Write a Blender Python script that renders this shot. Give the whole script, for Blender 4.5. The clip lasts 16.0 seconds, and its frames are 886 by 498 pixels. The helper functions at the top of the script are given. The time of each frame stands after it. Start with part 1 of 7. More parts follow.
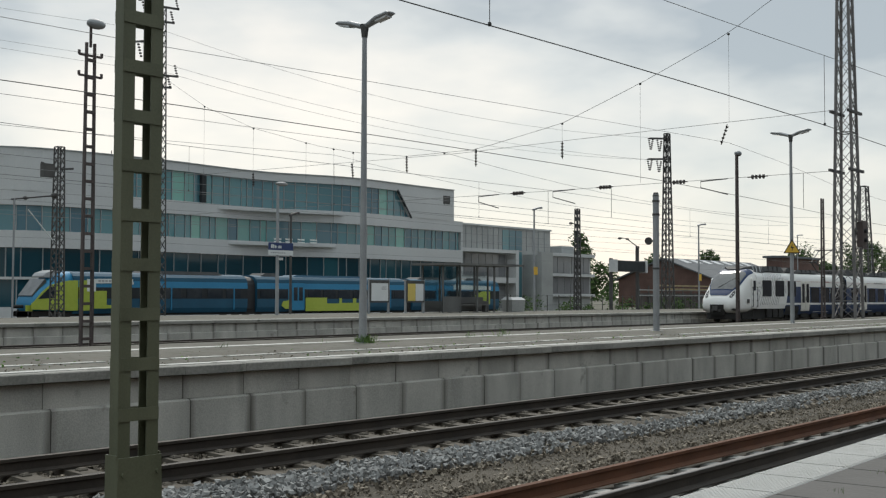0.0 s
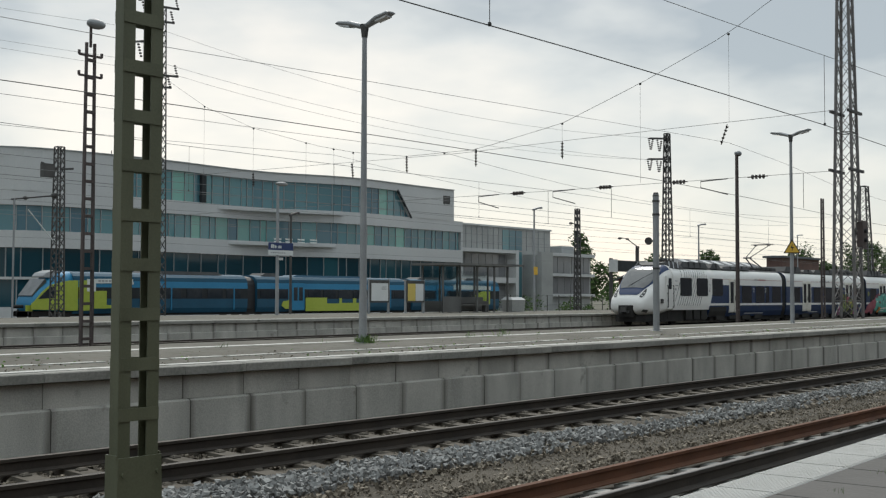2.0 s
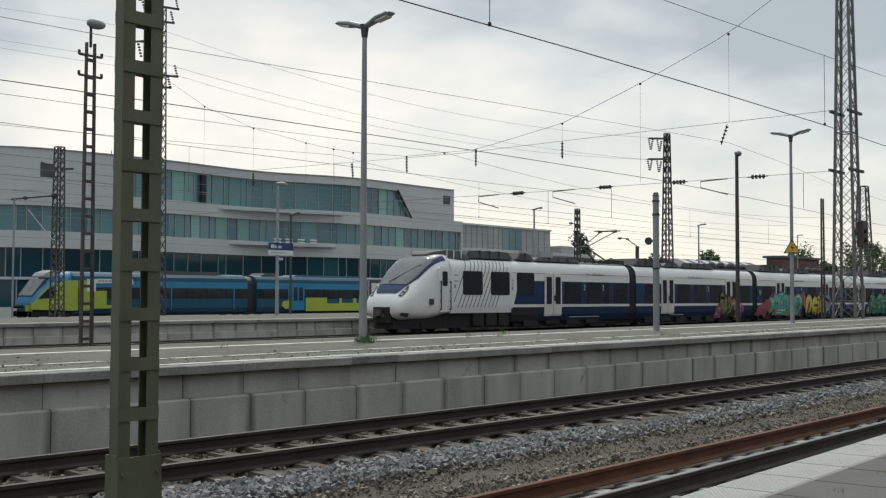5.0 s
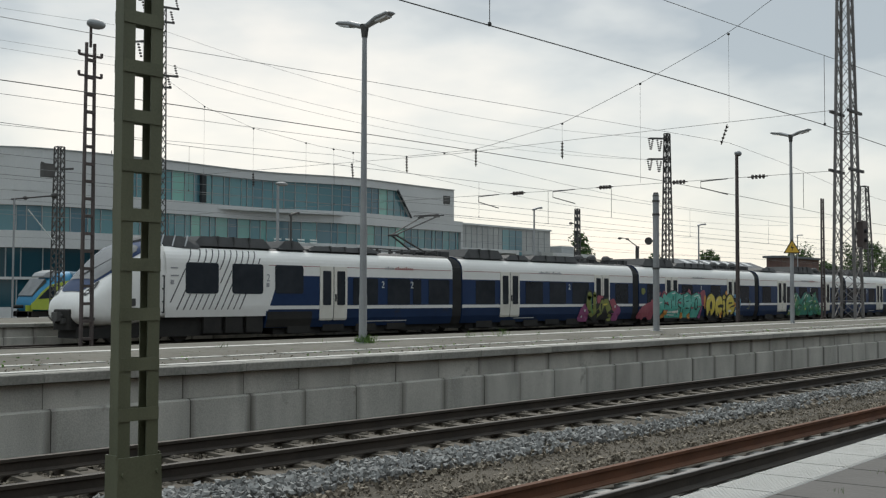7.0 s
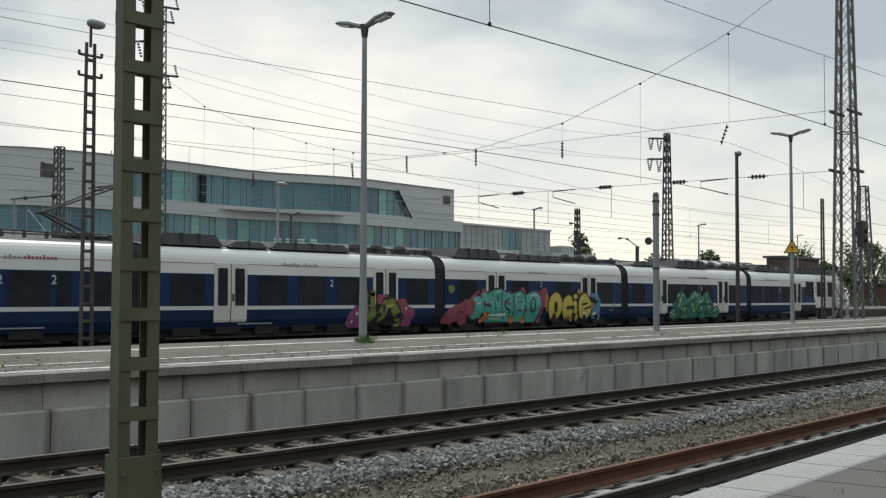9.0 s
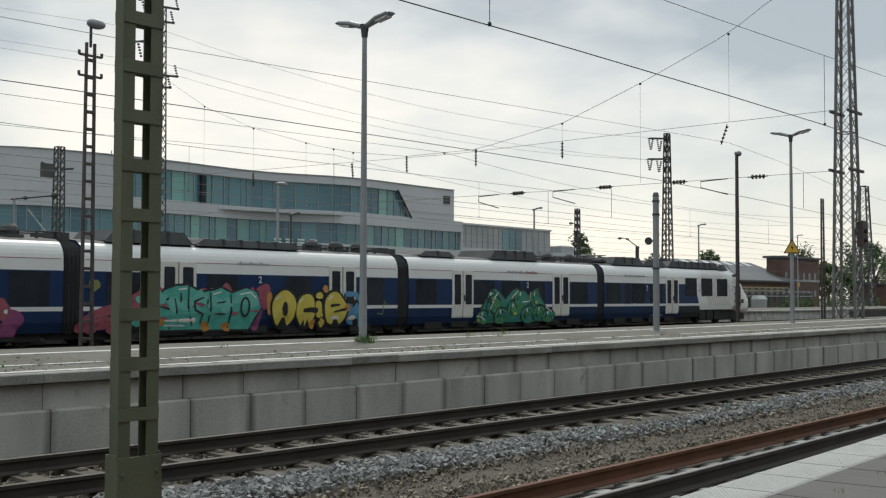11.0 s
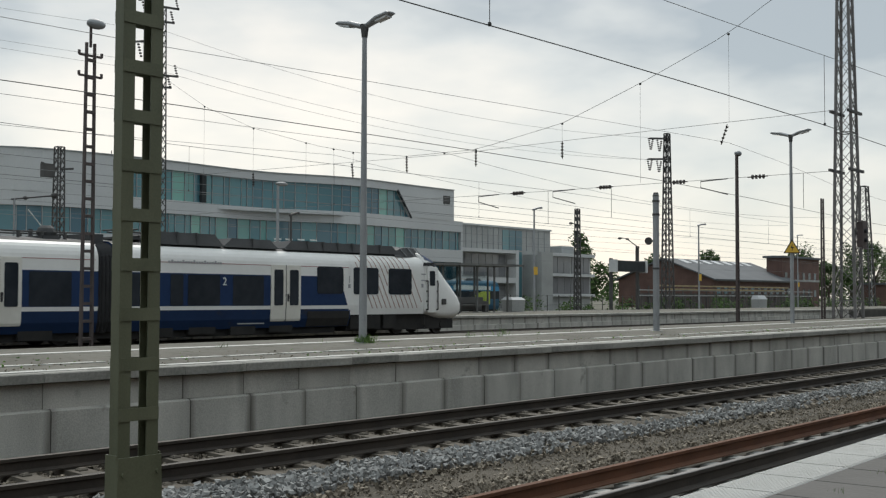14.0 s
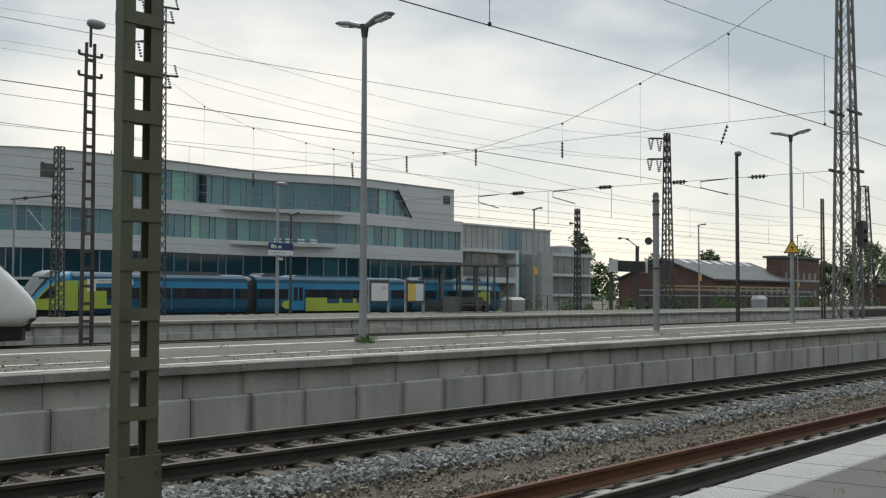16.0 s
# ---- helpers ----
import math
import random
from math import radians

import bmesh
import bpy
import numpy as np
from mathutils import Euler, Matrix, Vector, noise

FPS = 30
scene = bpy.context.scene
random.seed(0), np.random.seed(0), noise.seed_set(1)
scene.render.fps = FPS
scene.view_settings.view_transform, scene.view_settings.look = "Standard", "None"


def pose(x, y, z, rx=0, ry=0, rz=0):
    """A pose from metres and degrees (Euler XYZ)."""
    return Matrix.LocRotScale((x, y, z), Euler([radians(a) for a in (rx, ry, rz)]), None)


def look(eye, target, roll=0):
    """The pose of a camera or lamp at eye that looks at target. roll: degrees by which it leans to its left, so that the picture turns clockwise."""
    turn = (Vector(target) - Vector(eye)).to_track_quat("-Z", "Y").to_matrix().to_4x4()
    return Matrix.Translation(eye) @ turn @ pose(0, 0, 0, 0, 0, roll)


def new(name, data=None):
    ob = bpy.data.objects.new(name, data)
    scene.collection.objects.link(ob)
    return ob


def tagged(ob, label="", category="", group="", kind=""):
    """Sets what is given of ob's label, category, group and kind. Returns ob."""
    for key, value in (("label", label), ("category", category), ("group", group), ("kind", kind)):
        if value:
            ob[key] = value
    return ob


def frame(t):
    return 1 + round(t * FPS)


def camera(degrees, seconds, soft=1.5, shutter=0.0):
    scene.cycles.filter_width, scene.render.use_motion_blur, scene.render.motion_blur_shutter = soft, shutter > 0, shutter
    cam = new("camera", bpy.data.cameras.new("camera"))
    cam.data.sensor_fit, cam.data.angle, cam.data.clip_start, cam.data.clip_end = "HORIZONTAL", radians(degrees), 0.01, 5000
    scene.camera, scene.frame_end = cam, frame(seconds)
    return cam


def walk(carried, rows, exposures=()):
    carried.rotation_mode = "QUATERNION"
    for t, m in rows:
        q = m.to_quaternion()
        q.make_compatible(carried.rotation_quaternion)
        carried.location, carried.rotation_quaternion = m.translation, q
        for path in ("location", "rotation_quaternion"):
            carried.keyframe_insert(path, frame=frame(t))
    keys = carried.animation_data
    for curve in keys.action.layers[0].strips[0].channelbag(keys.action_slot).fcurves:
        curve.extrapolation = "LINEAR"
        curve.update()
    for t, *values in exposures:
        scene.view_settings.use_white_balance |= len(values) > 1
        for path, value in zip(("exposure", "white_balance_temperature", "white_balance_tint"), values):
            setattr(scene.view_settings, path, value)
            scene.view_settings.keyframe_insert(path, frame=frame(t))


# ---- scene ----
import itertools

cam = camera(42.617, 16.0, soft=1.25, shutter=0.1)
EYE = (0.0, 0.0, 1.65)
VIEW = look(EYE, (math.cos(radians(39.748)), math.sin(radians(39.748)), 1.65 + math.tan(radians(2.4105))), 0.172)
walk(cam, [(0, VIEW), (16, VIEW)])
scene.view_settings.exposure = 0.0

# ---- light: thin bright overcast, the sun behind the clouds over the far side of the tracks ----
SUN_TURN, SUN_UP = radians(40), radians(48)
world = bpy.data.worlds.new("sky")
scene.world = world
world.use_nodes = True
wn, wl = world.node_tree.nodes, world.node_tree.links
wn.clear()


def wnode(kind, **kw):
    n = wn.new(kind)
    for k, v in kw.items():
        n.inputs[k].default_value = v
    return n


sky = wn.new("ShaderNodeTexSky")
sky.sky_type, sky.sun_disc = "NISHITA", False
sky.sun_elevation, sky.sun_rotation = SUN_UP, radians(90) - SUN_TURN
coord = wn.new("ShaderNodeTexCoord")
stretch = wn.new("ShaderNodeMapping")
stretch.inputs["Scale"].default_value = (1.0, 1.0, 2.6)
stretch.inputs["Location"].default_value = (0.35, 0.1, 0.0)
wl.new(coord.outputs["Generated"], stretch.inputs["Vector"])
big = wnode("ShaderNodeTexNoise", Scale=2.6, Detail=5.0, Roughness=0.5)
fine = wnode("ShaderNodeTexNoise", Scale=7.0, Detail=6.0, Roughness=0.55)
wl.new(stretch.outputs[0], big.inputs["Vector"])
wl.new(stretch.outputs[0], fine.inputs["Vector"])
both = wn.new("ShaderNodeMath")
both.operation = "MULTIPLY_ADD"
both.inputs[1].default_value = 0.20
wl.new(fine.outputs["Fac"], both.inputs[0])
steep = wnode("ShaderNodeMapRange")
steep.inputs["From Min"].default_value, steep.inputs["From Max"].default_value = 0.32, 0.68
steep.inputs["To Min"].default_value, steep.inputs["To Max"].default_value = 0.30, 0.80
wl.new(big.outputs["Fac"], steep.inputs["Value"])
wl.new(steep.outputs[0], both.inputs[2])
# height above the horizon: clouds thicken and darken towards the zenith
split = wn.new("ShaderNodeSeparateXYZ")
wl.new(coord.outputs["Generated"], split.inputs[0])
rise = wnode("ShaderNodeMapRange")
rise.inputs["From Min"].default_value, rise.inputs["From Max"].default_value = 0.05, 0.30
rise.inputs["To Min"].default_value, rise.inputs["To Max"].default_value = 0.19, -0.25
wl.new(split.outputs["Z"], rise.inputs["Value"])
add = wn.new("ShaderNodeMath")
add.operation = "ADD"
wl.new(both.outputs[0], add.inputs[0])
wl.new(rise.outputs[0], add.inputs[1])
# the cloud is thinner and brighter around the hidden sun
facing = wn.new("ShaderNodeVectorMath")
facing.operation = "DOT_PRODUCT"
facing.inputs[1].default_value = (math.cos(SUN_TURN + 0.06) * 0.98, math.sin(SUN_TURN + 0.06) * 0.98, 0.19)
wl.new(coord.outputs["Generated"], facing.inputs[0])
glow = wnode("ShaderNodeMapRange")
glow.inputs["From Min"].default_value, glow.inputs["From Max"].default_value = 0.90, 1.0
glow.inputs["To Min"].default_value, glow.inputs["To Max"].default_value = -0.25, 0.19
wl.new(facing.outputs["Value"], glow.inputs["Value"])
lit = wn.new("ShaderNodeMath")
lit.operation = "ADD"
wl.new(add.outputs[0], lit.inputs[0])
wl.new(glow.outputs[0], lit.inputs[1])
ramp = wn.new("ShaderNodeValToRGB")
ramp.color_ramp.elements[0].position, ramp.color_ramp.elements[0].color = 0.46, (0.43, 0.475, 0.485, 1)
ramp.color_ramp.elements[1].position, ramp.color_ramp.elements[1].color = 0.84, (1.04, 0.975, 0.855, 1)
mid = ramp.color_ramp.elements.new(0.62)
mid.color = (0.715, 0.73, 0.69, 1)
wl.new(lit.outputs[0], ramp.inputs["Fac"])
bg_sky, bg_cloud = wnode("ShaderNodeBackground", Strength=0.02), wnode("ShaderNodeBackground", Strength=0.85)
wl.new(sky.outputs[0], bg_sky.inputs["Color"])
wl.new(ramp.outputs[0], bg_cloud.inputs["Color"])
# an overcast sky is brightest overhead
zenith = wnode("ShaderNodeMapRange")
zenith.inputs["From Min"].default_value, zenith.inputs["From Max"].default_value = 0.30, 0.85
zenith.inputs["To Min"].default_value, zenith.inputs["To Max"].default_value = 0.85, 2.0
wl.new(split.outputs["Z"], zenith.inputs["Value"])
wl.new(zenith.outputs[0], bg_cloud.inputs["Strength"])
total, wout = wn.new("ShaderNodeAddShader"), wn.new("ShaderNodeOutputWorld")
wl.new(bg_sky.outputs[0], total.inputs[0])
wl.new(bg_cloud.outputs[0], total.inputs[1])
wl.new(total.outputs[0], wout.inputs["Surface"])

sun = new("sun", bpy.data.lights.new("sun", "SUN"))
sun.data.energy, sun.data.angle, sun.data.color = 1.7, radians(14), (1.0, 0.95, 0.87)
sun.matrix_basis = look((60, 40, 60), (60 - math.cos(SUN_TURN) * math.cos(SUN_UP), 40 - math.sin(SUN_TURN) * math.cos(SUN_UP), 60 - math.sin(SUN_UP)))


# ---- materials ----
def material(name, low, high, rough=0.7, metal=0.0, grain=30.0, blotch=1.2, bump=0.15, island=0.0, streak=None, spec=0.5, dirt=None, coat=0.0, seam=0.0):
    """A surface between two colours: fine grain and large blotches, relief, variation from piece to piece, streaks running down, dirt patches."""
    m = bpy.data.materials.new(name)
    m.use_nodes = True
    nt, ln = m.node_tree.nodes, m.node_tree.links
    bsdf = nt["Principled BSDF"]
    co = nt.new("ShaderNodeTexCoord")
    n1, n2 = nt.new("ShaderNodeTexNoise"), nt.new("ShaderNodeTexNoise")
    n1.inputs["Scale"].default_value, n2.inputs["Scale"].default_value = blotch, grain
    n1.inputs["Detail"].default_value, n2.inputs["Detail"].default_value = 6, 4
    info = nt.new("ShaderNodeObjectInfo")
    shift = nt.new("ShaderNodeVectorMath")
    shift.operation = "MULTIPLY_ADD"
    shift.inputs[1].default_value = (37.0, 17.0, 23.0)
    ln.new(info.outputs["Random"], shift.inputs[0])
    ln.new(co.outputs["Object"], shift.inputs[2])
    if streak:
        mp = nt.new("ShaderNodeMapping")
        mp.inputs["Scale"].default_value = streak
        ln.new(shift.outputs[0], mp.inputs["Vector"])
        ln.new(mp.outputs[0], n1.inputs["Vector"])
    else:
        ln.new(shift.outputs[0], n1.inputs["Vector"])
    ln.new(shift.outputs[0], n2.inputs["Vector"])
    mix = nt.new("ShaderNodeMath")
    mix.operation = "MULTIPLY_ADD"
    mix.inputs[1].default_value = 0.45
    ln.new(n2.outputs["Fac"], mix.inputs[0])
    sc = nt.new("ShaderNodeMath")
    sc.operation = "MULTIPLY"
    sc.inputs[1].default_value = 0.75
    ln.new(n1.outputs["Fac"], sc.inputs[0])
    ln.new(sc.outputs[0], mix.inputs[2])
    last = mix.outputs[0]
    if island:
        ge = nt.new("ShaderNodeNewGeometry")
        a1 = nt.new("ShaderNodeMath")
        a1.operation = "ADD"
        ln.new(info.outputs["Random"], a1.inputs[0])
        ln.new(ge.outputs["Random Per Island"], a1.inputs[1])
        a2 = nt.new("ShaderNodeMath")
        a2.operation = "MULTIPLY_ADD"
        a2.inputs[1].default_value = island
        fr = nt.new("ShaderNodeMath")
        fr.operation = "FRACT"
        ln.new(a1.outputs[0], fr.inputs[0])
        ln.new(fr.outputs[0], a2.inputs[0])
        ln.new(last, a2.inputs[2])
        a3 = nt.new("ShaderNodeMath")
        a3.operation = "SUBTRACT"
        a3.inputs[1].default_value = island * 0.5
        ln.new(a2.outputs[0], a3.inputs[0])
        last = a3.outputs[0]
    cr = nt.new("ShaderNodeValToRGB")
    cr.color_ramp.elements[0].position, cr.color_ramp.elements[0].color = 0.36, (*low, 1)
    cr.color_ramp.elements[1].position, cr.color_ramp.elements[1].color = 0.84, (*high, 1)
    ln.new(last, cr.inputs["Fac"])
    col = cr.outputs[0]
    if dirt:
        n3 = nt.new("ShaderNodeTexNoise")
        n3.inputs["Scale"].default_value, n3.inputs["Detail"].default_value, n3.inputs["Roughness"].default_value = dirt[1], 8, 0.65
        ln.new(shift.outputs[0], n3.inputs["Vector"])
        c3 = nt.new("ShaderNodeMapRange")
        c3.inputs["From Min"].default_value, c3.inputs["From Max"].default_value = dirt[2], dirt[2] + 0.12
        ln.new(n3.outputs["Fac"], c3.inputs["Value"])
        mx = nt.new("ShaderNodeMix")
        mx.data_type = "RGBA"
        mx.inputs[7].default_value = (*dirt[0], 1)
        ln.new(c3.outputs[0], mx.inputs[0])
        ln.new(col, mx.inputs[6])
        col = mx.outputs[2]
    if seam:
        # damp streaks run down beside the joints of each panel
        sx = nt.new("ShaderNodeSeparateXYZ")
        ln.new(co.outputs["Object"], sx.inputs[0])
        pp = nt.new("ShaderNodeMath")
        pp.operation = "PINGPONG"
        pp.inputs[1].default_value = seam / 2
        ln.new(sx.outputs["X"], pp.inputs[0])
        wob = nt.new("ShaderNodeMath")
        wob.operation = "MULTIPLY_ADD"
        wob.inputs[1].default_value = -0.22
        ln.new(n1.outputs["Fac"], wob.inputs[0])
        ln.new(pp.outputs[0], wob.inputs[2])
        edge = nt.new("ShaderNodeMapRange")
        edge.inputs["From Min"].default_value, edge.inputs["From Max"].default_value = -0.095, 0.005
        edge.inputs["To Min"].default_value, edge.inputs["To Max"].default_value = 1.0, 0.0
        ln.new(wob.outputs[0], edge.inputs["Value"])
        some = nt.new("ShaderNodeMath")
        some.operation = "MULTIPLY"
        ln.new(edge.outputs[0], some.inputs[0])
        odds = nt.new("ShaderNodeMapRange")
        odds.inputs["To Min"].default_value, odds.inputs["To Max"].default_value = 0.1, 0.9
        ln.new(info.outputs["Random"], odds.inputs["Value"])
        ln.new(odds.outputs[0], some.inputs[1])
        ms = nt.new("ShaderNodeMix")
        ms.data_type = "RGBA"
        ms.inputs[7].default_value = (0.15, 0.14, 0.12, 1)
        ln.new(some.outputs[0], ms.inputs[0])
        ln.new(col, ms.inputs[6])
        col = ms.outputs[2]
    ln.new(col, bsdf.inputs["Base Color"])
    rr = nt.new("ShaderNodeMapRange")
    rr.inputs["To Min"].default_value, rr.inputs["To Max"].default_value = max(0.02, rough - 0.1), min(1, rough + 0.1)
    ln.new(n2.outputs["Fac"], rr.inputs["Value"])
    ln.new(rr.outputs[0], bsdf.inputs["Roughness"])
    bsdf.inputs["Metallic"].default_value = metal
    bsdf.inputs["Specular IOR Level"].default_value = spec
    bsdf.inputs["Coat Weight"].default_value = coat
    if bump:
        bp = nt.new("ShaderNodeBump")
        bp.inputs["Strength"].default_value, bp.inputs["Distance"].default_value = bump, 0.02
        ln.new(n2.outputs["Fac"], bp.inputs["Height"])
        ln.new(bp.outputs[0], bsdf.inputs["Normal"])
    return m


CONCRETE = material("cast_concrete", (0.284, 0.276, 0.249), (0.625, 0.606, 0.551), 0.85, grain=55, blotch=1.4, bump=0.2, island=0.10, streak=(1.2, 1.2, 0.35), dirt=((0.20, 0.19, 0.165), 1.6, 0.62), seam=1.0)
COPING = material("coping_concrete", (0.154, 0.152, 0.136), (0.390, 0.376, 0.339), 0.85, grain=25, blotch=1.0, bump=0.25, island=0.10, dirt=((0.09, 0.095, 0.08), 2.2, 0.60))
JOINT = material("damp_joint", (0.035, 0.033, 0.028), (0.08, 0.075, 0.065), 0.95, grain=20)
PAVING = material("grey_paving", (0.098, 0.092, 0.076), (0.187, 0.177, 0.151), 0.9, grain=9, blotch=0.5, bump=0.5, island=0.12, dirt=((0.06, 0.065, 0.042), 2.6, 0.55), spec=0.25)
WHITE_LINE = material("worn_white_paint", (0.396, 0.387, 0.361), (0.616, 0.607, 0.572), 0.7, grain=30, blotch=2.0, dirt=((0.20, 0.195, 0.165), 3.0, 0.53))
STRIP = material("ribbed_white_strip", (0.360, 0.360, 0.346), (0.492, 0.492, 0.473), 0.75, grain=60, blotch=1.5, bump=0.35, dirt=((0.34, 0.33, 0.30), 2.5, 0.60))
DARK_PAVE = material("dark_paving", (0.066, 0.062, 0.058), (0.110, 0.104, 0.097), 0.8, grain=30, blotch=1.4, bump=0.2, island=0.1)
BALLAST = material("brown_ballast_bed", (0.026, 0.022, 0.016), (0.119, 0.100, 0.075), 0.95, grain=48, blotch=0.8, bump=0.9)
STONE_PALE = material("pale_ballast_stone", (0.109, 0.109, 0.106), (0.341, 0.344, 0.336), 0.85, grain=40, blotch=8, bump=0.3, island=0.40)
STONE_BROWN = material("rusty_ballast_stone", (0.082, 0.068, 0.049), (0.328, 0.283, 0.224), 0.9, grain=40, blotch=8, bump=0.3, island=0.5)
SLEEPER = material("weathered_sleeper", (0.054, 0.046, 0.036), (0.140, 0.121, 0.096), 0.9, grain=25, blotch=2.5, bump=0.3, island=0.15)
SLEEPER_NEW = material("pale_concrete_sleeper", (0.24, 0.235, 0.22), (0.46, 0.45, 0.42), 0.85, grain=25, blotch=2.5, bump=0.25, island=0.12)
RAIL_DARK = material("brown_rail_steel", (0.018, 0.014, 0.011), (0.055, 0.042, 0.032), 0.75, grain=30, blotch=2.0)
RAIL_RUST = material("orange_rusty_rail", (0.071, 0.028, 0.013), (0.139, 0.054, 0.024), 0.85, grain=40, blotch=2.0)
RAIL_HEAD = material("worn_rail_head", (0.10, 0.095, 0.09), (0.20, 0.19, 0.185), 0.5, 1.0, grain=40, blotch=2.0, bump=0.03)
GROUND = material("weedy_gravel_ground", (0.06, 0.058, 0.04), (0.16, 0.15, 0.115), 0.95, grain=4, blotch=0.12, bump=0.6, dirt=((0.05, 0.075, 0.03), 0.25, 0.55))
GREEN_STEEL = material("olive_green_painted_steel", (0.090, 0.096, 0.056), (0.155, 0.160, 0.100), 0.55, grain=60, blotch=1.5, bump=0.06, streak=(2, 2, 0.5), dirt=((0.11, 0.075, 0.045), 3.0, 0.66))
TOWER_STEEL = material("grey_weathered_tower_steel", (0.115, 0.108, 0.105), (0.21, 0.20, 0.195), 0.65, 0.1, grain=30, blotch=1.0, bump=0.08, dirt=((0.10, 0.06, 0.05), 1.2, 0.60))
GALV = material("grey_galvanised_steel", (0.24, 0.25, 0.26), (0.38, 0.39, 0.40), 0.55, 0.35, grain=40, blotch=1.2, bump=0.05)
DARK_STEEL = material("dark_weathered_steel", (0.05, 0.05, 0.05), (0.11, 0.105, 0.10), 0.7, 0.2, grain=30, blotch=1.5, bump=0.08)
BROWN_STEEL = material("brown_weathered_steel", (0.05, 0.04, 0.037), (0.115, 0.09, 0.085), 0.75, 0.1, grain=30, blotch=1.5, bump=0.08)
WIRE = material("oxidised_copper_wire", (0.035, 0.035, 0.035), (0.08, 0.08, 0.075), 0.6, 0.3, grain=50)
# paler copy of WIRE: distance is put into the colour of farther wires
WIRE_FAR = material("pale_grey_far_wire", (0.15, 0.152, 0.155), (0.22, 0.222, 0.225), 0.6, 0.2, grain=50)
INSULATOR = material("brown_porcelain", (0.03, 0.022, 0.02), (0.06, 0.045, 0.04), 0.25, grain=50)
TRAIN_WHITE = material("white_train_paint", (0.74, 0.73, 0.70), (0.83, 0.82, 0.795), 0.42, grain=6, blotch=0.6, bump=0.0, coat=0.08, streak=(0.6, 0.6, 0.25))
TRAIN_BLUE = material("royal_blue_train_paint", (0.009, 0.026, 0.080), (0.015, 0.040, 0.112), 0.4, grain=6, blotch=0.6, bump=0.0, spec=0.25)
# the band's royal blue again, skirt shade put into its colour, dusty patches
TRAIN_BLUE_SHADED = material("dusty_shaded_blue_train_paint", (0.008, 0.023, 0.066), (0.013, 0.034, 0.092), 0.5, grain=8, blotch=0.7, bump=0.0, spec=0.2, dirt=((0.03, 0.03, 0.035), 1.2, 0.6))
TRAIN_ROOF = material("dark_grey_roof_gear", (0.035, 0.036, 0.038), (0.085, 0.085, 0.085), 0.7, grain=14, blotch=1.0)
TRAIN_UNDER = material("grimy_black_underframe", (0.008, 0.008, 0.008), (0.03, 0.027, 0.024), 0.85, grain=12, blotch=1.5)
RUBBER = material("black_bellows_rubber", (0.010, 0.010, 0.011), (0.032, 0.032, 0.034), 0.6, grain=10, blotch=1.5)
DOOR_PAINT = material("cream_white_door_paint", (0.646, 0.622, 0.551), (0.760, 0.736, 0.674), 0.35, grain=6, blotch=1.0, bump=0.0)
RED_LINE = material("thin_red_line_paint", (0.30, 0.10, 0.10), (0.38, 0.15, 0.14), 0.4, grain=10, bump=0.0)
GREY_LETTER = material("grey_lettering", (0.28, 0.28, 0.29), (0.36, 0.36, 0.37), 0.5, grain=10, bump=0.0)
PANE = material("dark_tinted_glass", (0.017, 0.023, 0.030), (0.038, 0.046, 0.056), 0.06, grain=3, blotch=0.8, bump=0.0, spec=0.5, island=0.2)
WINDSCREEN = material("grey_tinted_windscreen", (0.09, 0.092, 0.095), (0.17, 0.168, 0.165), 0.06, grain=3, blotch=0.8, bump=0.0, spec=0.7)


def pane_glass(name, dark, light, teal, spec=0.5):
    """Coated facade glass: the tint changes from pane to pane as blinds and rooms behind it do."""
    m = bpy.data.materials.new(name)
    m.use_nodes = True
    nt, ln = m.node_tree.nodes, m.node_tree.links
    bsdf = nt["Principled BSDF"]
    info = nt.new("ShaderNodeObjectInfo")
    cr = nt.new("ShaderNodeValToRGB")
    e = cr.color_ramp.elements
    e[0].position, e[0].color = 0.0, (*dark, 1)
    e[1].position, e[1].color = 1.0, (*light, 1)
    k = e.new(0.5)
    k.color = (*teal, 1)
    k = e.new(0.75)
    k.color = (*dark, 1)
    ln.new(info.outputs["Random"], cr.inputs["Fac"])
    ln.new(cr.outputs[0], bsdf.inputs["Base Color"])
    bsdf.inputs["Roughness"].default_value = 0.05
    bsdf.inputs["Specular IOR Level"].default_value = spec
    return m


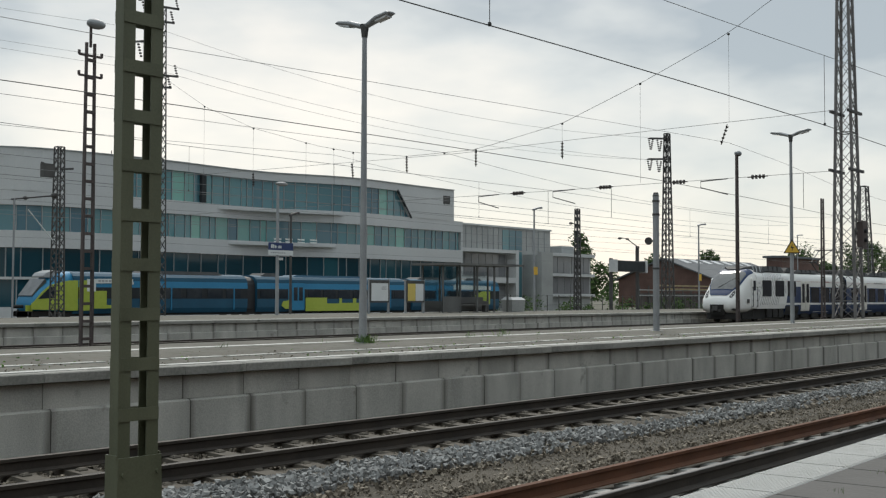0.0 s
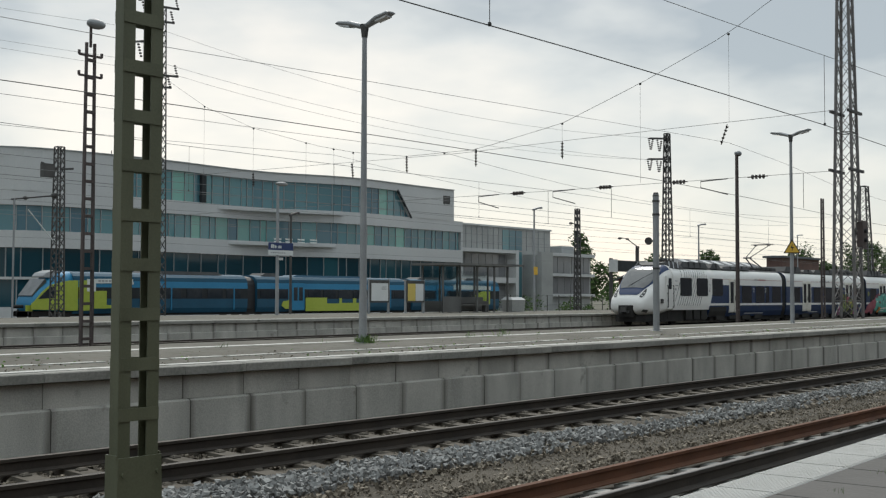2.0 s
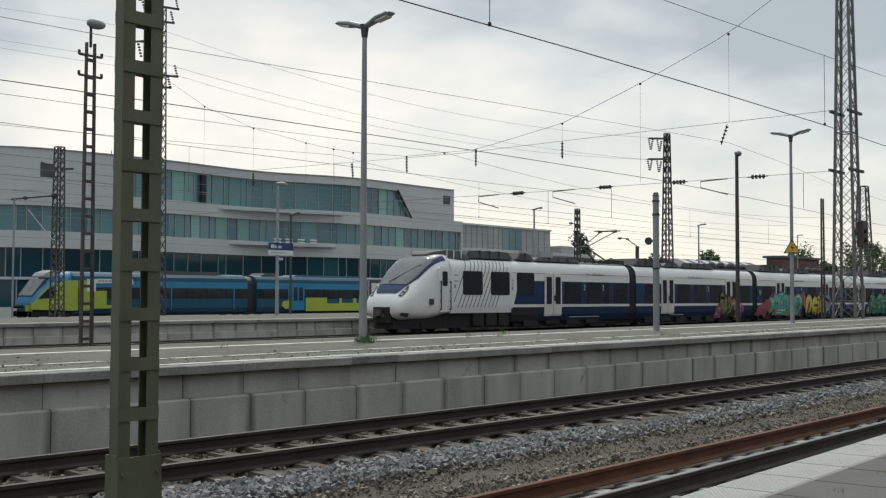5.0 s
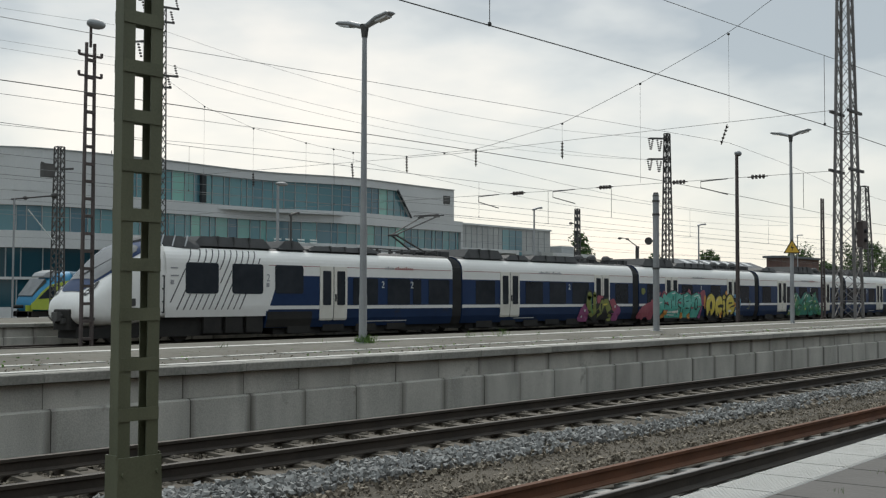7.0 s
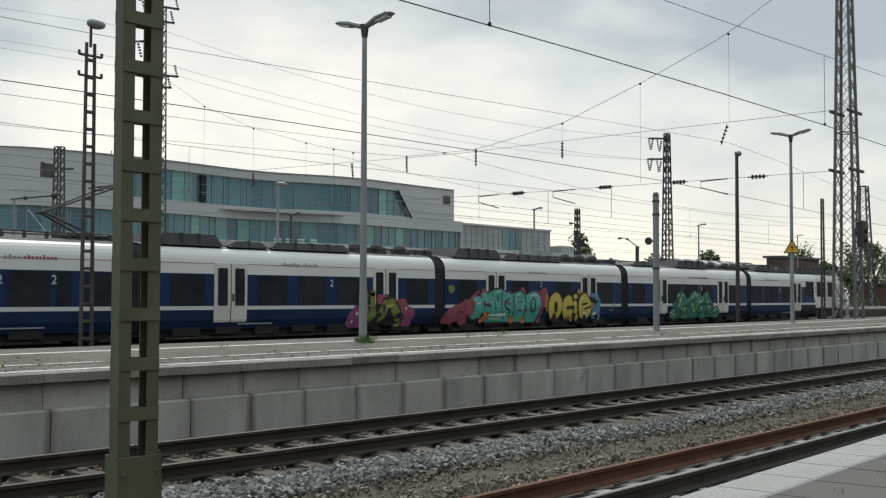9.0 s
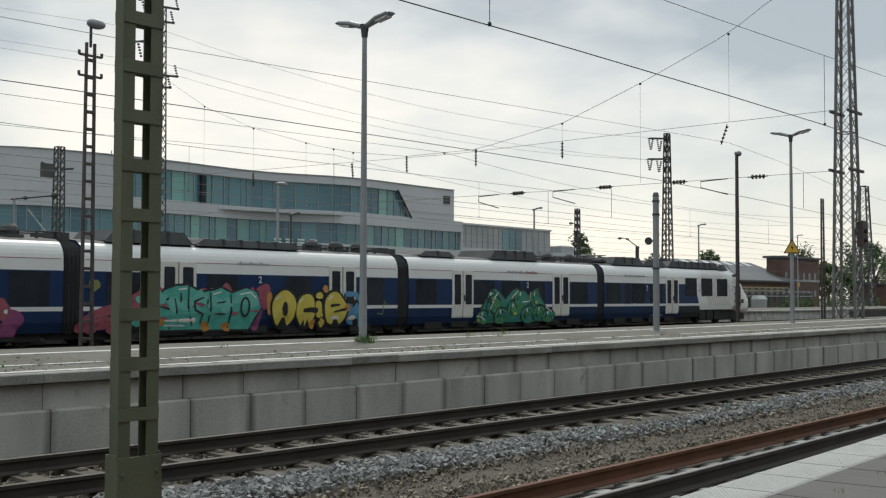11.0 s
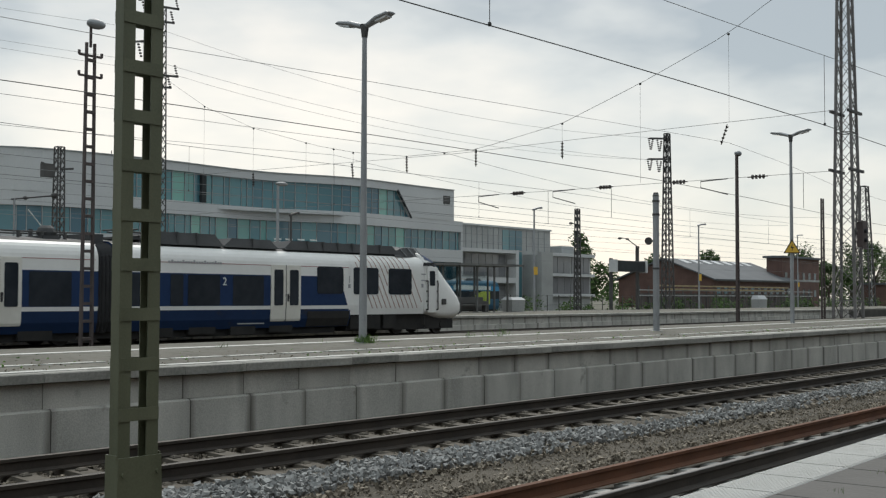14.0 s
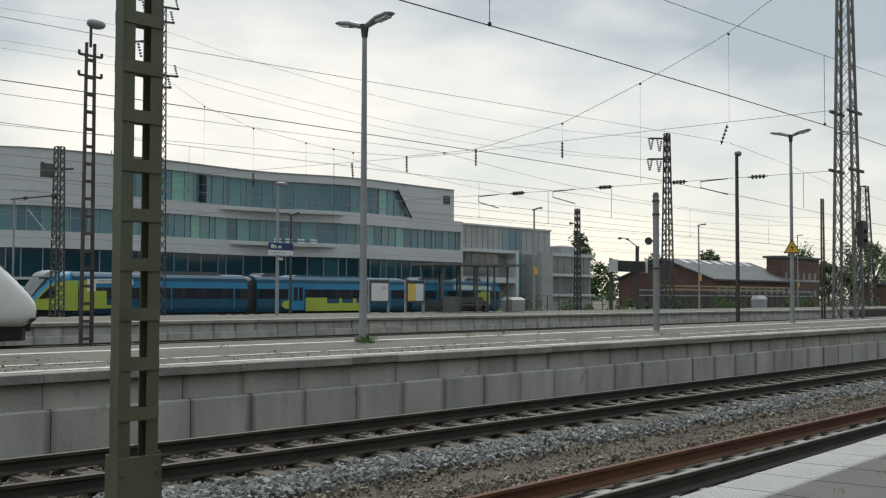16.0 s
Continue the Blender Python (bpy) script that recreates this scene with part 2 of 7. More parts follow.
# ---- shapes ----
class Shape:
    """Collects vertices and faces, then becomes one mesh object."""

    def __init__(self):
        self.v, self.f, self.m = [], [], []

    def face(self, pts, m=0):
        n = len(self.v)
        self.v += [tuple(p) for p in pts]
        self.f.append(tuple(range(n, n + len(pts))))
        self.m.append(m)
        return self

    def hexa(self, p, m=0):
        """Eight corners: four below, four above, both counter-clockwise from above."""
        n = len(self.v)
        self.v += [tuple(q) for q in p]
        for f in ((3, 2, 1, 0), (4, 5, 6, 7), (0, 1, 5, 4), (1, 2, 6, 5), (2, 3, 7, 6), (3, 0, 4, 7)):
            self.f.append(tuple(n + i for i in f))
            self.m.append(m)
        return self

    def box(self, x0, x1, y0, y1, z0, z1, m=0):
        return self.hexa([(x0, y0, z0), (x1, y0, z0), (x1, y1, z0), (x0, y1, z0), (x0, y0, z1), (x1, y0, z1), (x1, y1, z1), (x0, y1, z1)], m)

    def slab(self, x0, x1, y0, y1, z0, z1, c=0.01, m=0):
        """A box with a chamfered upper rim."""
        lo = [(x0, y0), (x1, y0), (x1, y1), (x0, y1)]
        hi = [(x0 + c, y0 + c), (x1 - c, y0 + c), (x1 - c, y1 - c), (x0 + c, y1 - c)]
        return self.loft([[(x, y, z0) for x, y in lo], [(x, y, z1 - c) for x, y in lo], [(x, y, z1) for x, y in hi]], m)

    def loft(self, rings, m=0, caps=True, closed=True):
        n, k = len(self.v), len(rings[0])
        for ring in rings:
            self.v += [tuple(q) for q in ring]
        for i in range(len(rings) - 1):
            for j in range(k if closed else k - 1):
                a, b = n + i * k + j, n + i * k + (j + 1) % k
                self.f.append((a, b, b + k, a + k))
                self.m.append(m[j] if isinstance(m, (list, tuple)) else m)
        if caps:
            cm = m[0] if isinstance(m, (list, tuple)) else m
            self.f.append(tuple(n + j for j in reversed(range(k))))
            self.f.append(tuple(n + (len(rings) - 1) * k + j for j in range(k)))
            self.m += [cm, cm]
        return self

    def bar(self, p, q, w, h=None, m=0, up=(0, 0, 1)):
        """A straight bar from p to q, w wide and h high."""
        p, q = Vector(p), Vector(q)
        d = (q - p).normalized()
        s = d.cross(Vector(up))
        s = d.cross(Vector((1, 0, 0))) if s.length < 1e-4 else s
        s.normalize()
        t = s.cross(d)
        s, t = s * w / 2, t * (h or w) / 2
        return self.loft([[e - s - t, e + s - t, e + s + t, e - s + t] for e in (p, q)], m)

    def tube(self, p, q, r, r2=None, n=10, m=0):
        p, q = Vector(p), Vector(q)
        d = (q - p).normalized()
        s = d.cross(Vector((0, 0, 1)))
        s = Vector((1, 0, 0)) if s.length < 1e-4 else s.normalized()
        t = s.cross(d)
        rings = []
        for e, rad in ((p, r), (q, r if r2 is None else r2)):
            rings.append([e + (s * math.cos(-a) + t * math.sin(-a)) * rad for a in (2 * math.pi * i / n for i in range(n))])
        return self.loft(rings, m)

    def line(self, pts, r, n=5, m=0):
        """One bent tube through the points."""
        pts = [Vector(p) for p in pts]
        rings = []
        for i, p in enumerate(pts):
            d = (pts[min(i + 1, len(pts) - 1)] - pts[max(i - 1, 0)]).normalized()
            s = d.cross(Vector((0, 0, 1)))
            s = Vector((1, 0, 0)) if s.length < 1e-4 else s.normalized()
            t = s.cross(d)
            rings.append([p + (s * math.cos(-a) + t * math.sin(-a)) * r for a in (2 * math.pi * k / n for k in range(n))])
        return self.loft(rings, m)

    def ball(self, c, r, sx=1, sy=1, sz=1, n=10, k=6, m=0):
        rings = []
        for i in range(1, k):
            a = math.pi * i / k
            rings.append([(c[0] + sx * r * math.sin(a) * math.cos(2 * math.pi * j / n), c[1] + sy * r * math.sin(a) * math.sin(2 * math.pi * j / n), c[2] - sz * r * math.cos(a)) for j in range(n)])
        return self.loft(rings, m)

    def mesh(self, name, mats):
        me = bpy.data.meshes.new(name)
        me.from_pydata(self.v, [], self.f)
        for mt in mats if isinstance(mats, (list, tuple)) else [mats]:
            me.materials.append(mt)
        if any(self.m):
            me.polygons.foreach_set("material_index", self.m)
        me.update()
        return me

    def make(self, name, mats, parent=None, label="", smooth=False):
        me = self.mesh(name, mats)
        if smooth:
            me.polygons.foreach_set("use_smooth", [True] * len(me.polygons))
        return part(name, me, parent, label)


def part(name, me, parent=None, label=""):
    ob = new(name, me)
    if parent:
        ob.parent = parent
    return tagged(ob, label)


def thing(name, m, label, category, group="", kind=""):
    ob = new(name)
    ob.empty_display_size = 0.3
    ob.matrix_basis = m
    return tagged(ob, label, category, group, kind)


def bend(x):
    """The near tracks and platforms lie on a long, gentle curve."""
    k = min(max(x, 0.0), 45.0)
    return 0.001 * (k - 20) ** 2 + 0.002 * (k - 20) * (x - k)


def steps(a, b, n):
    return [a + (b - a) * i / n for i in range(n + 1)]


def strip(shape, xs, prof, off=bend, m=0):
    """A profile of (y, z) points swept along the tracks."""
    return shape.loft([[(x, y + off(x), z) for y, z in prof] for x in xs], m)


LONG = steps(-60, 0, 6) + steps(0, 60, 30)[1:] + steps(60, 400, 17)[1:]


def straight(x):
    return 0.0
# ---- ground, tracks, platforms ----
def ground():
    s = Shape()
    xs = [-3000, -600, -200, -60, 0, 60, 120, 240, 500, 1200, 3000]
    ys = [-3000, -500, -60, 0, 30, 60, 120, 240, 500, 1200, 3000]
    for x0, x1 in zip(xs, xs[1:]):
        for y0, y1 in zip(ys, ys[1:]):
            s.face([(x0, y0, -0.55), (x1, y0, -0.55), (x1, y1, -0.55), (x0, y1, -0.55)])
    tagged(s.make("ground", GROUND), "weedy brown gravel ground around the tracks", "ground", kind="structure")


def ballast_bed(name, y0, y1, top, off, x0=-60, x1=400, label="brown ballast bed under the tracks"):
    s = Shape()
    xs = [x for x in LONG if x0 <= x <= x1]
    strip(s, xs, [(y0 - 0.3, -0.56), (y1 + 0.3, -0.56), (y1, top), (y0, top)], off)
    return tagged(s.make(name, BALLAST), label, "ballast", kind="structure")


def rough_bed():
    """The ballast between the near platforms, heaped unevenly."""
    s = Shape()
    xs, ys = steps(2, 44, 210), steps(2.75, 11.55, 60)
    for x in xs:
        for y in ys:
            heap = 0.065 * math.exp(-((y - 8.4) / 0.6) ** 2) + 0.02 * math.exp(-((y - 6.3) / 0.3) ** 2)
            z = -0.235 + heap + 0.030 * noise.noise((x * 2.1, y * 2.1, 0)) + 0.022 * noise.noise((x * 9, y * 9, 3))
            s.v.append((x, y + bend(x) * min(1, max(0, (y - 6) / 3)), z))
    k = len(ys)
    for i in range(len(xs) - 1):
        for j in range(k - 1):
            s.f.append((i * k + j, (i + 1) * k + j, (i + 1) * k + j + 1, i * k + j + 1))
    s.m = [0] * len(s.f)
    tagged(s.make("ballast_bed", BALLAST, smooth=True), "uneven brown ballast bed between the platforms", "ballast", kind="structure")


def stones(name, mat_, count, place, size, label, seed):
    """Loose angular ballast stones, each a dented block, in one mesh."""
    rnd = np.random.default_rng(seed)
    base = np.array(list(itertools.product((-1, 1), repeat=3))) / 1.4
    tri = np.array([(0, 1, 3), (0, 3, 2), (4, 6, 7), (4, 7, 5), (0, 4, 5), (0, 5, 1), (2, 3, 7), (2, 7, 6), (0, 2, 6), (0, 6, 4), (1, 5, 7), (1, 7, 3)])
    pts, faces = [], []
    for i in range(count):
        x, y, z = place(rnd)
        dent = base * rnd.uniform(0.5, 1.25, (8, 1)) * rnd.uniform(0.6, 1.35, (1, 3))
        rot = np.array(Euler(rnd.uniform(0, 6.28, 3)).to_matrix())
        pts.append(dent @ rot.T * rnd.uniform(*size) / 2 + (x, y, z))
        faces.append(tri + 8 * i)
    me = bpy.data.meshes.new(name)
    me.from_pydata(np.concatenate(pts).tolist(), [], np.concatenate(faces).tolist())
    me.materials.append(mat_)
    tagged(new(name, me), label, "ballast", kind="stuff")


RAIL_DULL = material("dull_brown_rail_head", (0.025, 0.020, 0.015), (0.059, 0.049, 0.041), 0.6, 0.2, grain=40, blotch=2.0, bump=0.03)
RAIL = [(-0.075, -0.16), (0.075, -0.16), (0.075, -0.148), (0.012, -0.125), (0.009, -0.05), (0.036, -0.035), (0.036, -0.004), (-0.036, -0.004), (-0.036, -0.035), (-0.009, -0.05), (-0.012, -0.125), (-0.075, -0.148)]
HEAD = [(-0.034, -0.006), (0.034, -0.006), (0.034, -0.002), (0.024, 0.003), (-0.024, 0.003), (-0.034, -0.002)]


def rail(y, off, parent, mat_, head=RAIL_HEAD, xs=LONG):
    s = Shape()
    strip(s, xs, [(y + a, b) for a, b in RAIL], off)
    r = s.make("rail", mat_, parent)
    if head:
        strip(h := Shape(), xs, [(y + a, b) for a, b in HEAD], off)
        h.make("rail_head", head, r, "polished running surface")


def sleeper_mesh(mat_, half=1.3):
    s = Shape()
    s.loft([[(-0.14, y, -0.33), (0.14, y, -0.33), (0.115, y, z), (-0.115, y, z)] for y, z in ((-half, -0.19), (-half + 0.5, -0.165), (-0.35, -0.185), (0.35, -0.185), (half - 0.5, -0.165), (half, -0.19))])
    for y in (-0.7175, 0.7175):
        for a in (-0.13, 0.13):
            s.slab(-0.05, 0.05, y + a - 0.045, y + a + 0.045, -0.19, -0.145, 0.02)
    return s.mesh("sleeper", mat_)


def track(label, y, off, mat_, sleeper, x0, x1, rails=(-0.7525, 0.7525), head=RAIL_HEAD, turn=0.0):
    t = thing("track", pose(0, 0, 0), label, "railway track", kind="structure")
    for r in rails:
        rail(y + r, off, t, mat_, head)
    x = x0
    while x < x1:
        o = part("sleeper", sleeper, t)
        o.matrix_basis = pose(x + random.uniform(-0.02, 0.02), y + off(x) + random.uniform(-0.03, 0.03), random.uniform(-0.012, 0.008), 0, 0, random.uniform(-0.8, 0.8) + turn)
        x += 0.6
    return t


def near_line(x):
    return 0.014 * (x - 12)


ground()
rough_bed()
ballast_bed("ballast_bed_near", 2.8, 11.5, -0.26, bend, 44, 400)
ballast_bed("ballast_bed_near_start", 2.8, 11.5, -0.26, bend, -60, 2)
ballast_bed("ballast_bed_middle", 18.9, 36.2, -0.22, straight)
ballast_bed("ballast_bed_far", 48.0, 74.0, -0.22, straight)
ST, STN = sleeper_mesh(SLEEPER), sleeper_mesh(SLEEPER_NEW, 1.5)
track("dark brown railway track on weathered sleepers below the platform wall", 9.83, bend, RAIL_DARK, ST, 3.2, 60, head=RAIL_DULL)
near = track("worn steel track on pale concrete sleepers beside the near platform", 4.42, near_line, RAIL_DARK, STN, 3.3, 40)
rail(5.95 - 0.0, lambda x: 0.010 * (x - 14), near, RAIL_RUST, None, steps(-20, 120, 35))
track("railway track behind the platform", 20.9, straight, RAIL_DARK, ST, 30, 60, head=RAIL_DULL)
track("railway track on which the white and blue train runs", 34.3, straight, RAIL_DARK, ST, 20, 60, head=RAIL_DULL)
track("railway track under the parked blue and green train", 71.45, straight, RAIL_DARK, ST, 40, 60)


def on_bed(y0, y1, x0, x1, z, pw=1.6):
    def place(rnd):
        x, y = x0 + (x1 - x0) * rnd.random() ** pw, rnd.uniform(y0, y1)
        return x, y + bend(x) * min(1, max(0, (y - 6) / 3)), z + rnd.uniform(-0.02, 0.02)
    return place


def pale_band(rnd):
    x = 4 + 23 * rnd.random() ** 1.6
    wide = 0.20 + 0.12 * max(0, 1 - (x - 4) / 30)
    y = 8.16 + min(0.36, max(-0.52, rnd.normal(0, wide))) + 0.12 * noise.noise((x * 0.6, 3, 1))
    if noise.noise((x * 0.8, y * 1.6, 7)) < -0.12 - 0.3 * (x < 14) and rnd.random() < 0.85:
        y, x = 8.25 + rnd.normal(0, 0.16), 4 + 8 * rnd.random()
    return x, y + bend(x), -0.172 + rnd.uniform(-0.02, 0.03)


stones("pale_ballast", STONE_PALE, 8500, pale_band, (0.034, 0.078), "fresh pale grey ballast stones heaped between the tracks", 3)
stones("fine_gravel", STONE_BROWN, 10000, on_bed(6.6, 7.9, 4, 36, -0.222, 1.4), (0.014, 0.038), "fine brown gravel trodden between the tracks", 15)
stones("brown_ballast", STONE_BROWN, 4500, on_bed(6.1, 7.0, 4, 34, -0.205), (0.03, 0.065), "rust-stained ballast stones beside the rusty rail", 14)
stones("brown_ballast", STONE_BROWN, 6500, on_bed(7.5, 8.7, 4, 44, -0.20, 1.2), (0.03, 0.07), "rust-stained ballast stones between the tracks", 4)
stones("brown_ballast", STONE_BROWN, 7000, on_bed(8.6, 11.3, 5, 34, -0.225), (0.035, 0.07), "rust-stained ballast stones around the sleepers", 5)
stones("brown_ballast", STONE_BROWN, 3000, on_bed(3.6, 6.2, 7, 22, -0.285, 1.0), (0.035, 0.07), "rust-stained ballast stones under the near track", 6)


def platform_pieces(parent, y, off, joints, rows, cop, mat_cop=COPING):
    """Coping slabs and two rows of wall panels, each a piece of its own; gaps show the dark core behind. joints: where each panel begins."""
    def lay(name, me, dy, shift):
        for i, (a, b) in enumerate(zip(joints, joints[1:])):
            a, b = a + shift * (1 + 0.06 * i), b + shift * (1 + 0.06 * (i + 1))
            o = part(name, me, parent)
            o.matrix_basis = pose(a, y + dy + off(a) + random.uniform(-0.005, 0.005), random.uniform(-0.003, 0.003), 0, 0, math.degrees(math.atan2(off(b) - off(a), b - a))) @ Matrix.Diagonal((b - a, 1, 1, 1))
    g = 0.006
    for za, zb, dy, shift in rows:
        me = Shape().loft([[(g, 0.0, za), (1 - g, 0.0, za), (1 - g, 0.1, za), (g, 0.1, za)], [(g, 0, zb - 0.025), (1 - g, 0, zb - 0.025), (1 - g, 0.1, zb - 0.025), (g, 0.1, zb - 0.025)], [(g + 0.006, 0.035, zb), (1 - g - 0.006, 0.035, zb), (1 - g - 0.006, 0.1, zb), (g + 0.006, 0.1, zb)]]).mesh("wall_panel", CONCRETE)
        lay("wall_panel", me, dy, shift)
    za, zb, dy, dep = cop
    lay("coping_slab", Shape().slab(0.003, 0.997, 0, dep, za, zb, 0.012).mesh("coping_slab", mat_cop), dy, -0.03)


def platform_middle():
    """The platform with the lamps: concrete wall, coping, paving that rises to a crest and falls behind it."""
    p = thing("platform_middle", pose(0, 0, 0), "concrete platform with paved top and panelled side wall", "platform", kind="structure")
    s = Shape()
    xs = [x for x in LONG if x >= -60]
    strip(s, xs, [(11.83, -0.5), (18.7, -0.5), (18.7, 0.66), (15.4, 0.775), (12.3, 0.745), (11.83, 0.70)])
    s.make("core", JOINT, p, "dark core behind the joints")
    s = Shape()
    strip(s, xs, [(12.28, 0.70), (15.4, 0.76), (18.75, 0.64), (18.75, 0.70), (15.4, 0.80), (12.28, 0.762)])
    s.make("paved_top", PAVING, p)
    strip(s := Shape(), xs, [(11.90, 0.760), (12.06, 0.762), (12.06, 0.772), (11.90, 0.770)])
    s.make("edge_line", WHITE_LINE, p, "worn white painted edge line")
    strip(s := Shape(), xs, [(15.05, 0.785), (15.28, 0.788), (15.28, 0.806), (15.05, 0.803)])
    s.make("edge_line", WHITE_LINE, p, "pale concrete gutter along the crest")
    # broken line of pale paving strips
    dash = Shape().box(0, 0.86, 0, 0.15, 0.768, 0.783).mesh("line_slab", WHITE_LINE)
    x = 2.0
    while x < 70:
        if random.random() < 0.92:
            o = part("line_slab", dash, p)
            o.matrix_basis = pose(x, 12.92 + bend(x), 0.0, 0, 0, math.degrees(math.atan(0.002 * (min(45, x) - 20))))
        x += 0.98
    return p


PM = platform_middle()


def platform_far():
    p = thing("platform_far", pose(0, 0, 0), "concrete platform with panelled wall and shelters", "platform", kind="structure")
    s = Shape()
    xs = [-60, 0, 60, 120, 250, 400]
    strip(s, xs, [(36.42, -0.5), (47.3, -0.5), (47.3, 0.60), (42, 0.665), (36.42, 0.56)], straight)
    s.make("core", JOINT, p, "dark core behind the joints")
    strip(s := Shape(), xs, [(36.75, 0.58), (42, 0.62), (47.4, 0.56), (47.4, 0.66), (42, 0.70), (36.75, 0.677)], straight)
    s.make("paved_top", PAVING, p)
    strip(s := Shape(), xs, [(36.85, 0.672), (37.0, 0.672), (37.0, 0.684), (36.85, 0.684)], straight)
    s.make("edge_line", WHITE_LINE, p, "worn white painted edge line")
    return p


PF = platform_far()


def platform_near():
    """The platform on which the camera stands: ribbed white edge strip, dark slabs."""
    p = thing("platform_near", pose(0, 0, 0), "platform with ribbed white edge strip and dark paving", "platform", kind="structure")

    def off(x):
        return 0.034 * (x - 6)
    xs = steps(-40, 60, 20) + [120, 250]
    strip(s := Shape(), xs, [(-7, -0.5), (2.44, -0.5), (2.44, 0.60), (2.50, 0.61), (2.50, 0.735), (-7, 0.74)], off)
    s.make("core", DARK_PAVE, p)
    ribbed = Shape().slab(0.003, 0.497, 0, 0.30, 0.735, 0.757, 0.006)
    for k in range(19):
        ribbed.box(0.010, 0.490, 0.012 + 0.0148 * k, 0.0225 + 0.0148 * k, 0.755, 0.7595)
    me = ribbed.mesh("edge_slab", STRIP)
    for i in range(40):
        o = part("edge_slab", me, p)
        x = -2 + 0.5 * i
        o.matrix_basis = pose(x, 2.215 + off(x), 0, 0, 0, math.degrees(math.atan(0.034)))
    me = Shape().slab(0.004, 0.496, 0, 0.496, 0.735, 0.757, 0.006).mesh("paving_slab", DARK_PAVE)
    for i in range(36):
        for j in range(5):
            o = part("paving_slab", me, p)
            x = -1 + 0.5 * i + 0.25 * (j % 2)
            o.matrix_basis = pose(x, 1.715 - 0.5 * j + off(x), random.uniform(-0.002, 0.001), 0, 0, math.degrees(math.atan(0.034)))
    strip(s := Shape(), xs, [(-7, 0.738), (-0.8, 0.738), (-0.8, 0.755), (-7, 0.755)], off)
    s.make("rear_paving", DARK_PAVE, p)


platform_near()
# ---- the moving train ----
SIDE = [(1.30, 0.44), (1.42, 0.78), (1.44, 1.15), (1.452, 1.29), (1.452, 1.9), (1.449, 2.46), (1.442, 2.84), (1.425, 2.98), (1.385, 3.11), (1.325, 3.22), (1.24, 3.32), (1.13, 3.40), (0.95, 3.49), (0.0, 3.58)]


def side_y(z):
    for (y0, z0), (y1, z1) in zip(SIDE, SIDE[1:]):
        if z0 <= z <= z1:
            return y0 + (y1 - y0) * (z - z0) / (z1 - z0)
    return SIDE[0][0]


def ring(x, prof=SIDE):
    near_side = [(x, -y, z) for y, z in prof]
    return near_side + [(x, y, z) for y, z in reversed(prof[:-1])]


def section_materials(prof, pick):
    k = [pick((prof[i][1] + prof[i + 1][1]) / 2) for i in range(len(prof) - 1)]
    return k + k[::-1] + [0]


def livery(z):
    return 0 if z < 1.15 else 1 if z < 1.29 else 2 if z < 2.46 else 1 if z < 3.41 else 3


def side_panel(s, x0, x1, z0, z1, out, r=0.07, depth=0.03, sgn=-1, m=0):
    """A rounded pane or panel that follows the car's side and stands proud of it by out."""
    zs = sorted({z0, z0 + 0.3 * r, z0 + r, z1 - r, z1 - 0.3 * r, z1} | {z for _, z in SIDE if z0 + r < z < z1 - r})
    rings = []
    for z in zs:
        k = max(0.0, z0 + r - z, z - z1 + r) / r
        c = r * (1 - math.sqrt(max(0.0, 1 - k * k)))
        y0, y1 = sgn * (side_y(z) - depth), sgn * (side_y(z) + out)
        q = [(x0 + c, y1, z), (x1 - c, y1, z), (x1 - c, y0, z), (x0 + c, y0, z)]
        rings.append(q if sgn < 0 else q[::-1])
    return s.loft(rings, m)


NOSE = [(0.30, 0.88, 0.92, 1.34), (0.45, 1.10, 0.74, 1.60), (0.80, 1.25, 0.60, 1.92), (1.20, 1.33, 0.58, 2.24), (1.7, 1.36, 0.58, 2.66), (2.2, 1.41, 0.60, 3.05), (2.7, 1.44, 0.66, 3.37), (3.3, 1.455, 0.80, 3.58), (3.9, 1.46, 0.88, 3.64)]


def nose_point(x, a, out=0.0):
    """A point on the cab's skin: a from -1 over 0 (top) to 1 around it."""
    xs = [n[0] for n in NOSE]
    w, zb, zt = (float(np.interp(x, xs, [n[i] for n in NOSE])) for i in (1, 2, 3))
    th, zc = a * math.pi, min(1.25, (zb + zt) / 2)
    blend = min(1, max(0, (x - 0.6) / 3.0))
    ex_y, ex_z = 0.62 - 0.30 * blend, 0.62 - 0.10 * blend
    sy, cz = math.sin(th), math.cos(th)
    y = math.copysign(abs(sy) ** ex_y, sy) * (w + out)
    z = zc + (zt - zc + out if cz > 0 else zc - zb + out) * math.copysign(abs(cz) ** ex_z, cz)
    return x - out * (1 - blend) + 0.125 * (3.9 - x), y, z


def nose_patch(s, rows, out, depth=0.0, m=0):
    """A sheet on the cab's skin; rows: (x, a from, a to)."""
    grid = [[nose_point(x, a0 + (a1 - a0) * j / 10, out) for j in range(11)] for x, a0, a1 in rows]
    return s.loft(grid, m, caps=False, closed=False)


def nose_limit(x, z_low, a_most):
    """How far round the skin a sheet reaches before it drops below z_low."""
    a = 0.0
    while a < a_most and nose_point(x, a + 0.005)[2] > z_low:
        a += 0.005
    return max(a, 0.01)


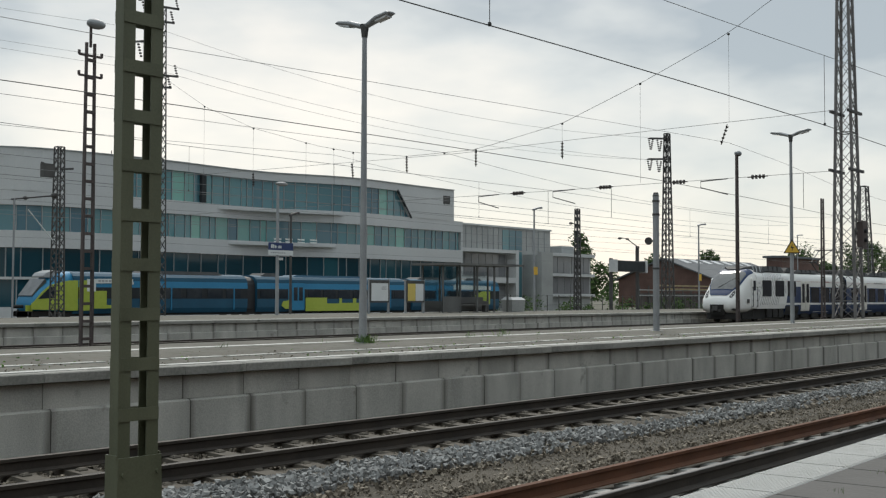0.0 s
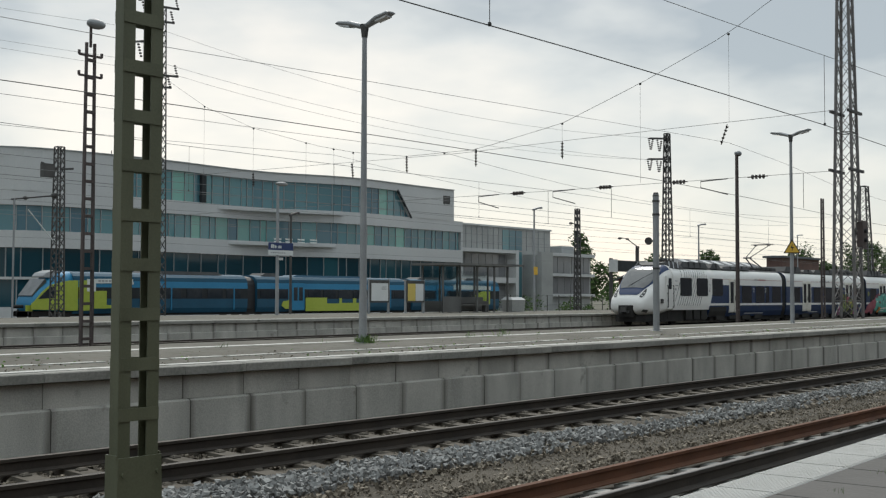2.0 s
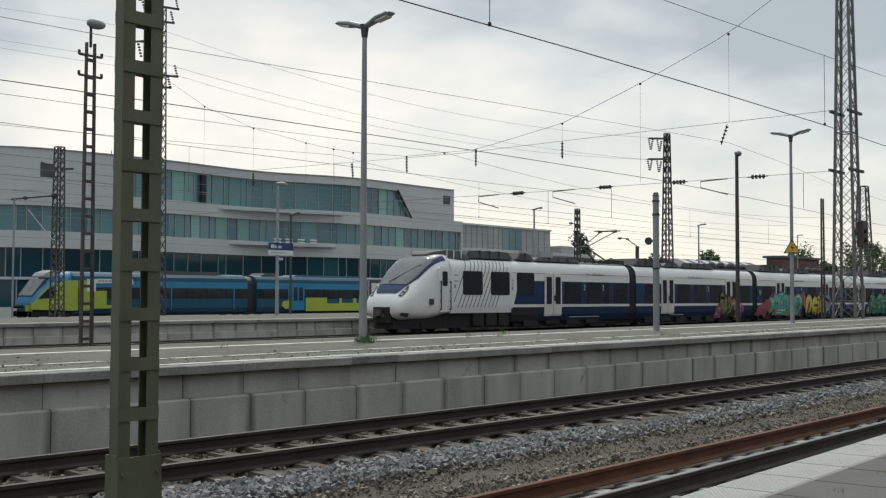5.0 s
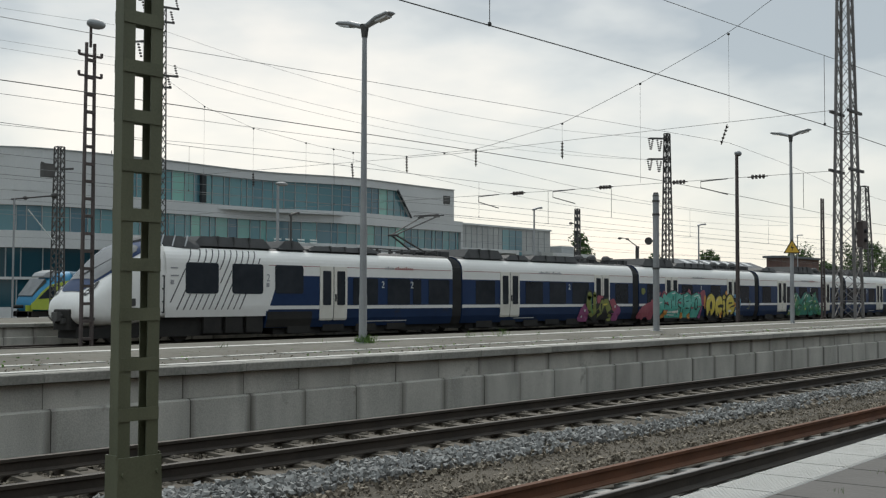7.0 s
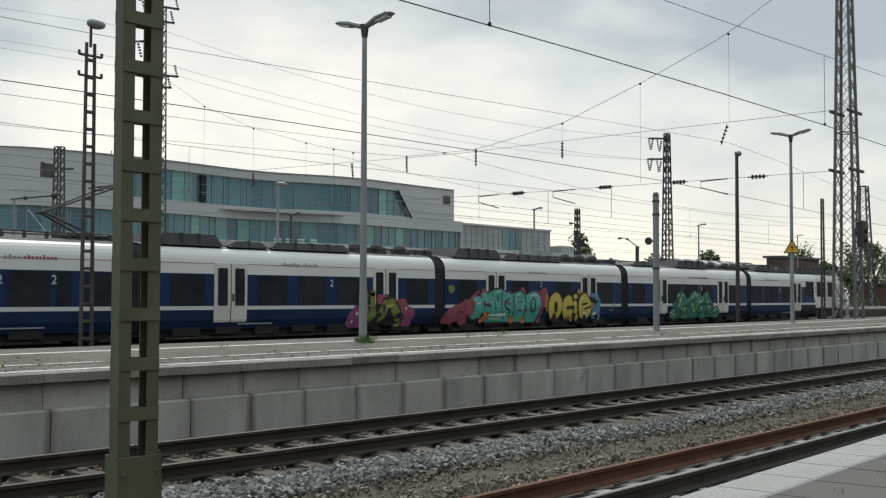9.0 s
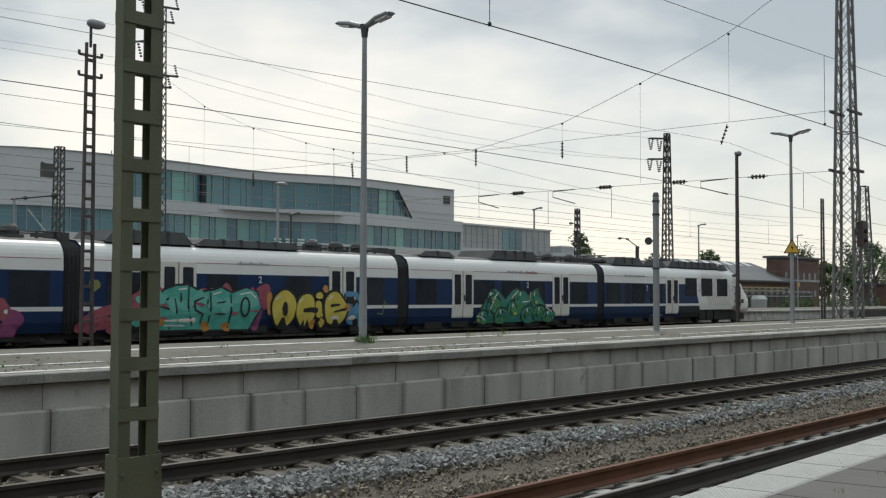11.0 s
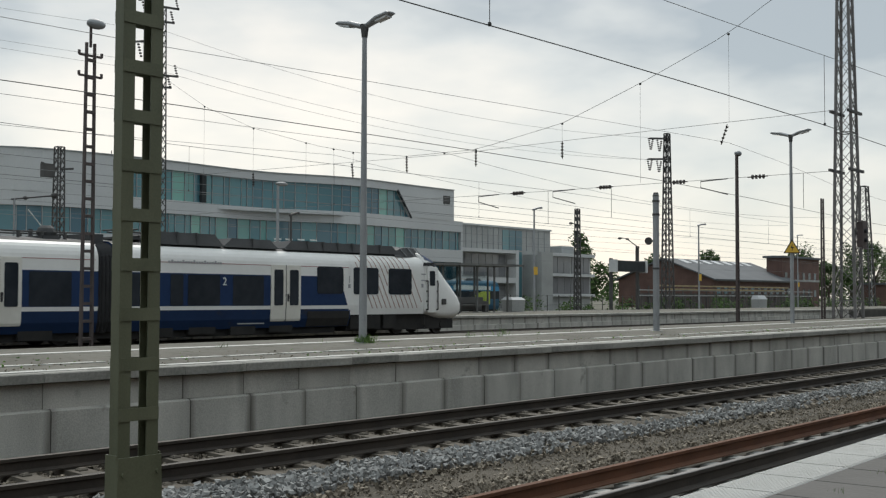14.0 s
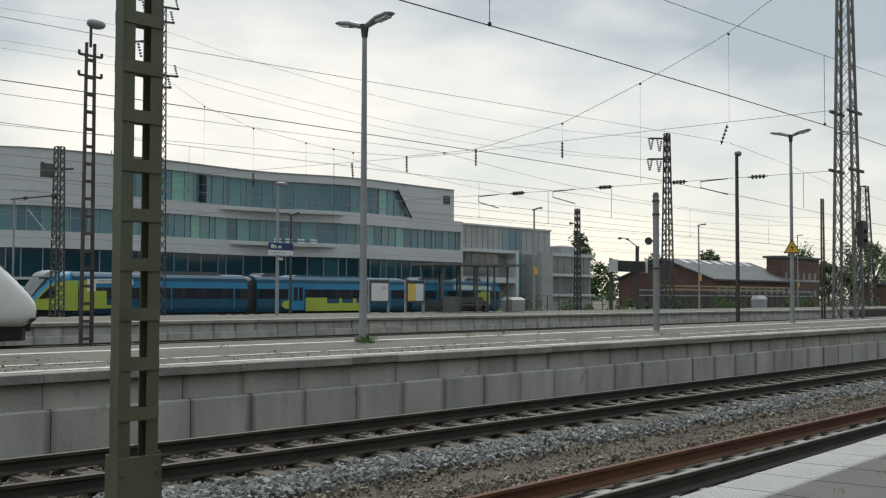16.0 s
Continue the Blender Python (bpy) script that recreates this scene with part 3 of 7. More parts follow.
def cab(train, flip):
    """One white cab end with windscreen, doors, windows and coupler; the rear one is the same, turned round."""
    def place(o):
        if flip:
            o.matrix_basis = pose(88.4, 0, 0, 0, 0, 180)
        return o
    near_s = 1 if flip else -1
    s = Shape()
    n = 28
    rings = [[nose_point(x, -1 + 2 * j / n) for j in range(n)] for x in [0.30, 0.38, 0.48, 0.62, 0.80, 1.0, 1.2, 1.45, 1.7, 1.95, 2.2, 2.45, 2.7, 3.0, 3.3, 3.6, 3.9]]
    s.loft(rings)
    body = place(s.make("cab_shell", TRAIN_WHITE, train, "white curved cab front", True))
    s = Shape()
    lower = [(1.40, 0.90)] + [q for q in SIDE if q[1] > 0.95]
    ms = section_materials(lower, lambda z: 0 if z < 3.41 else 1)
    s.loft([ring(3.86, lower), ring(8.52, lower)], ms)
    # slanted edge between white cab and blue side
    for sg in (-1, 1):
        for (y0, z0), (y1, z1) in zip(lower, lower[1:]):
            if z1 <= 2.48:
                f = lambda z: 8.53 + 0.44 * (min(z, 2.05) - 0.95) / 1.1
                q = [(8.45, sg * (y0 + 0.006), z0), (f(z0), sg * (y0 + 0.006), z0), (f(z1), sg * (y1 + 0.006), z1), (8.45, sg * (y1 + 0.006), z1)]
                s.face(q if sg < 0 else q[::-1])
    place(s.make("car_body", [TRAIN_WHITE, TRAIN_ROOF], train, "white cab car side"))
    # windscreen with blue surround
    rows = [(x, min(0.135 + 0.13 * (x - 1.0), nose_limit(x, 1.92, 0.225))) for x in (1.0, 1.06, 1.15, 1.3, 1.5, 1.7, 1.95, 2.2, 2.5, 2.8, 3.1, 3.4, 3.6)]
    s = nose_patch(Shape(), [(x, -a, a) for x, a in rows], 0.012)
    sur = place(s.make("windscreen_surround", TRAIN_BLUE, train, "blue band round the windscreen", True))
    rows = [(x, a) for x, a in ((0.66, 0.09), (0.72, 0.11), (0.80, 0.125), (0.90, 0.135), (1.04, 0.14))]
    s = nose_patch(Shape(), [(x, -a, a) for x, a in rows], 0.014)
    place(s.make("nose_panel", TRAIN_BLUE, train, "blue panel below the windscreen", True))
    rows = [(x, min(0.10 + 0.13 * (x - 1.0), nose_limit(x, 2.06, 0.180))) for x in (1.16, 1.24, 1.34, 1.42, 1.55, 1.7, 1.95, 2.2, 2.45, 2.7)] + [(2.85, 0.13)]
    s = nose_patch(Shape(), [(x, -a, a) for x, a in rows], 0.026)
    s.make("windscreen", WINDSCREEN, sur, "grey tinted windscreen", True)
    s = Shape()
    a, b = nose_point(1.24, 0.02, 0.05), nose_point(2.3, 0.09 * near_s, 0.05)
    s.bar(a, b, 0.03, 0.02)
    s.make("wiper", RUBBER, sur, "black wiper")
    # roof fairing with lamp glass
    s = Shape()
    s.loft([[(x, -w, 3.38), (x, w, 3.38), (x, w * 0.86, z), (x, -w * 0.86, z)] for x, w, z in ((3.25, 0.45, 3.60), (3.55, 0.8, 3.72), (4.0, 1.10, 3.80), (4.8, 1.22, 3.80), (5.5, 1.24, 3.60))])
    fair = place(s.make("roof_fairing", TRAIN_ROOF, train, "dark roof fairing"))
    s = Shape()
    for x in (3.75, 4.25, 4.8):
        s.bar((x, -1.26, 3.42), (x + 0.28, -1.04, 3.82), 0.05, 0.03)
        s.bar((x, 1.26, 3.42), (x + 0.28, 1.04, 3.82), 0.05, 0.03)
    s.make("trim", GALV, fair)
    # solid black block, coloured as the coupler recess's shade; coupler, skirt
    s = Shape()
    s.loft([[(x, -w, 0.50), (x, w, 0.50), (x, w, z), (x, -w, z)] for x, w, z in ((0.69, 0.46, 1.16), (0.76, 0.50, 1.20), (1.15, 0.54, 1.24))])
    s.loft([[(x, -w, 0.22), (x, w, 0.22), (x, w, z), (x, -w, z)] for x, w, z in ((0.92, 0.55, 0.60), (1.3, 1.0, 0.60), (2.6, 1.15, 0.75), (3.4, 1.2, 0.93), (8.5, 1.2, 0.93))])
    for k in range(3):
        s.box(5.6 + 1.0 * k, 6.4 + 1.0 * k, -1.36, 1.36, 0.30, 0.90)
    pocket = place(s.make("coupler_pocket", TRAIN_UNDER, train, "black underframe, its front block coloured as the shade of the coupler recess"))
    s = Shape()
    s.tube((1.3, 0, 0.95), (0.55, 0, 0.95), 0.10, n=10).box(0.42, 0.58, -0.16, 0.16, 0.80, 1.10).box(0.56, 0.74, -0.3, -0.16, 0.72, 0.9).box(0.56, 0.74, 0.16, 0.3, 0.72, 0.9)
    s.make("coupler", DARK_STEEL, pocket)
    for sg in (-1, 1):
        s = nose_patch(Shape(), [(x, sg * a0, sg * a1) for x, a0, a1 in ((0.58, 0.165, 0.235), (0.68, 0.165, 0.25), (0.80, 0.165, 0.25), (0.95, 0.165, 0.24), (1.08, 0.165, 0.215), (1.18, 0.17, 0.19))], 0.014)
        house = place(s.make("headlight", TRAIN_ROOF, train, "dark slanted headlight recess", True))
        for x, a in ((0.70, 0.21), (0.90, 0.205)):
            Shape().ball(nose_point(x, sg * a, -0.02), 0.085, 0.9, 0.9, 0.9).make("lens", LAMP_GLASS, house, "clear lamp lens", True)
        s = nose_patch(Shape(), [(x, sg * 0.60, sg * 0.71) for x in (0.44, 0.52, 0.62, 0.72, 0.82)], 0.03)
        place(s.make("buffer_cover", DARK_STEEL, train, "dark grey square bumper plate", True))
    for sg in (-1, 1):
        # cab door with window and handrails
        s = Shape()
        side_panel(s, 2.95, 3.66, 0.96, 2.98, 0.052, 0.08, sgn=sg)
        d = place(s.make("cab_door", TRAIN_WHITE, train))
        side_panel(s := Shape(), 3.16, 3.52, 2.14, 2.80, 0.064, 0.06, sgn=sg)
        s.make("window", PANE, d, "dark cab door window")
        s = Shape()
        for x in (3.02, 3.70):
            s.bar((x, sg * 1.56, 1.08), (x, sg * 1.56, 2.35), 0.035)
            for z in (1.08, 1.45, 1.9, 2.35):
                s.bar((x, sg * 1.42, z), (x, sg * 1.56, z), 0.05)
        s.make("handrail", RUBBER, d, "black handrail")
        side_panel(s := Shape(), 2.34, 2.60, 1.30, 1.56, 0.03, 0.03, sgn=sg)
        place(s.make("flap", DARK_STEEL, train, "small square socket flap"))
        for x0, x1, z0 in ((4.70, 6.18, 1.74), (6.82, 8.32, 1.74), (8.92, 10.40, 1.76)):
            side_panel(s := Shape(), x0, x1, z0, 2.86, 0.014, 0.10, sgn=sg)
            place(s.make("window", PANE, train, "dark tinted side window"))
        # slanted lines over the white side, broken by the windows
        bars = Shape()
        starts = [(4.02, 1.42)] + [(4.30 + 0.285 * i, 1.16) for i in range(11)] + [(7.32, 1.50)]
        for xs_, zs_ in starts:
            z = zs_
            while z < 3.36:
                e = min(3.36, z + 0.08)
                xa, xb = xs_ + 0.53 * (z - zs_), xs_ + 0.53 * (e - zs_)
                hidden = any(w0 - 0.05 < xa < w1 + 0.02 and 1.72 < (z + e) / 2 < 2.88 for w0, w1 in ((4.70, 6.18), (6.82, 8.32)))
                stop = (zs_ > 1.45 and z > 1.7) or (xa > 8.15)
                if not hidden and not stop:
                    q = [(xa, sg * (side_y(z) + 0.009), z), (xa + 0.05, sg * (side_y(z) + 0.009), z), (xb + 0.05, sg * (side_y(e) + 0.009), e), (xb, sg * (side_y(e) + 0.009), e)]
                    bars.face(q if sg < 0 else q[::-1])
                z = e
        place(bars.make("decor_lines", LINES_DARK if not flip else LINES_RUST, train, "slanted thin decor lines"))


LAMP_GLASS = material("clear_lamp_glass", (0.55, 0.56, 0.56), (0.7, 0.7, 0.7), 0.08, grain=5, bump=0.0)
LINES_DARK = material("charcoal_line_print", (0.03, 0.03, 0.035), (0.06, 0.06, 0.065), 0.45, grain=8, bump=0.0)
LINES_RUST = material("faded_orange_line_print", (0.25, 0.12, 0.08), (0.36, 0.20, 0.15), 0.5, grain=8, bump=0.0)

TRAIN = thing("passenger_train", pose(67.5, 34.3, 0), "white and blue five-car electric train with graffiti on its side", "train")
CUTS = [8.5, 20.05, 36.15, 52.25, 68.35, 79.9]
DOORS = [11.30, 23.33, 31.75, 39.55, 47.75, 55.60, 63.70, 75.56]
# window bays of the middle cars between doors and gangways; the train is the same from both ends
GLASS = [(13.2, 14.7, 2.42), (15.3, 16.75, 2.42), (16.95, 17.5, 2.42), (18.0, 19.45, 2.42), (21.4, 22.9, 2.42), (25.4, 26.9, 2.42), (27.5, 29.0, 2.42), (29.6, 31.2, 2.42), (33.9, 35.3, 2.42), (37.4, 38.9, 2.42), (41.6, 43.0, 2.42)]


def train_body():
    for x0, x1 in zip(CUTS, CUTS[1:]):
        a, b = x0 + (0.36 if x0 > 9 else 0), x1 - (0.36 if x1 < 79 else 0)
        s = Shape()
        s.loft([ring(a), ring(b)], section_materials(SIDE, livery))
        body = s.make("car_body", [TRAIN_BLUE_SHADED, TRAIN_WHITE, TRAIN_BLUE, TRAIN_ROOF], TRAIN, "white upper side, royal blue window band, skirt in the same blue shaded darker")
        s = Shape()
        for sg in (-1, 1):
            y = sg * (side_y(2.84) + 0.004)
            q = [(a + 0.1, y, 2.825), (b - 0.1, y, 2.825), (b - 0.1, y, 2.85), (a + 0.1, y, 2.85)]
            s.face(q if sg < 0 else q[::-1])
        s.make("red_line", RED_LINE, body, "thin red line")
        for end, x_a, x_b in ((x0 < 9, 8.56, 10.9), (x1 > 79, 77.5, 79.84)):
            if end:
                for sg in (-1, 1):
                    side_panel(Shape(), x_a, x_b, 0.46, 1.06, 0.012, 0.03, sgn=sg).make("skirt_panel", TRAIN_UNDER, body, "black equipment cover below the blue side")
        s = Shape().box(a + 0.6, b - 0.6, -1.15, 1.15, 0.18, 0.50)
        for k in range(int((b - a - 2) / 1.9)):
            x = a + 1.2 + 1.9 * k
            s.box(x, x + 1.2, -1.33, 1.33, 0.22 + 0.05 * (k % 2), 0.62)
        s.make("underframe", TRAIN_UNDER, TRAIN, "black underframe boxes")
    for x in CUTS[1:-1]:
        s = Shape()
        inner = [(y - 0.12 if y > 0.2 else y, z - (0.12 if z > 3 else 0)) for y, z in SIDE]
        fold = [(y - 0.04 if y > 0.2 else y, z - (0.04 if z > 3 else 0)) for y, z in SIDE]
        s.loft([ring(x - 0.38 + 0.76 * i / 10, inner if i % 2 else fold) for i in range(11)])
        s.make("gangway_bellows", RUBBER, TRAIN, "black folded gangway bellows")
        s = Shape().box(x - 0.30, x + 0.30, -0.7, 0.7, 3.45, 3.74)
        s.make("gangway_cover", TRAIN_ROOF, TRAIN)


def double_door(x):
    for sg in (-1, 1):
        s = Shape()
        side_panel(s, x, x + 0.745, 0.69, 2.86, 0.030, 0.05, sgn=sg)
        side_panel(s, x + 0.795, x + 1.54, 0.69, 2.86, 0.030, 0.05, sgn=sg)
        d = s.make("double_door", DOOR_PAINT, TRAIN, "pair of cream-white sliding doors")
        side_panel(s := Shape(), x + 0.74, x + 0.80, 0.70, 2.85, 0.015, 0.01, sgn=sg)
        s.make("door_seal", RUBBER, d, "black rubber seal")
        for a in (0.15, 0.95):
            side_panel(s := Shape(), x + a, x + a + 0.46, 1.30, 2.68, 0.040, 0.05, sgn=sg)
            s.make("door_window", PANE, d, "narrow dark door window")
        side_panel(s := Shape(), x + 0.83, x + 0.90, 1.45, 1.75, 0.06, 0.02, sgn=sg)
        s.make("button", RUBBER, d)


def roof_gear():
    """Boxes, fairings and insulators along the roof, and the two raised pantographs."""
    def box(x0, x1, w, h, slope=0.35, name="roof_box", mat_=None, z0=3.48):
        s = Shape()
        s.loft([[(x, -w, z0), (x, w, z0), (x, w * 0.92, z), (x, -w * 0.92, z)] for x, z in ((x0, z0 + 0.06), (x0 + slope, z0 + h), (x1 - slope, z0 + h), (x1, z0 + 0.06))])
        hood = s.make(name, mat_ or TRAIN_ROOF, TRAIN)
        n = max(2, int((x1 - x0) / 0.9))
        for i in range(1, n):
            x = x0 + slope + (x1 - x0 - 2 * slope) * i / n
            Shape().box(x - 0.03, x + 0.03, -w - 0.01, w + 0.01, z0, z0 + h + 0.02).make("rib", TRAIN_ROOF, hood)
    for x0, x1, h in ((5.3, 9.0, 0.36), (9.4, 10.8, 0.34), (11.0, 15.1, 0.20), (21.0, 24.0, 0.42), (24.3, 26.2, 0.24), (26.4, 30.7, 0.28), (37.6, 41.2, 0.44), (41.4, 46.4, 0.26), (53.8, 56.2, 0.24), (59.0, 62.9, 0.44), (70.2, 73.5, 0.44), (73.6, 76.2, 0.34), (76.6, 83.2, 0.36)):
        box(x0, x1, 1.16, h)
    for x in (31.6, 32.9, 34.4, 47.6, 49.0, 50.3, 64.5, 66.6):
        s = Shape()
        s.ball((x, -0.55, 3.72), 0.26, 1.3, 1.0, 1.0).tube((x, 0.4, 3.5), (x, 0.4, 3.86), 0.08, n=8).box(x - 0.3, x + 0.3, -0.9, 0.9, 3.5, 3.6)
        s.make("roof_insulator", TRAIN_ROOF, TRAIN)
    for a, b in ((14.6, 19.4), (31.4, 36.0), (47.0, 52.0), (63.0, 68.0)):
        for y in (-0.75, 0.6):
            s = Shape().line([(a, y, 3.74), ((a + b) / 2, y, 3.71), (b, y, 3.74)], 0.03, 6)
            for i in range(7):
                x = a + (b - a) * i / 6
                s.tube((x, y, 3.5), (x, y, 3.74), 0.06, n=8)
            s.make("roof_cable", DARK_STEEL, TRAIN, "roof cable on insulators")
    for x, flip, up in ((18.7, -1, True), (70.0, 1, False)):
        s = Shape()
        top, knee = (5.48, 4.42) if up else (4.02, 3.86)
        k, e = x + flip * 1.45, x + flip * (-1.0 if up else -0.2)
        s.box(x - 0.7, x + 0.9, -0.55, 0.55, 3.62, 3.70)
        for yy in (-0.35, 0.35):
            s.tube((x - flip * 0.3, yy, 3.70), (k, yy * 0.4, knee), 0.045, n=8)
            s.tube((k, yy * 0.4, knee), (e, yy * 1.4, top - 0.12), 0.03, n=8)
            s.tube((e - 0.2, yy * 1.4, top - 0.12), (e + 0.2, yy * 1.4, top - 0.12), 0.03, n=8)
        s.tube((k, -0.3, knee), (k, 0.3, knee), 0.05, n=8)
        for dx in (-0.2, 0.2):
            s.tube((e + dx, -0.75, top - 0.05), (e + dx, 0.75, top - 0.05), 0.03, n=8)
        s.make("pantograph", DARK_STEEL, TRAIN, "dark pantograph")


def bogies():
    for x in (3.6, 20.05, 36.15, 52.25, 68.35, 84.8):
        s = Shape()
        for sg in (-1, 1):
            s.loft([[(x + a, sg * 1.02 - 0.06, z0), (x + a, sg * 1.02 + 0.06, z0), (x + a, sg * 1.02 + 0.06, z1), (x + a, sg * 1.02 - 0.06, z1)] for a, z0, z1 in ((-1.7, 0.42, 0.62), (-0.9, 0.36, 0.62), (-0.6, 0.22, 0.5), (0.6, 0.22, 0.5), (0.9, 0.36, 0.62), (1.7, 0.42, 0.62))])
            for a in (-1.35, 1.35):
                s.tube((x + a, sg * 0.95, 0.42), (x + a, sg * 1.16, 0.42), 0.16, n=12)
            s.tube((x, sg * 1.02, 0.4), (x, sg * 1.02, 0.85), 0.22, n=12)
        s.box(x - 0.2, x + 0.2, -1.0, 1.0, 0.3, 0.55)
        s.make("bogie", TRAIN_UNDER, TRAIN, "black bogie frame")
        for a in (-1.35, 1.35):
            s = Shape()
            s.tube((0, -0.95, 0), (0, 0.95, 0), 0.085, n=10)
            for sg in (-1, 1):
                s.tube((0, sg * 0.69, 0), (0, sg * 0.82, 0), 0.42, n=24).tube((0, sg * 0.66, 0), (0, sg * 0.69, 0), 0.45, n=24)
                s.tube((0, sg * 0.82, 0), (0, sg * 0.84, 0), 0.30, n=16)
                for i in range(3):
                    c, d = math.cos(2.094 * i), math.sin(2.094 * i)
                    s.box(0.2 * c - 0.03, 0.2 * c + 0.03, sg * 0.84 - 0.01, sg * 0.84 + 0.01, 0.2 * d - 0.03, 0.2 * d + 0.03)
            w = s.make("wheelset", DARK_STEEL, TRAIN, "pair of steel wheels on an axle")
            w.matrix_basis = pose(x + a, 0, 0.43)
            WHEELS.append((w, x + a))


WHEELS = []
train_body()
for dx in DOORS:
    double_door(dx)
for g0, g1, gz in GLASS + [(88.4 - b, 88.4 - a, z) for a, b, z in GLASS]:
    for sg in (-1, 1):
        side_panel(sh := Shape(), g0, g1, 1.31, gz, 0.010, 0.05, sgn=sg)
        sh.make("window", PANE, TRAIN, "dark tinted window")
cab(TRAIN, False)
cab(TRAIN, True)
roof_gear()
bogies()
# ---- graffiti on the train ----
def paint(name, a, b, rough=0.5):
    return material(name, a, b, rough, grain=5, blotch=1.6, bump=0.0)


G_TEAL = paint("teal_spray_paint", (0.04, 0.30, 0.24), (0.12, 0.46, 0.37))
G_GREEN = paint("green_spray_paint", (0.03, 0.17, 0.07), (0.10, 0.34, 0.14))
G_PINK = paint("pink_red_spray_paint", (0.25, 0.045, 0.075), (0.38, 0.11, 0.135))
G_PURPLE = paint("magenta_spray_paint", (0.19, 0.04, 0.12), (0.33, 0.09, 0.22))
G_OLIVE = paint("olive_spray_paint", (0.13, 0.15, 0.03), (0.27, 0.29, 0.08))
G_YELLOW = paint("yellow_spray_paint", (0.56, 0.44, 0.05), (0.70, 0.58, 0.13))
G_BLACK = paint("black_spray_paint", (0.008, 0.009, 0.01), (0.018, 0.02, 0.022))
G_BLUE = paint("light_blue_spray_paint", (0.06, 0.20, 0.36), (0.14, 0.34, 0.50))
G_ORANGE = paint("orange_spray_paint", (0.50, 0.20, 0.03), (0.62, 0.30, 0.08))
G_WHITE = paint("white_spray_paint", (0.60, 0.64, 0.62), (0.75, 0.78, 0.76))


G_DEEP = paint("deep_teal_spray_paint", (0.02, 0.16, 0.12), (0.05, 0.28, 0.21))
G_MINT = paint("mint_spray_paint", (0.10, 0.40, 0.33), (0.17, 0.50, 0.42))


class Paint(Shape):
    """Flat strokes and blots on the train's side, layer over layer."""

    def at(self, x, z, layer):
        return (x, -(side_y(min(2.4, max(0.5, z))) + 0.045 + 0.004 * layer), z)

    def blot(self, x, z, rx, rz, layer, m=0, seed=0, n=22, rough=0.12):
        rnd = random.Random(seed)
        ph = [rnd.uniform(0, 6.28) for _ in range(4)]
        pts = []
        for i in range(n):
            a = 2 * math.pi * i / n
            k = 1 + rough * (math.sin(2 * a + ph[0]) + 0.7 * math.sin(3 * a + ph[1]) + 0.5 * math.sin(5 * a + ph[2]))
            pts.append(self.at(x + rx * k * math.cos(a), max(0.36, z + rz * k * math.sin(a)), layer))
        c = self.at(x, z, layer)
        for p, q in zip(pts, pts[1:] + pts[:1]):
            self.face([c, p, q], m)
        return self

    def outline(self, pts, layer, m=0):
        return self.face([self.at(x, z, layer) for x, z in pts], m)

    def stroke(self, pts, w, layer, m=0):
        """A ribbon through the points with round ends; w is its width, or one width for each point."""
        ws = w if isinstance(w, (list, tuple)) else [w] * len(pts)
        left, right = [], []
        for i, (x, z) in enumerate(pts):
            a, b = pts[max(0, i - 1)], pts[min(len(pts) - 1, i + 1)]
            d = math.hypot(b[0] - a[0], b[1] - a[1]) or 1
            nx, nz = -(b[1] - a[1]) / d, (b[0] - a[0]) / d
            left.append((x + nx * ws[i] / 2, z + nz * ws[i] / 2))
            right.append((x - nx * ws[i] / 2, z - nz * ws[i] / 2))
        for i in range(len(pts) - 1):
            self.face([self.at(*right[i], layer), self.at(*right[i + 1], layer), self.at(*left[i + 1], layer), self.at(*left[i], layer)], m)
        for e in (0, -1):
            self.blot(*pts[e], ws[e] / 2, ws[e] / 2, layer, m, n=12, rough=0)
        return self

    def arc(self, x, z, rx, rz, a0, a1, w, layer, m=0):
        return self.stroke([(x + rx * math.cos(radians(a0 + (a1 - a0) * i / 20)), z + rz * math.sin(radians(a0 + (a1 - a0) * i / 20))) for i in range(21)], w, layer, m)


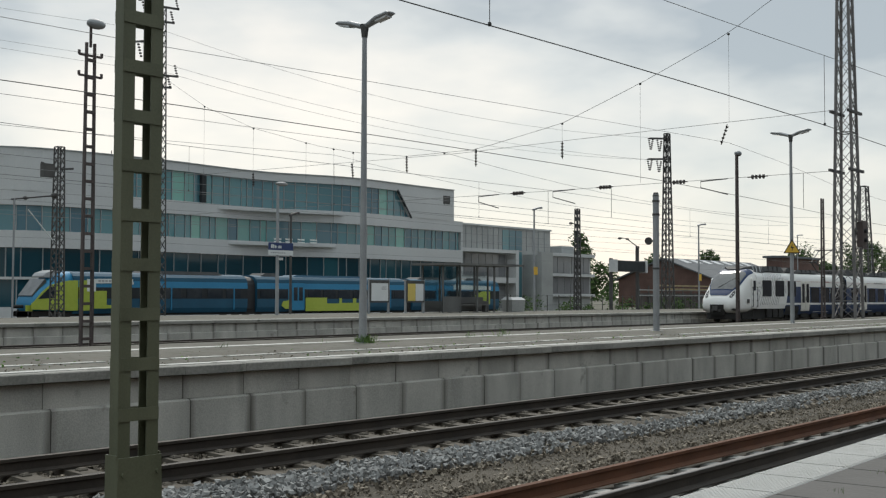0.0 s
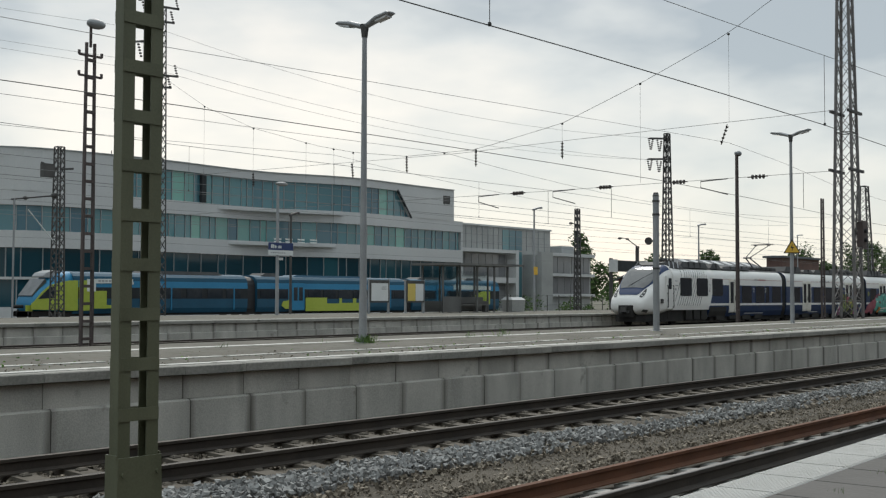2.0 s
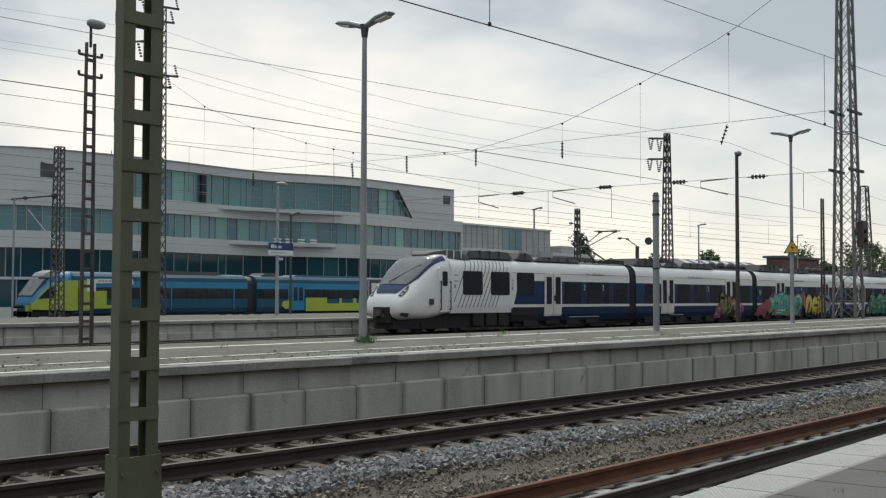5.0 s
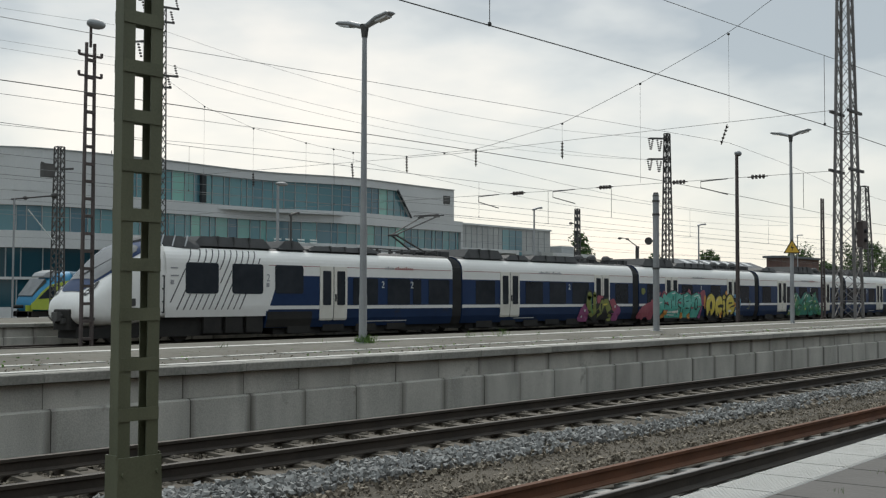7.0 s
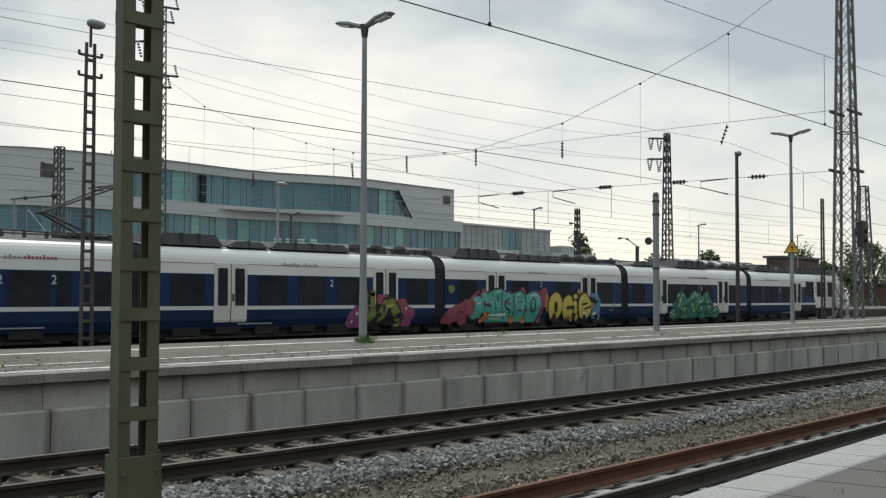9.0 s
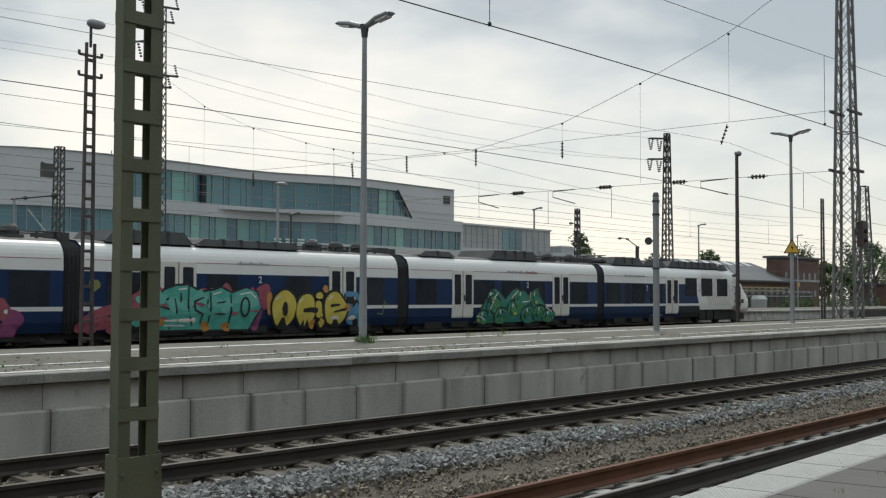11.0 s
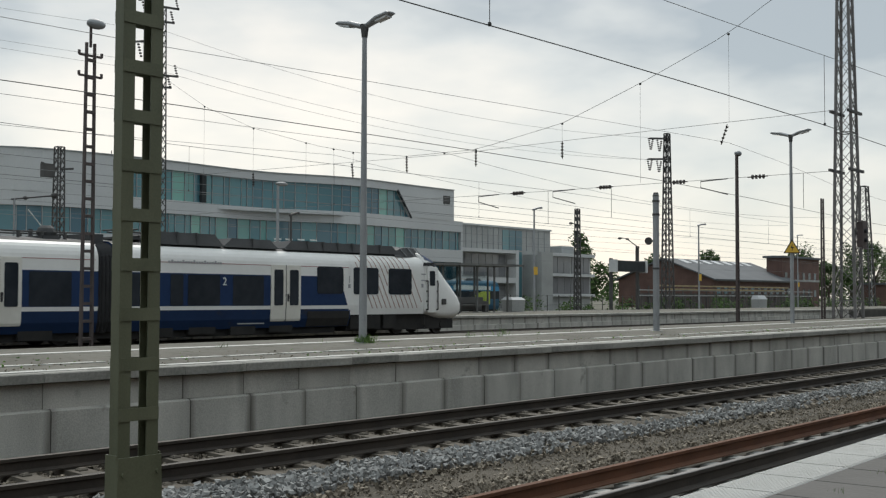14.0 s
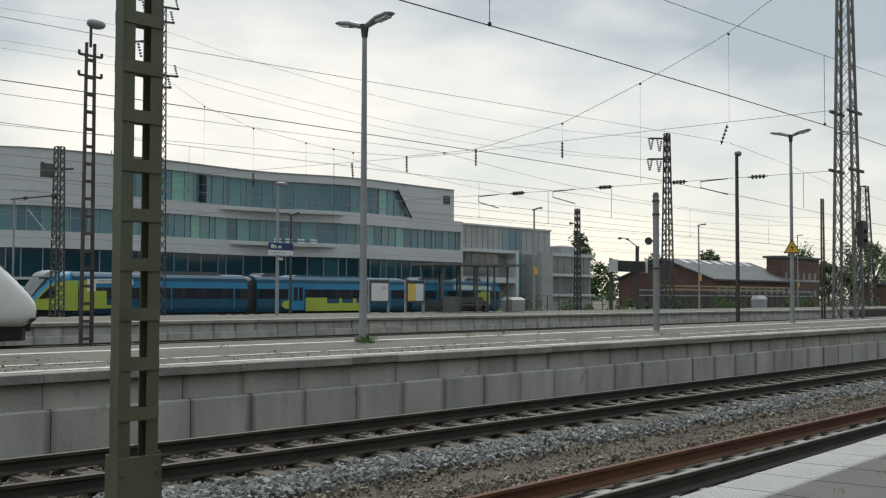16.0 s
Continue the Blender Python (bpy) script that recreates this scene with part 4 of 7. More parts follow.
def graffiti():
    pal = [G_BLACK, G_TEAL, G_GREEN, G_PINK, G_PURPLE, G_OLIVE, G_YELLOW, G_BLUE, G_ORANGE, G_WHITE, G_MINT, G_DEEP]
    K, T, G, P, V, O, Y, B, R, W, M, D = range(12)
    # olive and magenta piece
    s = Paint()
    for i, (x, z, r) in enumerate(((30.7, 0.70, 0.50), (31.0, 1.1, 0.35), (33.9, 0.75, 0.45), (33.5, 1.2, 0.4), (32.3, 1.5, 0.3))):
        s.blot(x, z, r * 1.1, r, 0, V if i < 3 else P, i)
    s.blot(32.3, 0.85, 1.25, 0.45, 1, K, 9)
    s.stroke([(31.2, 1.75), (31.1, 1.35), (31.3, 0.85), (31.8, 0.62), (32.3, 0.9), (32.55, 1.35), (32.9, 1.4), (33.2, 0.95), (33.3, 0.5)], 0.62, 2, K)
    s.stroke([(31.2, 1.72), (31.12, 1.35), (31.32, 0.88), (31.8, 0.66), (32.28, 0.92), (32.52, 1.32), (32.9, 1.38), (33.18, 0.95), (33.28, 0.52)], 0.46, 3, O)
    s.stroke([(31.7, 1.8), (31.68, 1.3), (31.75, 0.9)], 0.3, 3, O)
    s.stroke([(31.35, 1.6), (31.35, 1.1), (31.55, 0.8)], 0.07, 4, G)
    s.stroke([(32.6, 1.25), (32.95, 1.28)], 0.08, 4, Y)
    for x, z in ((30.5, 0.62), (30.75, 0.95), (33.8, 1.15)):
        s.blot(x, z, 0.07, 0.07, 4, W, n=10)
    s.make("graffiti", pal, TRAIN, "olive and magenta sprayed graffiti")
    # pink and teal piece
    s = Paint()
    for i in range(15):
        x = 36.8 + i * 0.52
        s.blot(x, 0.75 + 0.75 * min(1, i / 5) + 0.1 * math.sin(i * 2.3), 0.50, 0.30 + 0.12 * (i % 3), 0, P, i, rough=0.2)
    s.stroke([(36.4, 0.6), (37.3, 0.75), (38.3, 1.0)], [0.35, 0.45, 0.5], 1, P)
    s.stroke([(37.2, 1.15), (38.2, 1.45), (38.9, 1.9)], 0.16, 1, P)
    mass = [(38.2, 0.7), (38.6, 0.5), (39.0, 0.62), (39.25, 0.95), (39.55, 0.45), (41.0, 0.45), (43.6, 0.42), (44.1, 1.2), (43.9, 1.8), (43.4, 1.95), (42.7, 1.75), (42.2, 1.95), (41.9, 1.85), (41.3, 1.78), (40.7, 2.03), (40.2, 2.0), (39.7, 1.85), (39.45, 1.6), (39.35, 1.95), (39.15, 1.5), (38.75, 1.45), (38.6, 1.1)]
    s.stroke(mass + mass[:1], 0.16, 1, K)
    s.outline(mass, 2, T)
    for i in range(9):
        s.blot(38.9 + 0.6 * i, 1.45 + 0.15 * math.sin(i * 1.9), 0.30, 0.26, 3, M, 40 + i, rough=0.2)
    for st in ([(40.0, 0.5), (40.25, 1.1), (40.15, 1.55)], [(40.75, 2.0), (40.72, 1.3), (40.95, 0.6)], [(41.4, 1.6), (41.0, 1.45), (41.05, 1.15), (41.4, 1.0), (41.3, 0.7)], [(41.7, 1.8), (41.75, 1.2), (41.65, 0.5)], [(42.4, 1.45), (42.05, 1.4)], [(42.4, 1.0), (42.05, 1.0)], [(42.65, 1.72), (42.7, 1.1), (42.6, 0.5)], [(39.35, 1.5), (39.4, 1.0)], [(39.45, 1.3), (39.9, 1.2)]):
        s.stroke(st, [0.05] + [0.085] * (len(st) - 2) + [0.05], 5, K)
    s.arc(43.35, 1.25, 0.20, 0.34, 0, 360, 0.08, 5, K)
    for st in ([(40.3, 1.88), (40.62, 1.92)], [(41.85, 1.72), (42.2, 1.80)], [(43.1, 1.72), (43.6, 1.80), (43.85, 1.6)], [(38.75, 1.32), (39.05, 1.38)], [(39.75, 0.62), (40.6, 0.60)]):
        s.stroke(st, 0.06, 5, W)
    for x, z in ((39.25, 0.58), (41.55, 0.55), (42.5, 0.52), (39.5, 0.75)):
        s.blot(x, z, 0.20, 0.17, 4, R, int(x * 7), rough=0.2)
    s.blot(36.9, 2.0, 0.2, 0.22, 1, O, 4)
    s.stroke([(43.9, 0.5), (44.1, 1.2), (43.7, 1.9)], [0.35, 0.35, 0.2], 1, V)
    s.make("graffiti", pal, TRAIN, "teal block graffiti with pink cloud")
    # yellow letters
    s = Paint()
    for layer, m, k in ((3, K, 0.11), (5, Y, 0.0)):
        s.blot(45.3, 1.18, 0.62 + k, 0.70 + k, layer, m, 2, 28, 0.03)
        s.blot(46.45, 1.10, 0.52 + k, 0.63 + k, layer, m, 6, 28, 0.05)
        s.stroke([(47.12, 1.32), (47.18, 0.95), (47.36, 0.58)], 0.34 + 2 * k, layer, m)
        s.blot(47.17, 1.68, 0.19 + k, 0.14 + k, layer, m, 3, rough=0.05)
        s.blot(48.08, 1.15, 0.62 + k, 0.68 + k, layer, m, 9, 28, 0.05)
    s.blot(45.35, 1.17, 0.15, 0.27, 6, K, 5, rough=0.05)
    s.stroke([(46.38, 1.10), (46.7, 1.12), (47.0, 1.10)], [0.16, 0.20, 0.22], 6, K)
    s.stroke([(47.85, 1.28), (48.3, 1.32)], [0.13, 0.08], 6, K)
    s.stroke([(48.0, 1.02), (48.4, 1.10), (48.8, 1.14)], [0.05, 0.10, 0.12], 6, K)
    for x, z in ((45.0, 1.62), (46.2, 1.52), (47.8, 1.62)):
        s.stroke([(x - 0.12, z - 0.08), (x + 0.12, z + 0.06)], 0.05, 6, W)
    s.blot(47.5, 1.95, 0.16, 0.14, 6, R, 5).blot(46.85, 0.55, 0.16, 0.18, 6, R, 6).blot(48.75, 1.2, 0.14, 0.18, 6, R, 7).blot(44.55, 1.4, 0.12, 0.5, 2, R, 8)
    s.blot(49.1, 1.0, 0.45, 0.55, 1, B, 11, rough=0.05)
    s.stroke([(48.7, 1.75), (49.3, 1.75), (49.55, 1.4), (49.6, 0.5)], 0.22, 2, B)
    s.stroke([(48.9, 1.5), (49.2, 1.4), (49.3, 0.6)], 0.3, 2, K)
    s.stroke([(50.6, 0.95), (50.9, 0.9), (51.0, 1.5), (51.2, 1.3)], 0.05, 2, O)
    s.make("graffiti", pal, TRAIN, "yellow bubble-letter graffiti with black outline")
    # green bubbles
    s = Paint()
    rnd = random.Random(12)
    spots = [(57.9, 0.7, 0.55, 0.32), (58.7, 1.15, 0.6, 0.58), (59.3, 0.75, 0.55, 0.4), (60.3, 1.0, 0.55, 0.5), (60.9, 1.55, 0.6, 0.5), (61.5, 0.8, 0.6, 0.42), (62.1, 1.55, 0.42, 0.5), (62.5, 0.85, 0.6, 0.42), (63.3, 0.7, 0.55, 0.34), (58.5, 1.65, 0.35, 0.28)]
    mass = [(57.3, 0.42), (57.5, 0.8), (57.9, 1.3), (58.4, 1.95), (58.85, 2.03), (59.3, 1.75), (59.6, 1.5), (60.2, 1.97), (60.65, 2.07), (61.0, 1.7), (61.5, 1.55), (61.8, 1.9), (62.3, 2.03), (62.65, 1.6), (62.95, 1.2), (63.5, 0.8), (64.0, 0.42)]
    s.stroke(mass, 0.14, 1, K)
    s.outline(mass, 2, D)
    for i, (x, z, rx, rz) in enumerate(spots):
        s.blot(x, z, rx, rz, 3 + i % 3, D if i % 2 else G, i)
        s.blot(x + 0.1, z + 0.05, rx * 0.62, rz * 0.6, 6, G if i % 2 else D, i + 20)
        s.arc(x, z, rx, rz, rnd.uniform(0, 90), rnd.uniform(190, 300), 0.07, 7, K)
        s.arc(x, z, rx * 0.5, rz * 0.5, rnd.uniform(0, 180), rnd.uniform(200, 330), 0.055, 7, K)
        s.blot(x - 0.1, z + rz * 0.5, 0.06, 0.09, 8, W, n=10)
        s.blot(x + rnd.uniform(-0.3, 0.3), z - 0.15, 0.09, 0.07, 8, Y if i % 3 == 0 else T, i, n=10)
    s.stroke([(58.4, 1.1), (58.8, 1.7), (59.0, 1.85)], 0.06, 8, W)
    s.stroke([(60.1, 1.6), (60.6, 1.95)], 0.06, 8, W)
    s.stroke([(63.0, 1.15), (63.5, 0.95), (63.8, 0.55)], 0.06, 8, W)
    s.stroke([(57.4, 0.75), (57.7, 0.72), (58.1, 0.55)], 0.07, 8, W)
    s.stroke([(61.0, 1.4), (61.6, 1.45), (61.7, 1.9)], 0.05, 8, W)
    tag = Shape()
    pts = [(84.55, 3.02), (84.6, 3.16), (84.7, 3.04), (84.8, 3.17), (84.86, 3.02), (84.95, 3.17), (85.05, 3.03), (85.1, 3.16), (85.2, 3.12), (85.12, 3.08), (85.26, 3.0)]
    for (xa, za), (xb, zb) in zip(pts, pts[1:]):
        tag.bar((xa, -1.44, za), (xb, -1.44, zb), 0.10, 0.03)
    tag.make("tag", G_BLACK, TRAIN, "small black scrawled tag")
    s.make("graffiti", pal, TRAIN, "teal and green bubble graffiti")


graffiti()


def letters():
    """Class numerals, and bars for the writing that cannot be told."""
    for x, z, body, size, ink in ((8.56, 2.22, "2", 0.40, GREY_LETTER), (79.82, 2.22, "1", 0.40, GREY_LETTER), (16.86, 2.02, "2", 0.42, G_WHITE), (15.0, 2.02, "2", 0.40, G_WHITE), (29.3, 2.05, "2", 0.40, G_WHITE), (44.1, 2.15, "2", 0.36, G_WHITE), (61.5, 2.12, "2", 0.36, G_WHITE), (73.3, 2.05, "2", 0.42, G_WHITE)):
        cu = bpy.data.curves.new("numeral", "FONT")
        cu.body, cu.size, cu.align_x, cu.extrude = body, size, "CENTER", 0.004
        tmp = new("numeral", cu)
        me = bpy.data.meshes.new_from_object(tmp)
        bpy.data.objects.remove(tmp)
        me.materials.clear()
        me.materials.append(ink)
        o = part("class_numeral", me, TRAIN, "class numeral")
        o.matrix_basis = pose(x, -(side_y(z) + 0.022), z, 90, 0, 0)
    for x0, x1, z, h in ((15.15, 15.75, 2.80, 0.09), (15.8, 17.0, 2.80, 0.09), (26.6, 27.6, 2.81, 0.09), (27.7, 28.6, 2.81, 0.09), (43.0, 44.6, 2.81, 0.08), (59.8, 61.2, 2.81, 0.09), (61.3, 62.4, 2.81, 0.09), (70.8, 73.2, 2.81, 0.08)):
        y = side_y(z) + 0.008
        s = Shape()
        n = max(4, int((x1 - x0) / 0.12))
        for i in range(n):
            a = x0 + (x1 - x0) * i / n
            s.box(a, a + 0.085, -y - 0.004, -y, z, z + h * (1.5 if i % 4 == 1 else 1))
        s.make("lettering", RED_LINE if x0 in (15.8, 61.3) else GREY_LETTER, TRAIN, "small company lettering")
    for x0, x1 in ((13.7, 16.6), (24.5, 26.2), (74.0, 75.3)):
        y = side_y(0.62) + 0.006
        Shape().box(x0, x1, -y - 0.004, -y + 0.05, 0.60, 0.66).make("lettering", GREY_LETTER, TRAIN, "small pale lettering")
    for x, z in ((8.55, 2.0), (79.82, 2.0)):
        y = side_y(z) + 0.01
        s = Shape().box(x - 0.07, x + 0.07, -y - 0.004, -y, z, z + 0.16)
        s.make("lettering", GREY_LETTER, TRAIN, "small grey pictogram")
    for x in (4.05, 84.35):
        for z, w in ((2.62, 0.30), (2.35, 0.35), (2.06, 0.14)):
            y = side_y(z) + 0.01
            Shape().box(x, x + w, -y - 0.004, -y, z, z + 0.05 if w > 0.2 else z + 0.16).make("lettering", GREY_LETTER, TRAIN, "small grey lettering")


letters()


# ---- masts, lamps and wires ----
def green_mast():
    t = thing("catenary_mast", pose(5.35, 7.6, -0.35), "olive green steel mast of two channels joined by batten plates", "mast")
    for sg in (-1, 1):
        prof = [(0.076, -0.055), (0.187, -0.055), (0.187, 0.055), (0.076, 0.055), (0.076, 0.045), (0.177, 0.045), (0.177, -0.045), (0.076, -0.045)]
        ring_ = [(sg * a, b) for a, b in prof][::sg]
        Shape().loft([[(a, b, z) for a, b in ring_] for z in (0.0, 9.5)]).make("channel", GREEN_STEEL, t)
    plate = Shape().box(-0.183, 0.183, -0.066, -0.0555, -0.05, 0.05)
    me = plate.mesh("batten_plate", GREEN_STEEL)
    back = Shape().box(-0.183, 0.183, 0.0555, 0.066, -0.05, 0.05).mesh("batten_plate", GREEN_STEEL)
    z = 1.076
    while z < 9.3:
        for m_ in (me, back):
            part("batten_plate", m_, t).matrix_basis = pose(0, 0, z)
        z += 0.390
    s = Shape().loft([[(-0.23, -0.085, -0.3), (0.23, -0.085, -0.3), (0.23, -0.067, -0.3), (-0.23, -0.067, -0.3)], [(-0.20, -0.085, 0.75), (0.20, -0.085, 0.75), (0.20, -0.067, 0.75), (-0.20, -0.067, 0.75)]])
    s.box(-0.205, -0.188, -0.066, 0.08, -0.3, 0.77).box(0.188, 0.205, -0.066, 0.08, -0.3, 0.77)
    for x in (-0.16, 0.16):
        for zz in (0.1, 0.35, 0.62):
            s.tube((x, -0.085, zz), (x, -0.10, zz), 0.016, n=8)
    s.make("base_plate", GREEN_STEEL, t)


green_mast()


def platform_lamp(x, y, h, label):
    t = thing("platform_lamp", pose(x, y, 0.775), label, "street lamp", "lamps on the platform")
    s = Shape().tube((0, 0, 0), (0, 0, 0.9), 0.075, n=14).tube((0, 0, 0.9), (0, 0, h - 0.25), 0.068, 0.045, n=14)
    s.make("pole", GALV, t, smooth=False)
    Shape().tube((0, 0, -0.03), (0, 0, 0.03), 0.15, n=14).make("base_plate", GALV, t)
    Shape().tube((0, 0, h - 0.33), (0, 0, h - 0.08), 0.055, 0.085, n=14).make("collar", DARK_STEEL, t)
    for sg in (-1, 1):
        s = Shape()
        rings = []
        for d, w, z, th in ((0.0, 0.05, 0.0, 0.05), (0.16, 0.08, 0.055, 0.055), (0.34, 0.115, 0.115, 0.06), (0.62, 0.12, 0.165, 0.045), (0.70, 0.09, 0.165, 0.02)):
            rings.append([(w * math.cos(a), sg * d, h - 0.13 + z + th * math.sin(a)) for a in (2 * math.pi * i / 12 for i in range(12))])
        s.loft(rings if sg > 0 else [r[::-1] for r in rings])
        arm = s.make("lamp_head", GALV, t, "grey wing-shaped lamp head", True)
        Shape().hexa([(-0.08, sg * 0.34 - 0.0, h - 0.085), (0.08, sg * 0.34, h - 0.085), (0.08, sg * 0.62, h - 0.03), (-0.08, sg * 0.62, h - 0.03), (-0.08, sg * 0.34, h - 0.06), (0.08, sg * 0.34, h - 0.06), (0.08, sg * 0.62, h), (-0.08, sg * 0.62, h)]).make("diffuser", LAMP_GLASS, arm, "clear diffuser")
    return t


platform_lamp(15.37, 14.72, 6.08, "grey two-armed platform lamp with grass at its foot")
lamp_b = platform_lamp(37.12, 15.5, 6.5, "grey two-armed platform lamp carrying a yellow warning triangle")
YELLOW_SIGN = material("yellow_sign_sheet", (0.62, 0.36, 0.03), (0.72, 0.45, 0.06), 0.5, grain=8, bump=0.0)
s_ = Shape().loft([[(-0.28, -0.11, 2.38), (0.28, -0.11, 2.38), (0.0, -0.11, 2.86)], [(-0.28, -0.085, 2.38), (0.28, -0.085, 2.38), (0.0, -0.085, 2.86)]])
plate_ = s_.make("warning_sign", G_BLACK, lamp_b, "yellow warning triangle with black border")
plate_.matrix_basis = pose(0, 0, 0, 0, 0, -62)
Shape().face([(-0.23, -0.114, 2.41), (0.23, -0.114, 2.41), (0.0, -0.114, 2.80)]).make("sign_face", YELLOW_SIGN, plate_, "yellow face")
Shape().loft([[(x, -0.118, z) for x, z in ((0.02, 2.7), (-0.05, 2.56), (0.01, 2.56), (-0.02, 2.43), (0.06, 2.59), (0.0, 2.59))], [(x, -0.115, z) for x, z in ((0.02, 2.7), (-0.05, 2.56), (0.01, 2.56), (-0.02, 2.43), (0.06, 2.59), (0.0, 2.59))]]).make("flash_symbol", G_BLACK, plate_, "black flash")


def plain_post():
    t = thing("loudspeaker_post", pose(26.18, 14.58, 0.775), "grey round steel post with loudspeaker on the platform", "post")
    Shape().tube((0, 0, 0), (0, 0, 3.55), 0.085, 0.08, n=14).make("pole", GALV, t)
    Shape().tube((0, 0, 3.5), (0, 0, 3.6), 0.09, 0.06, n=14).make("cap", DARK_STEEL, t)
    s = Shape()
    for z in (1.6, 3.0, 3.35):
        s.tube((0, 0, z), (0, 0, z + 0.05), 0.097, n=14)
        s.box(0.08, 0.16, -0.02, 0.02, z, z + 0.05)
    s.make("clamp", DARK_STEEL, t, "steel clamps")
    s = Shape().tube((0.02, 0.26, 2.34), (-0.09, 0.17, 2.34), 0.05, 0.10, n=14).bar((0, 0.05, 2.34), (0.0, 0.24, 2.34), 0.04)
    s.make("loudspeaker", DARK_STEEL, t, "dark horn loudspeaker")
    Shape().tube((0, 0, -0.03), (0, 0, 0.02), 0.17, n=14).make("base_plate", GALV, t)


plain_post()


def ladder_mast(x, y, z0, top, w0, w1, label, mat_, lamp=None, arms=(), pitch=0.42, face=0):
    t = thing("ladder_mast", pose(x, y, z0, 0, 0, face), label, "mast", "slim ladder masts")
    h = top - z0
    for sg in (-1, 1):
        Shape().loft([[(sg * w0 / 2 - 0.028, -0.05, 0), (sg * w0 / 2 + 0.028, -0.05, 0), (sg * w0 / 2 + 0.028, 0.05, 0), (sg * w0 / 2 - 0.028, 0.05, 0)], [(sg * w1 / 2 - 0.022, -0.04, h), (sg * w1 / 2 + 0.022, -0.04, h), (sg * w1 / 2 + 0.022, 0.04, h), (sg * w1 / 2 - 0.022, 0.04, h)]]).make("upright", mat_, t)
    z = 0.5
    rung = Shape().box(-0.5, 0.5, -0.045, 0.045, -0.035, 0.035).mesh("rung", mat_)
    while z < h - 0.05:
        w = w0 + (w1 - w0) * z / h
        o = part("rung", rung, t)
        o.matrix_basis = pose(0, 0, z) @ Matrix.Diagonal((w, 1, 1, 1))
        z += pitch
    for za in arms:
        s = Shape().bar((-w1 / 2 - 0.2, 0, za - z0), (w1 / 2 + 0.2, 0, za - z0), 0.05)
        for sg in (-1, 1):
            s.tube((sg * (w1 / 2 + 0.2), 0, za - z0), (sg * (w1 / 2 + 0.2), 0, za - z0 + 0.1), 0.035, n=8)
        s.make("crossarm", mat_, t)
    if lamp:
        Shape().tube((0, 0, h - 0.1), (0, 0, h + lamp), 0.035, n=8).make("lamp_pole", mat_, t)
        s = Shape().ball((0.14, 0, h + lamp + 0.04), 0.26, 1.0, 0.55, 0.48, 12, 8)
        s.make("lamp_head", GALV, t, "grey egg-shaped lamp head", True)
    return t


ladder_mast(15.5, 24.0, -0.3, 7.76, 0.30, 0.22, "brown steel ladder mast with lamp between the tracks", BROWN_STEEL, 0.45, (7.45, 6.95))
ladder_mast(47.6, 22.4, -0.3, 8.05, 0.20, 0.13, "brown steel ladder mast with small lamp beside the platform", BROWN_STEEL, 0.06, (), 0.45)
ladder_mast(57.15, 22.22, -0.3, 6.75, 0.40, 0.27, "brown steel ladder mast beside the platform", BROWN_STEEL, None, (), 0.5)


def lattice_mast(name, x, y, z0, h, a0, a1, mat_, label, bays, leg=0.09, brace=0.05, rz=0, group="lattice masts"):
    t = thing(name, pose(x, y, z0, 0, 0, rz), label, "mast", group)

    def corner(i, z):
        a = (a0 + (a1 - a0) * z / h) / 2
        return Vector(((-a, a, a, -a)[i], (-a, -a, a, a)[i], z))
    for i in range(4):
        Shape().bar(corner(i, 0), corner(i, h), leg, leg, up=(1, 0, 0)).make("leg", mat_, t)
    zs, z = [0.0], 0.0
    for k in range(bays):
        zs.append(h * (1 - (1 - (k + 1) / bays) ** 1.25) if bays < 14 else h * (k + 1) / bays)
    for i in range(4):
        s = Shape()
        for k, (za, zb) in enumerate(zip(zs, zs[1:])):
            s.bar(corner(i, za), corner((i + 1) % 4, zb), brace, brace * 0.4)
            s.bar(corner((i + 1) % 4, za), corner(i, zb), brace, brace * 0.4)
            if name == "lattice_tower":
                s.make("brace", mat_, t)
                s = Shape()
        if s.v:
            s.make("bracing", mat_, t, "crossed flat bracing of one side")
    for z in (zs[1], zs[len(zs) // 2], h):
        s = Shape()
        for i in range(4):
            s.bar(corner(i, z), corner((i + 1) % 4, z), brace, brace)
        s.make("ring", mat_, t)
    return t


tower = lattice_mast("lattice_tower", 50.2, 18.4, 0.70, 16.6, 0.98, 0.42, TOWER_STEEL, "tall grey rust-stained lattice tower standing on the platform", 20, 0.105, 0.042)
for zz in (6.6, 9.2):
    s_ = Shape()
    w_ = 0.62 - 0.02 * zz
    for sg in (-1, 1):
        s_.bar((-1.0 + 0.02 * zz, sg * w_ * 0.9, zz), (1.0 - 0.02 * zz, sg * w_ * 0.9, zz), 0.10, 0.12)
    s_.make("crossarm", DARK_STEEL, tower)
s_ = Shape().box(-0.2, 0.2, -0.75, -0.5, 3.2, 4.3).box(-0.24, 0.24, -0.78, -0.72, 3.1, 4.35)
sig_ = s_.make("signal_box", BROWN_STEEL, tower, "dark brown signal housing")
for zz in (3.5, 3.9):
    Shape().tube((0, -0.78, zz), (0, -0.90, zz), 0.10, n=10).make("hood", G_BLACK, sig_)
m283 = lattice_mast("lattice_mast", 49.75, 68.0, -0.4, 23.0, 0.75, 0.42, DARK_STEEL, "slim dark lattice mast in front of the office building", 30, 0.07, 0.045)
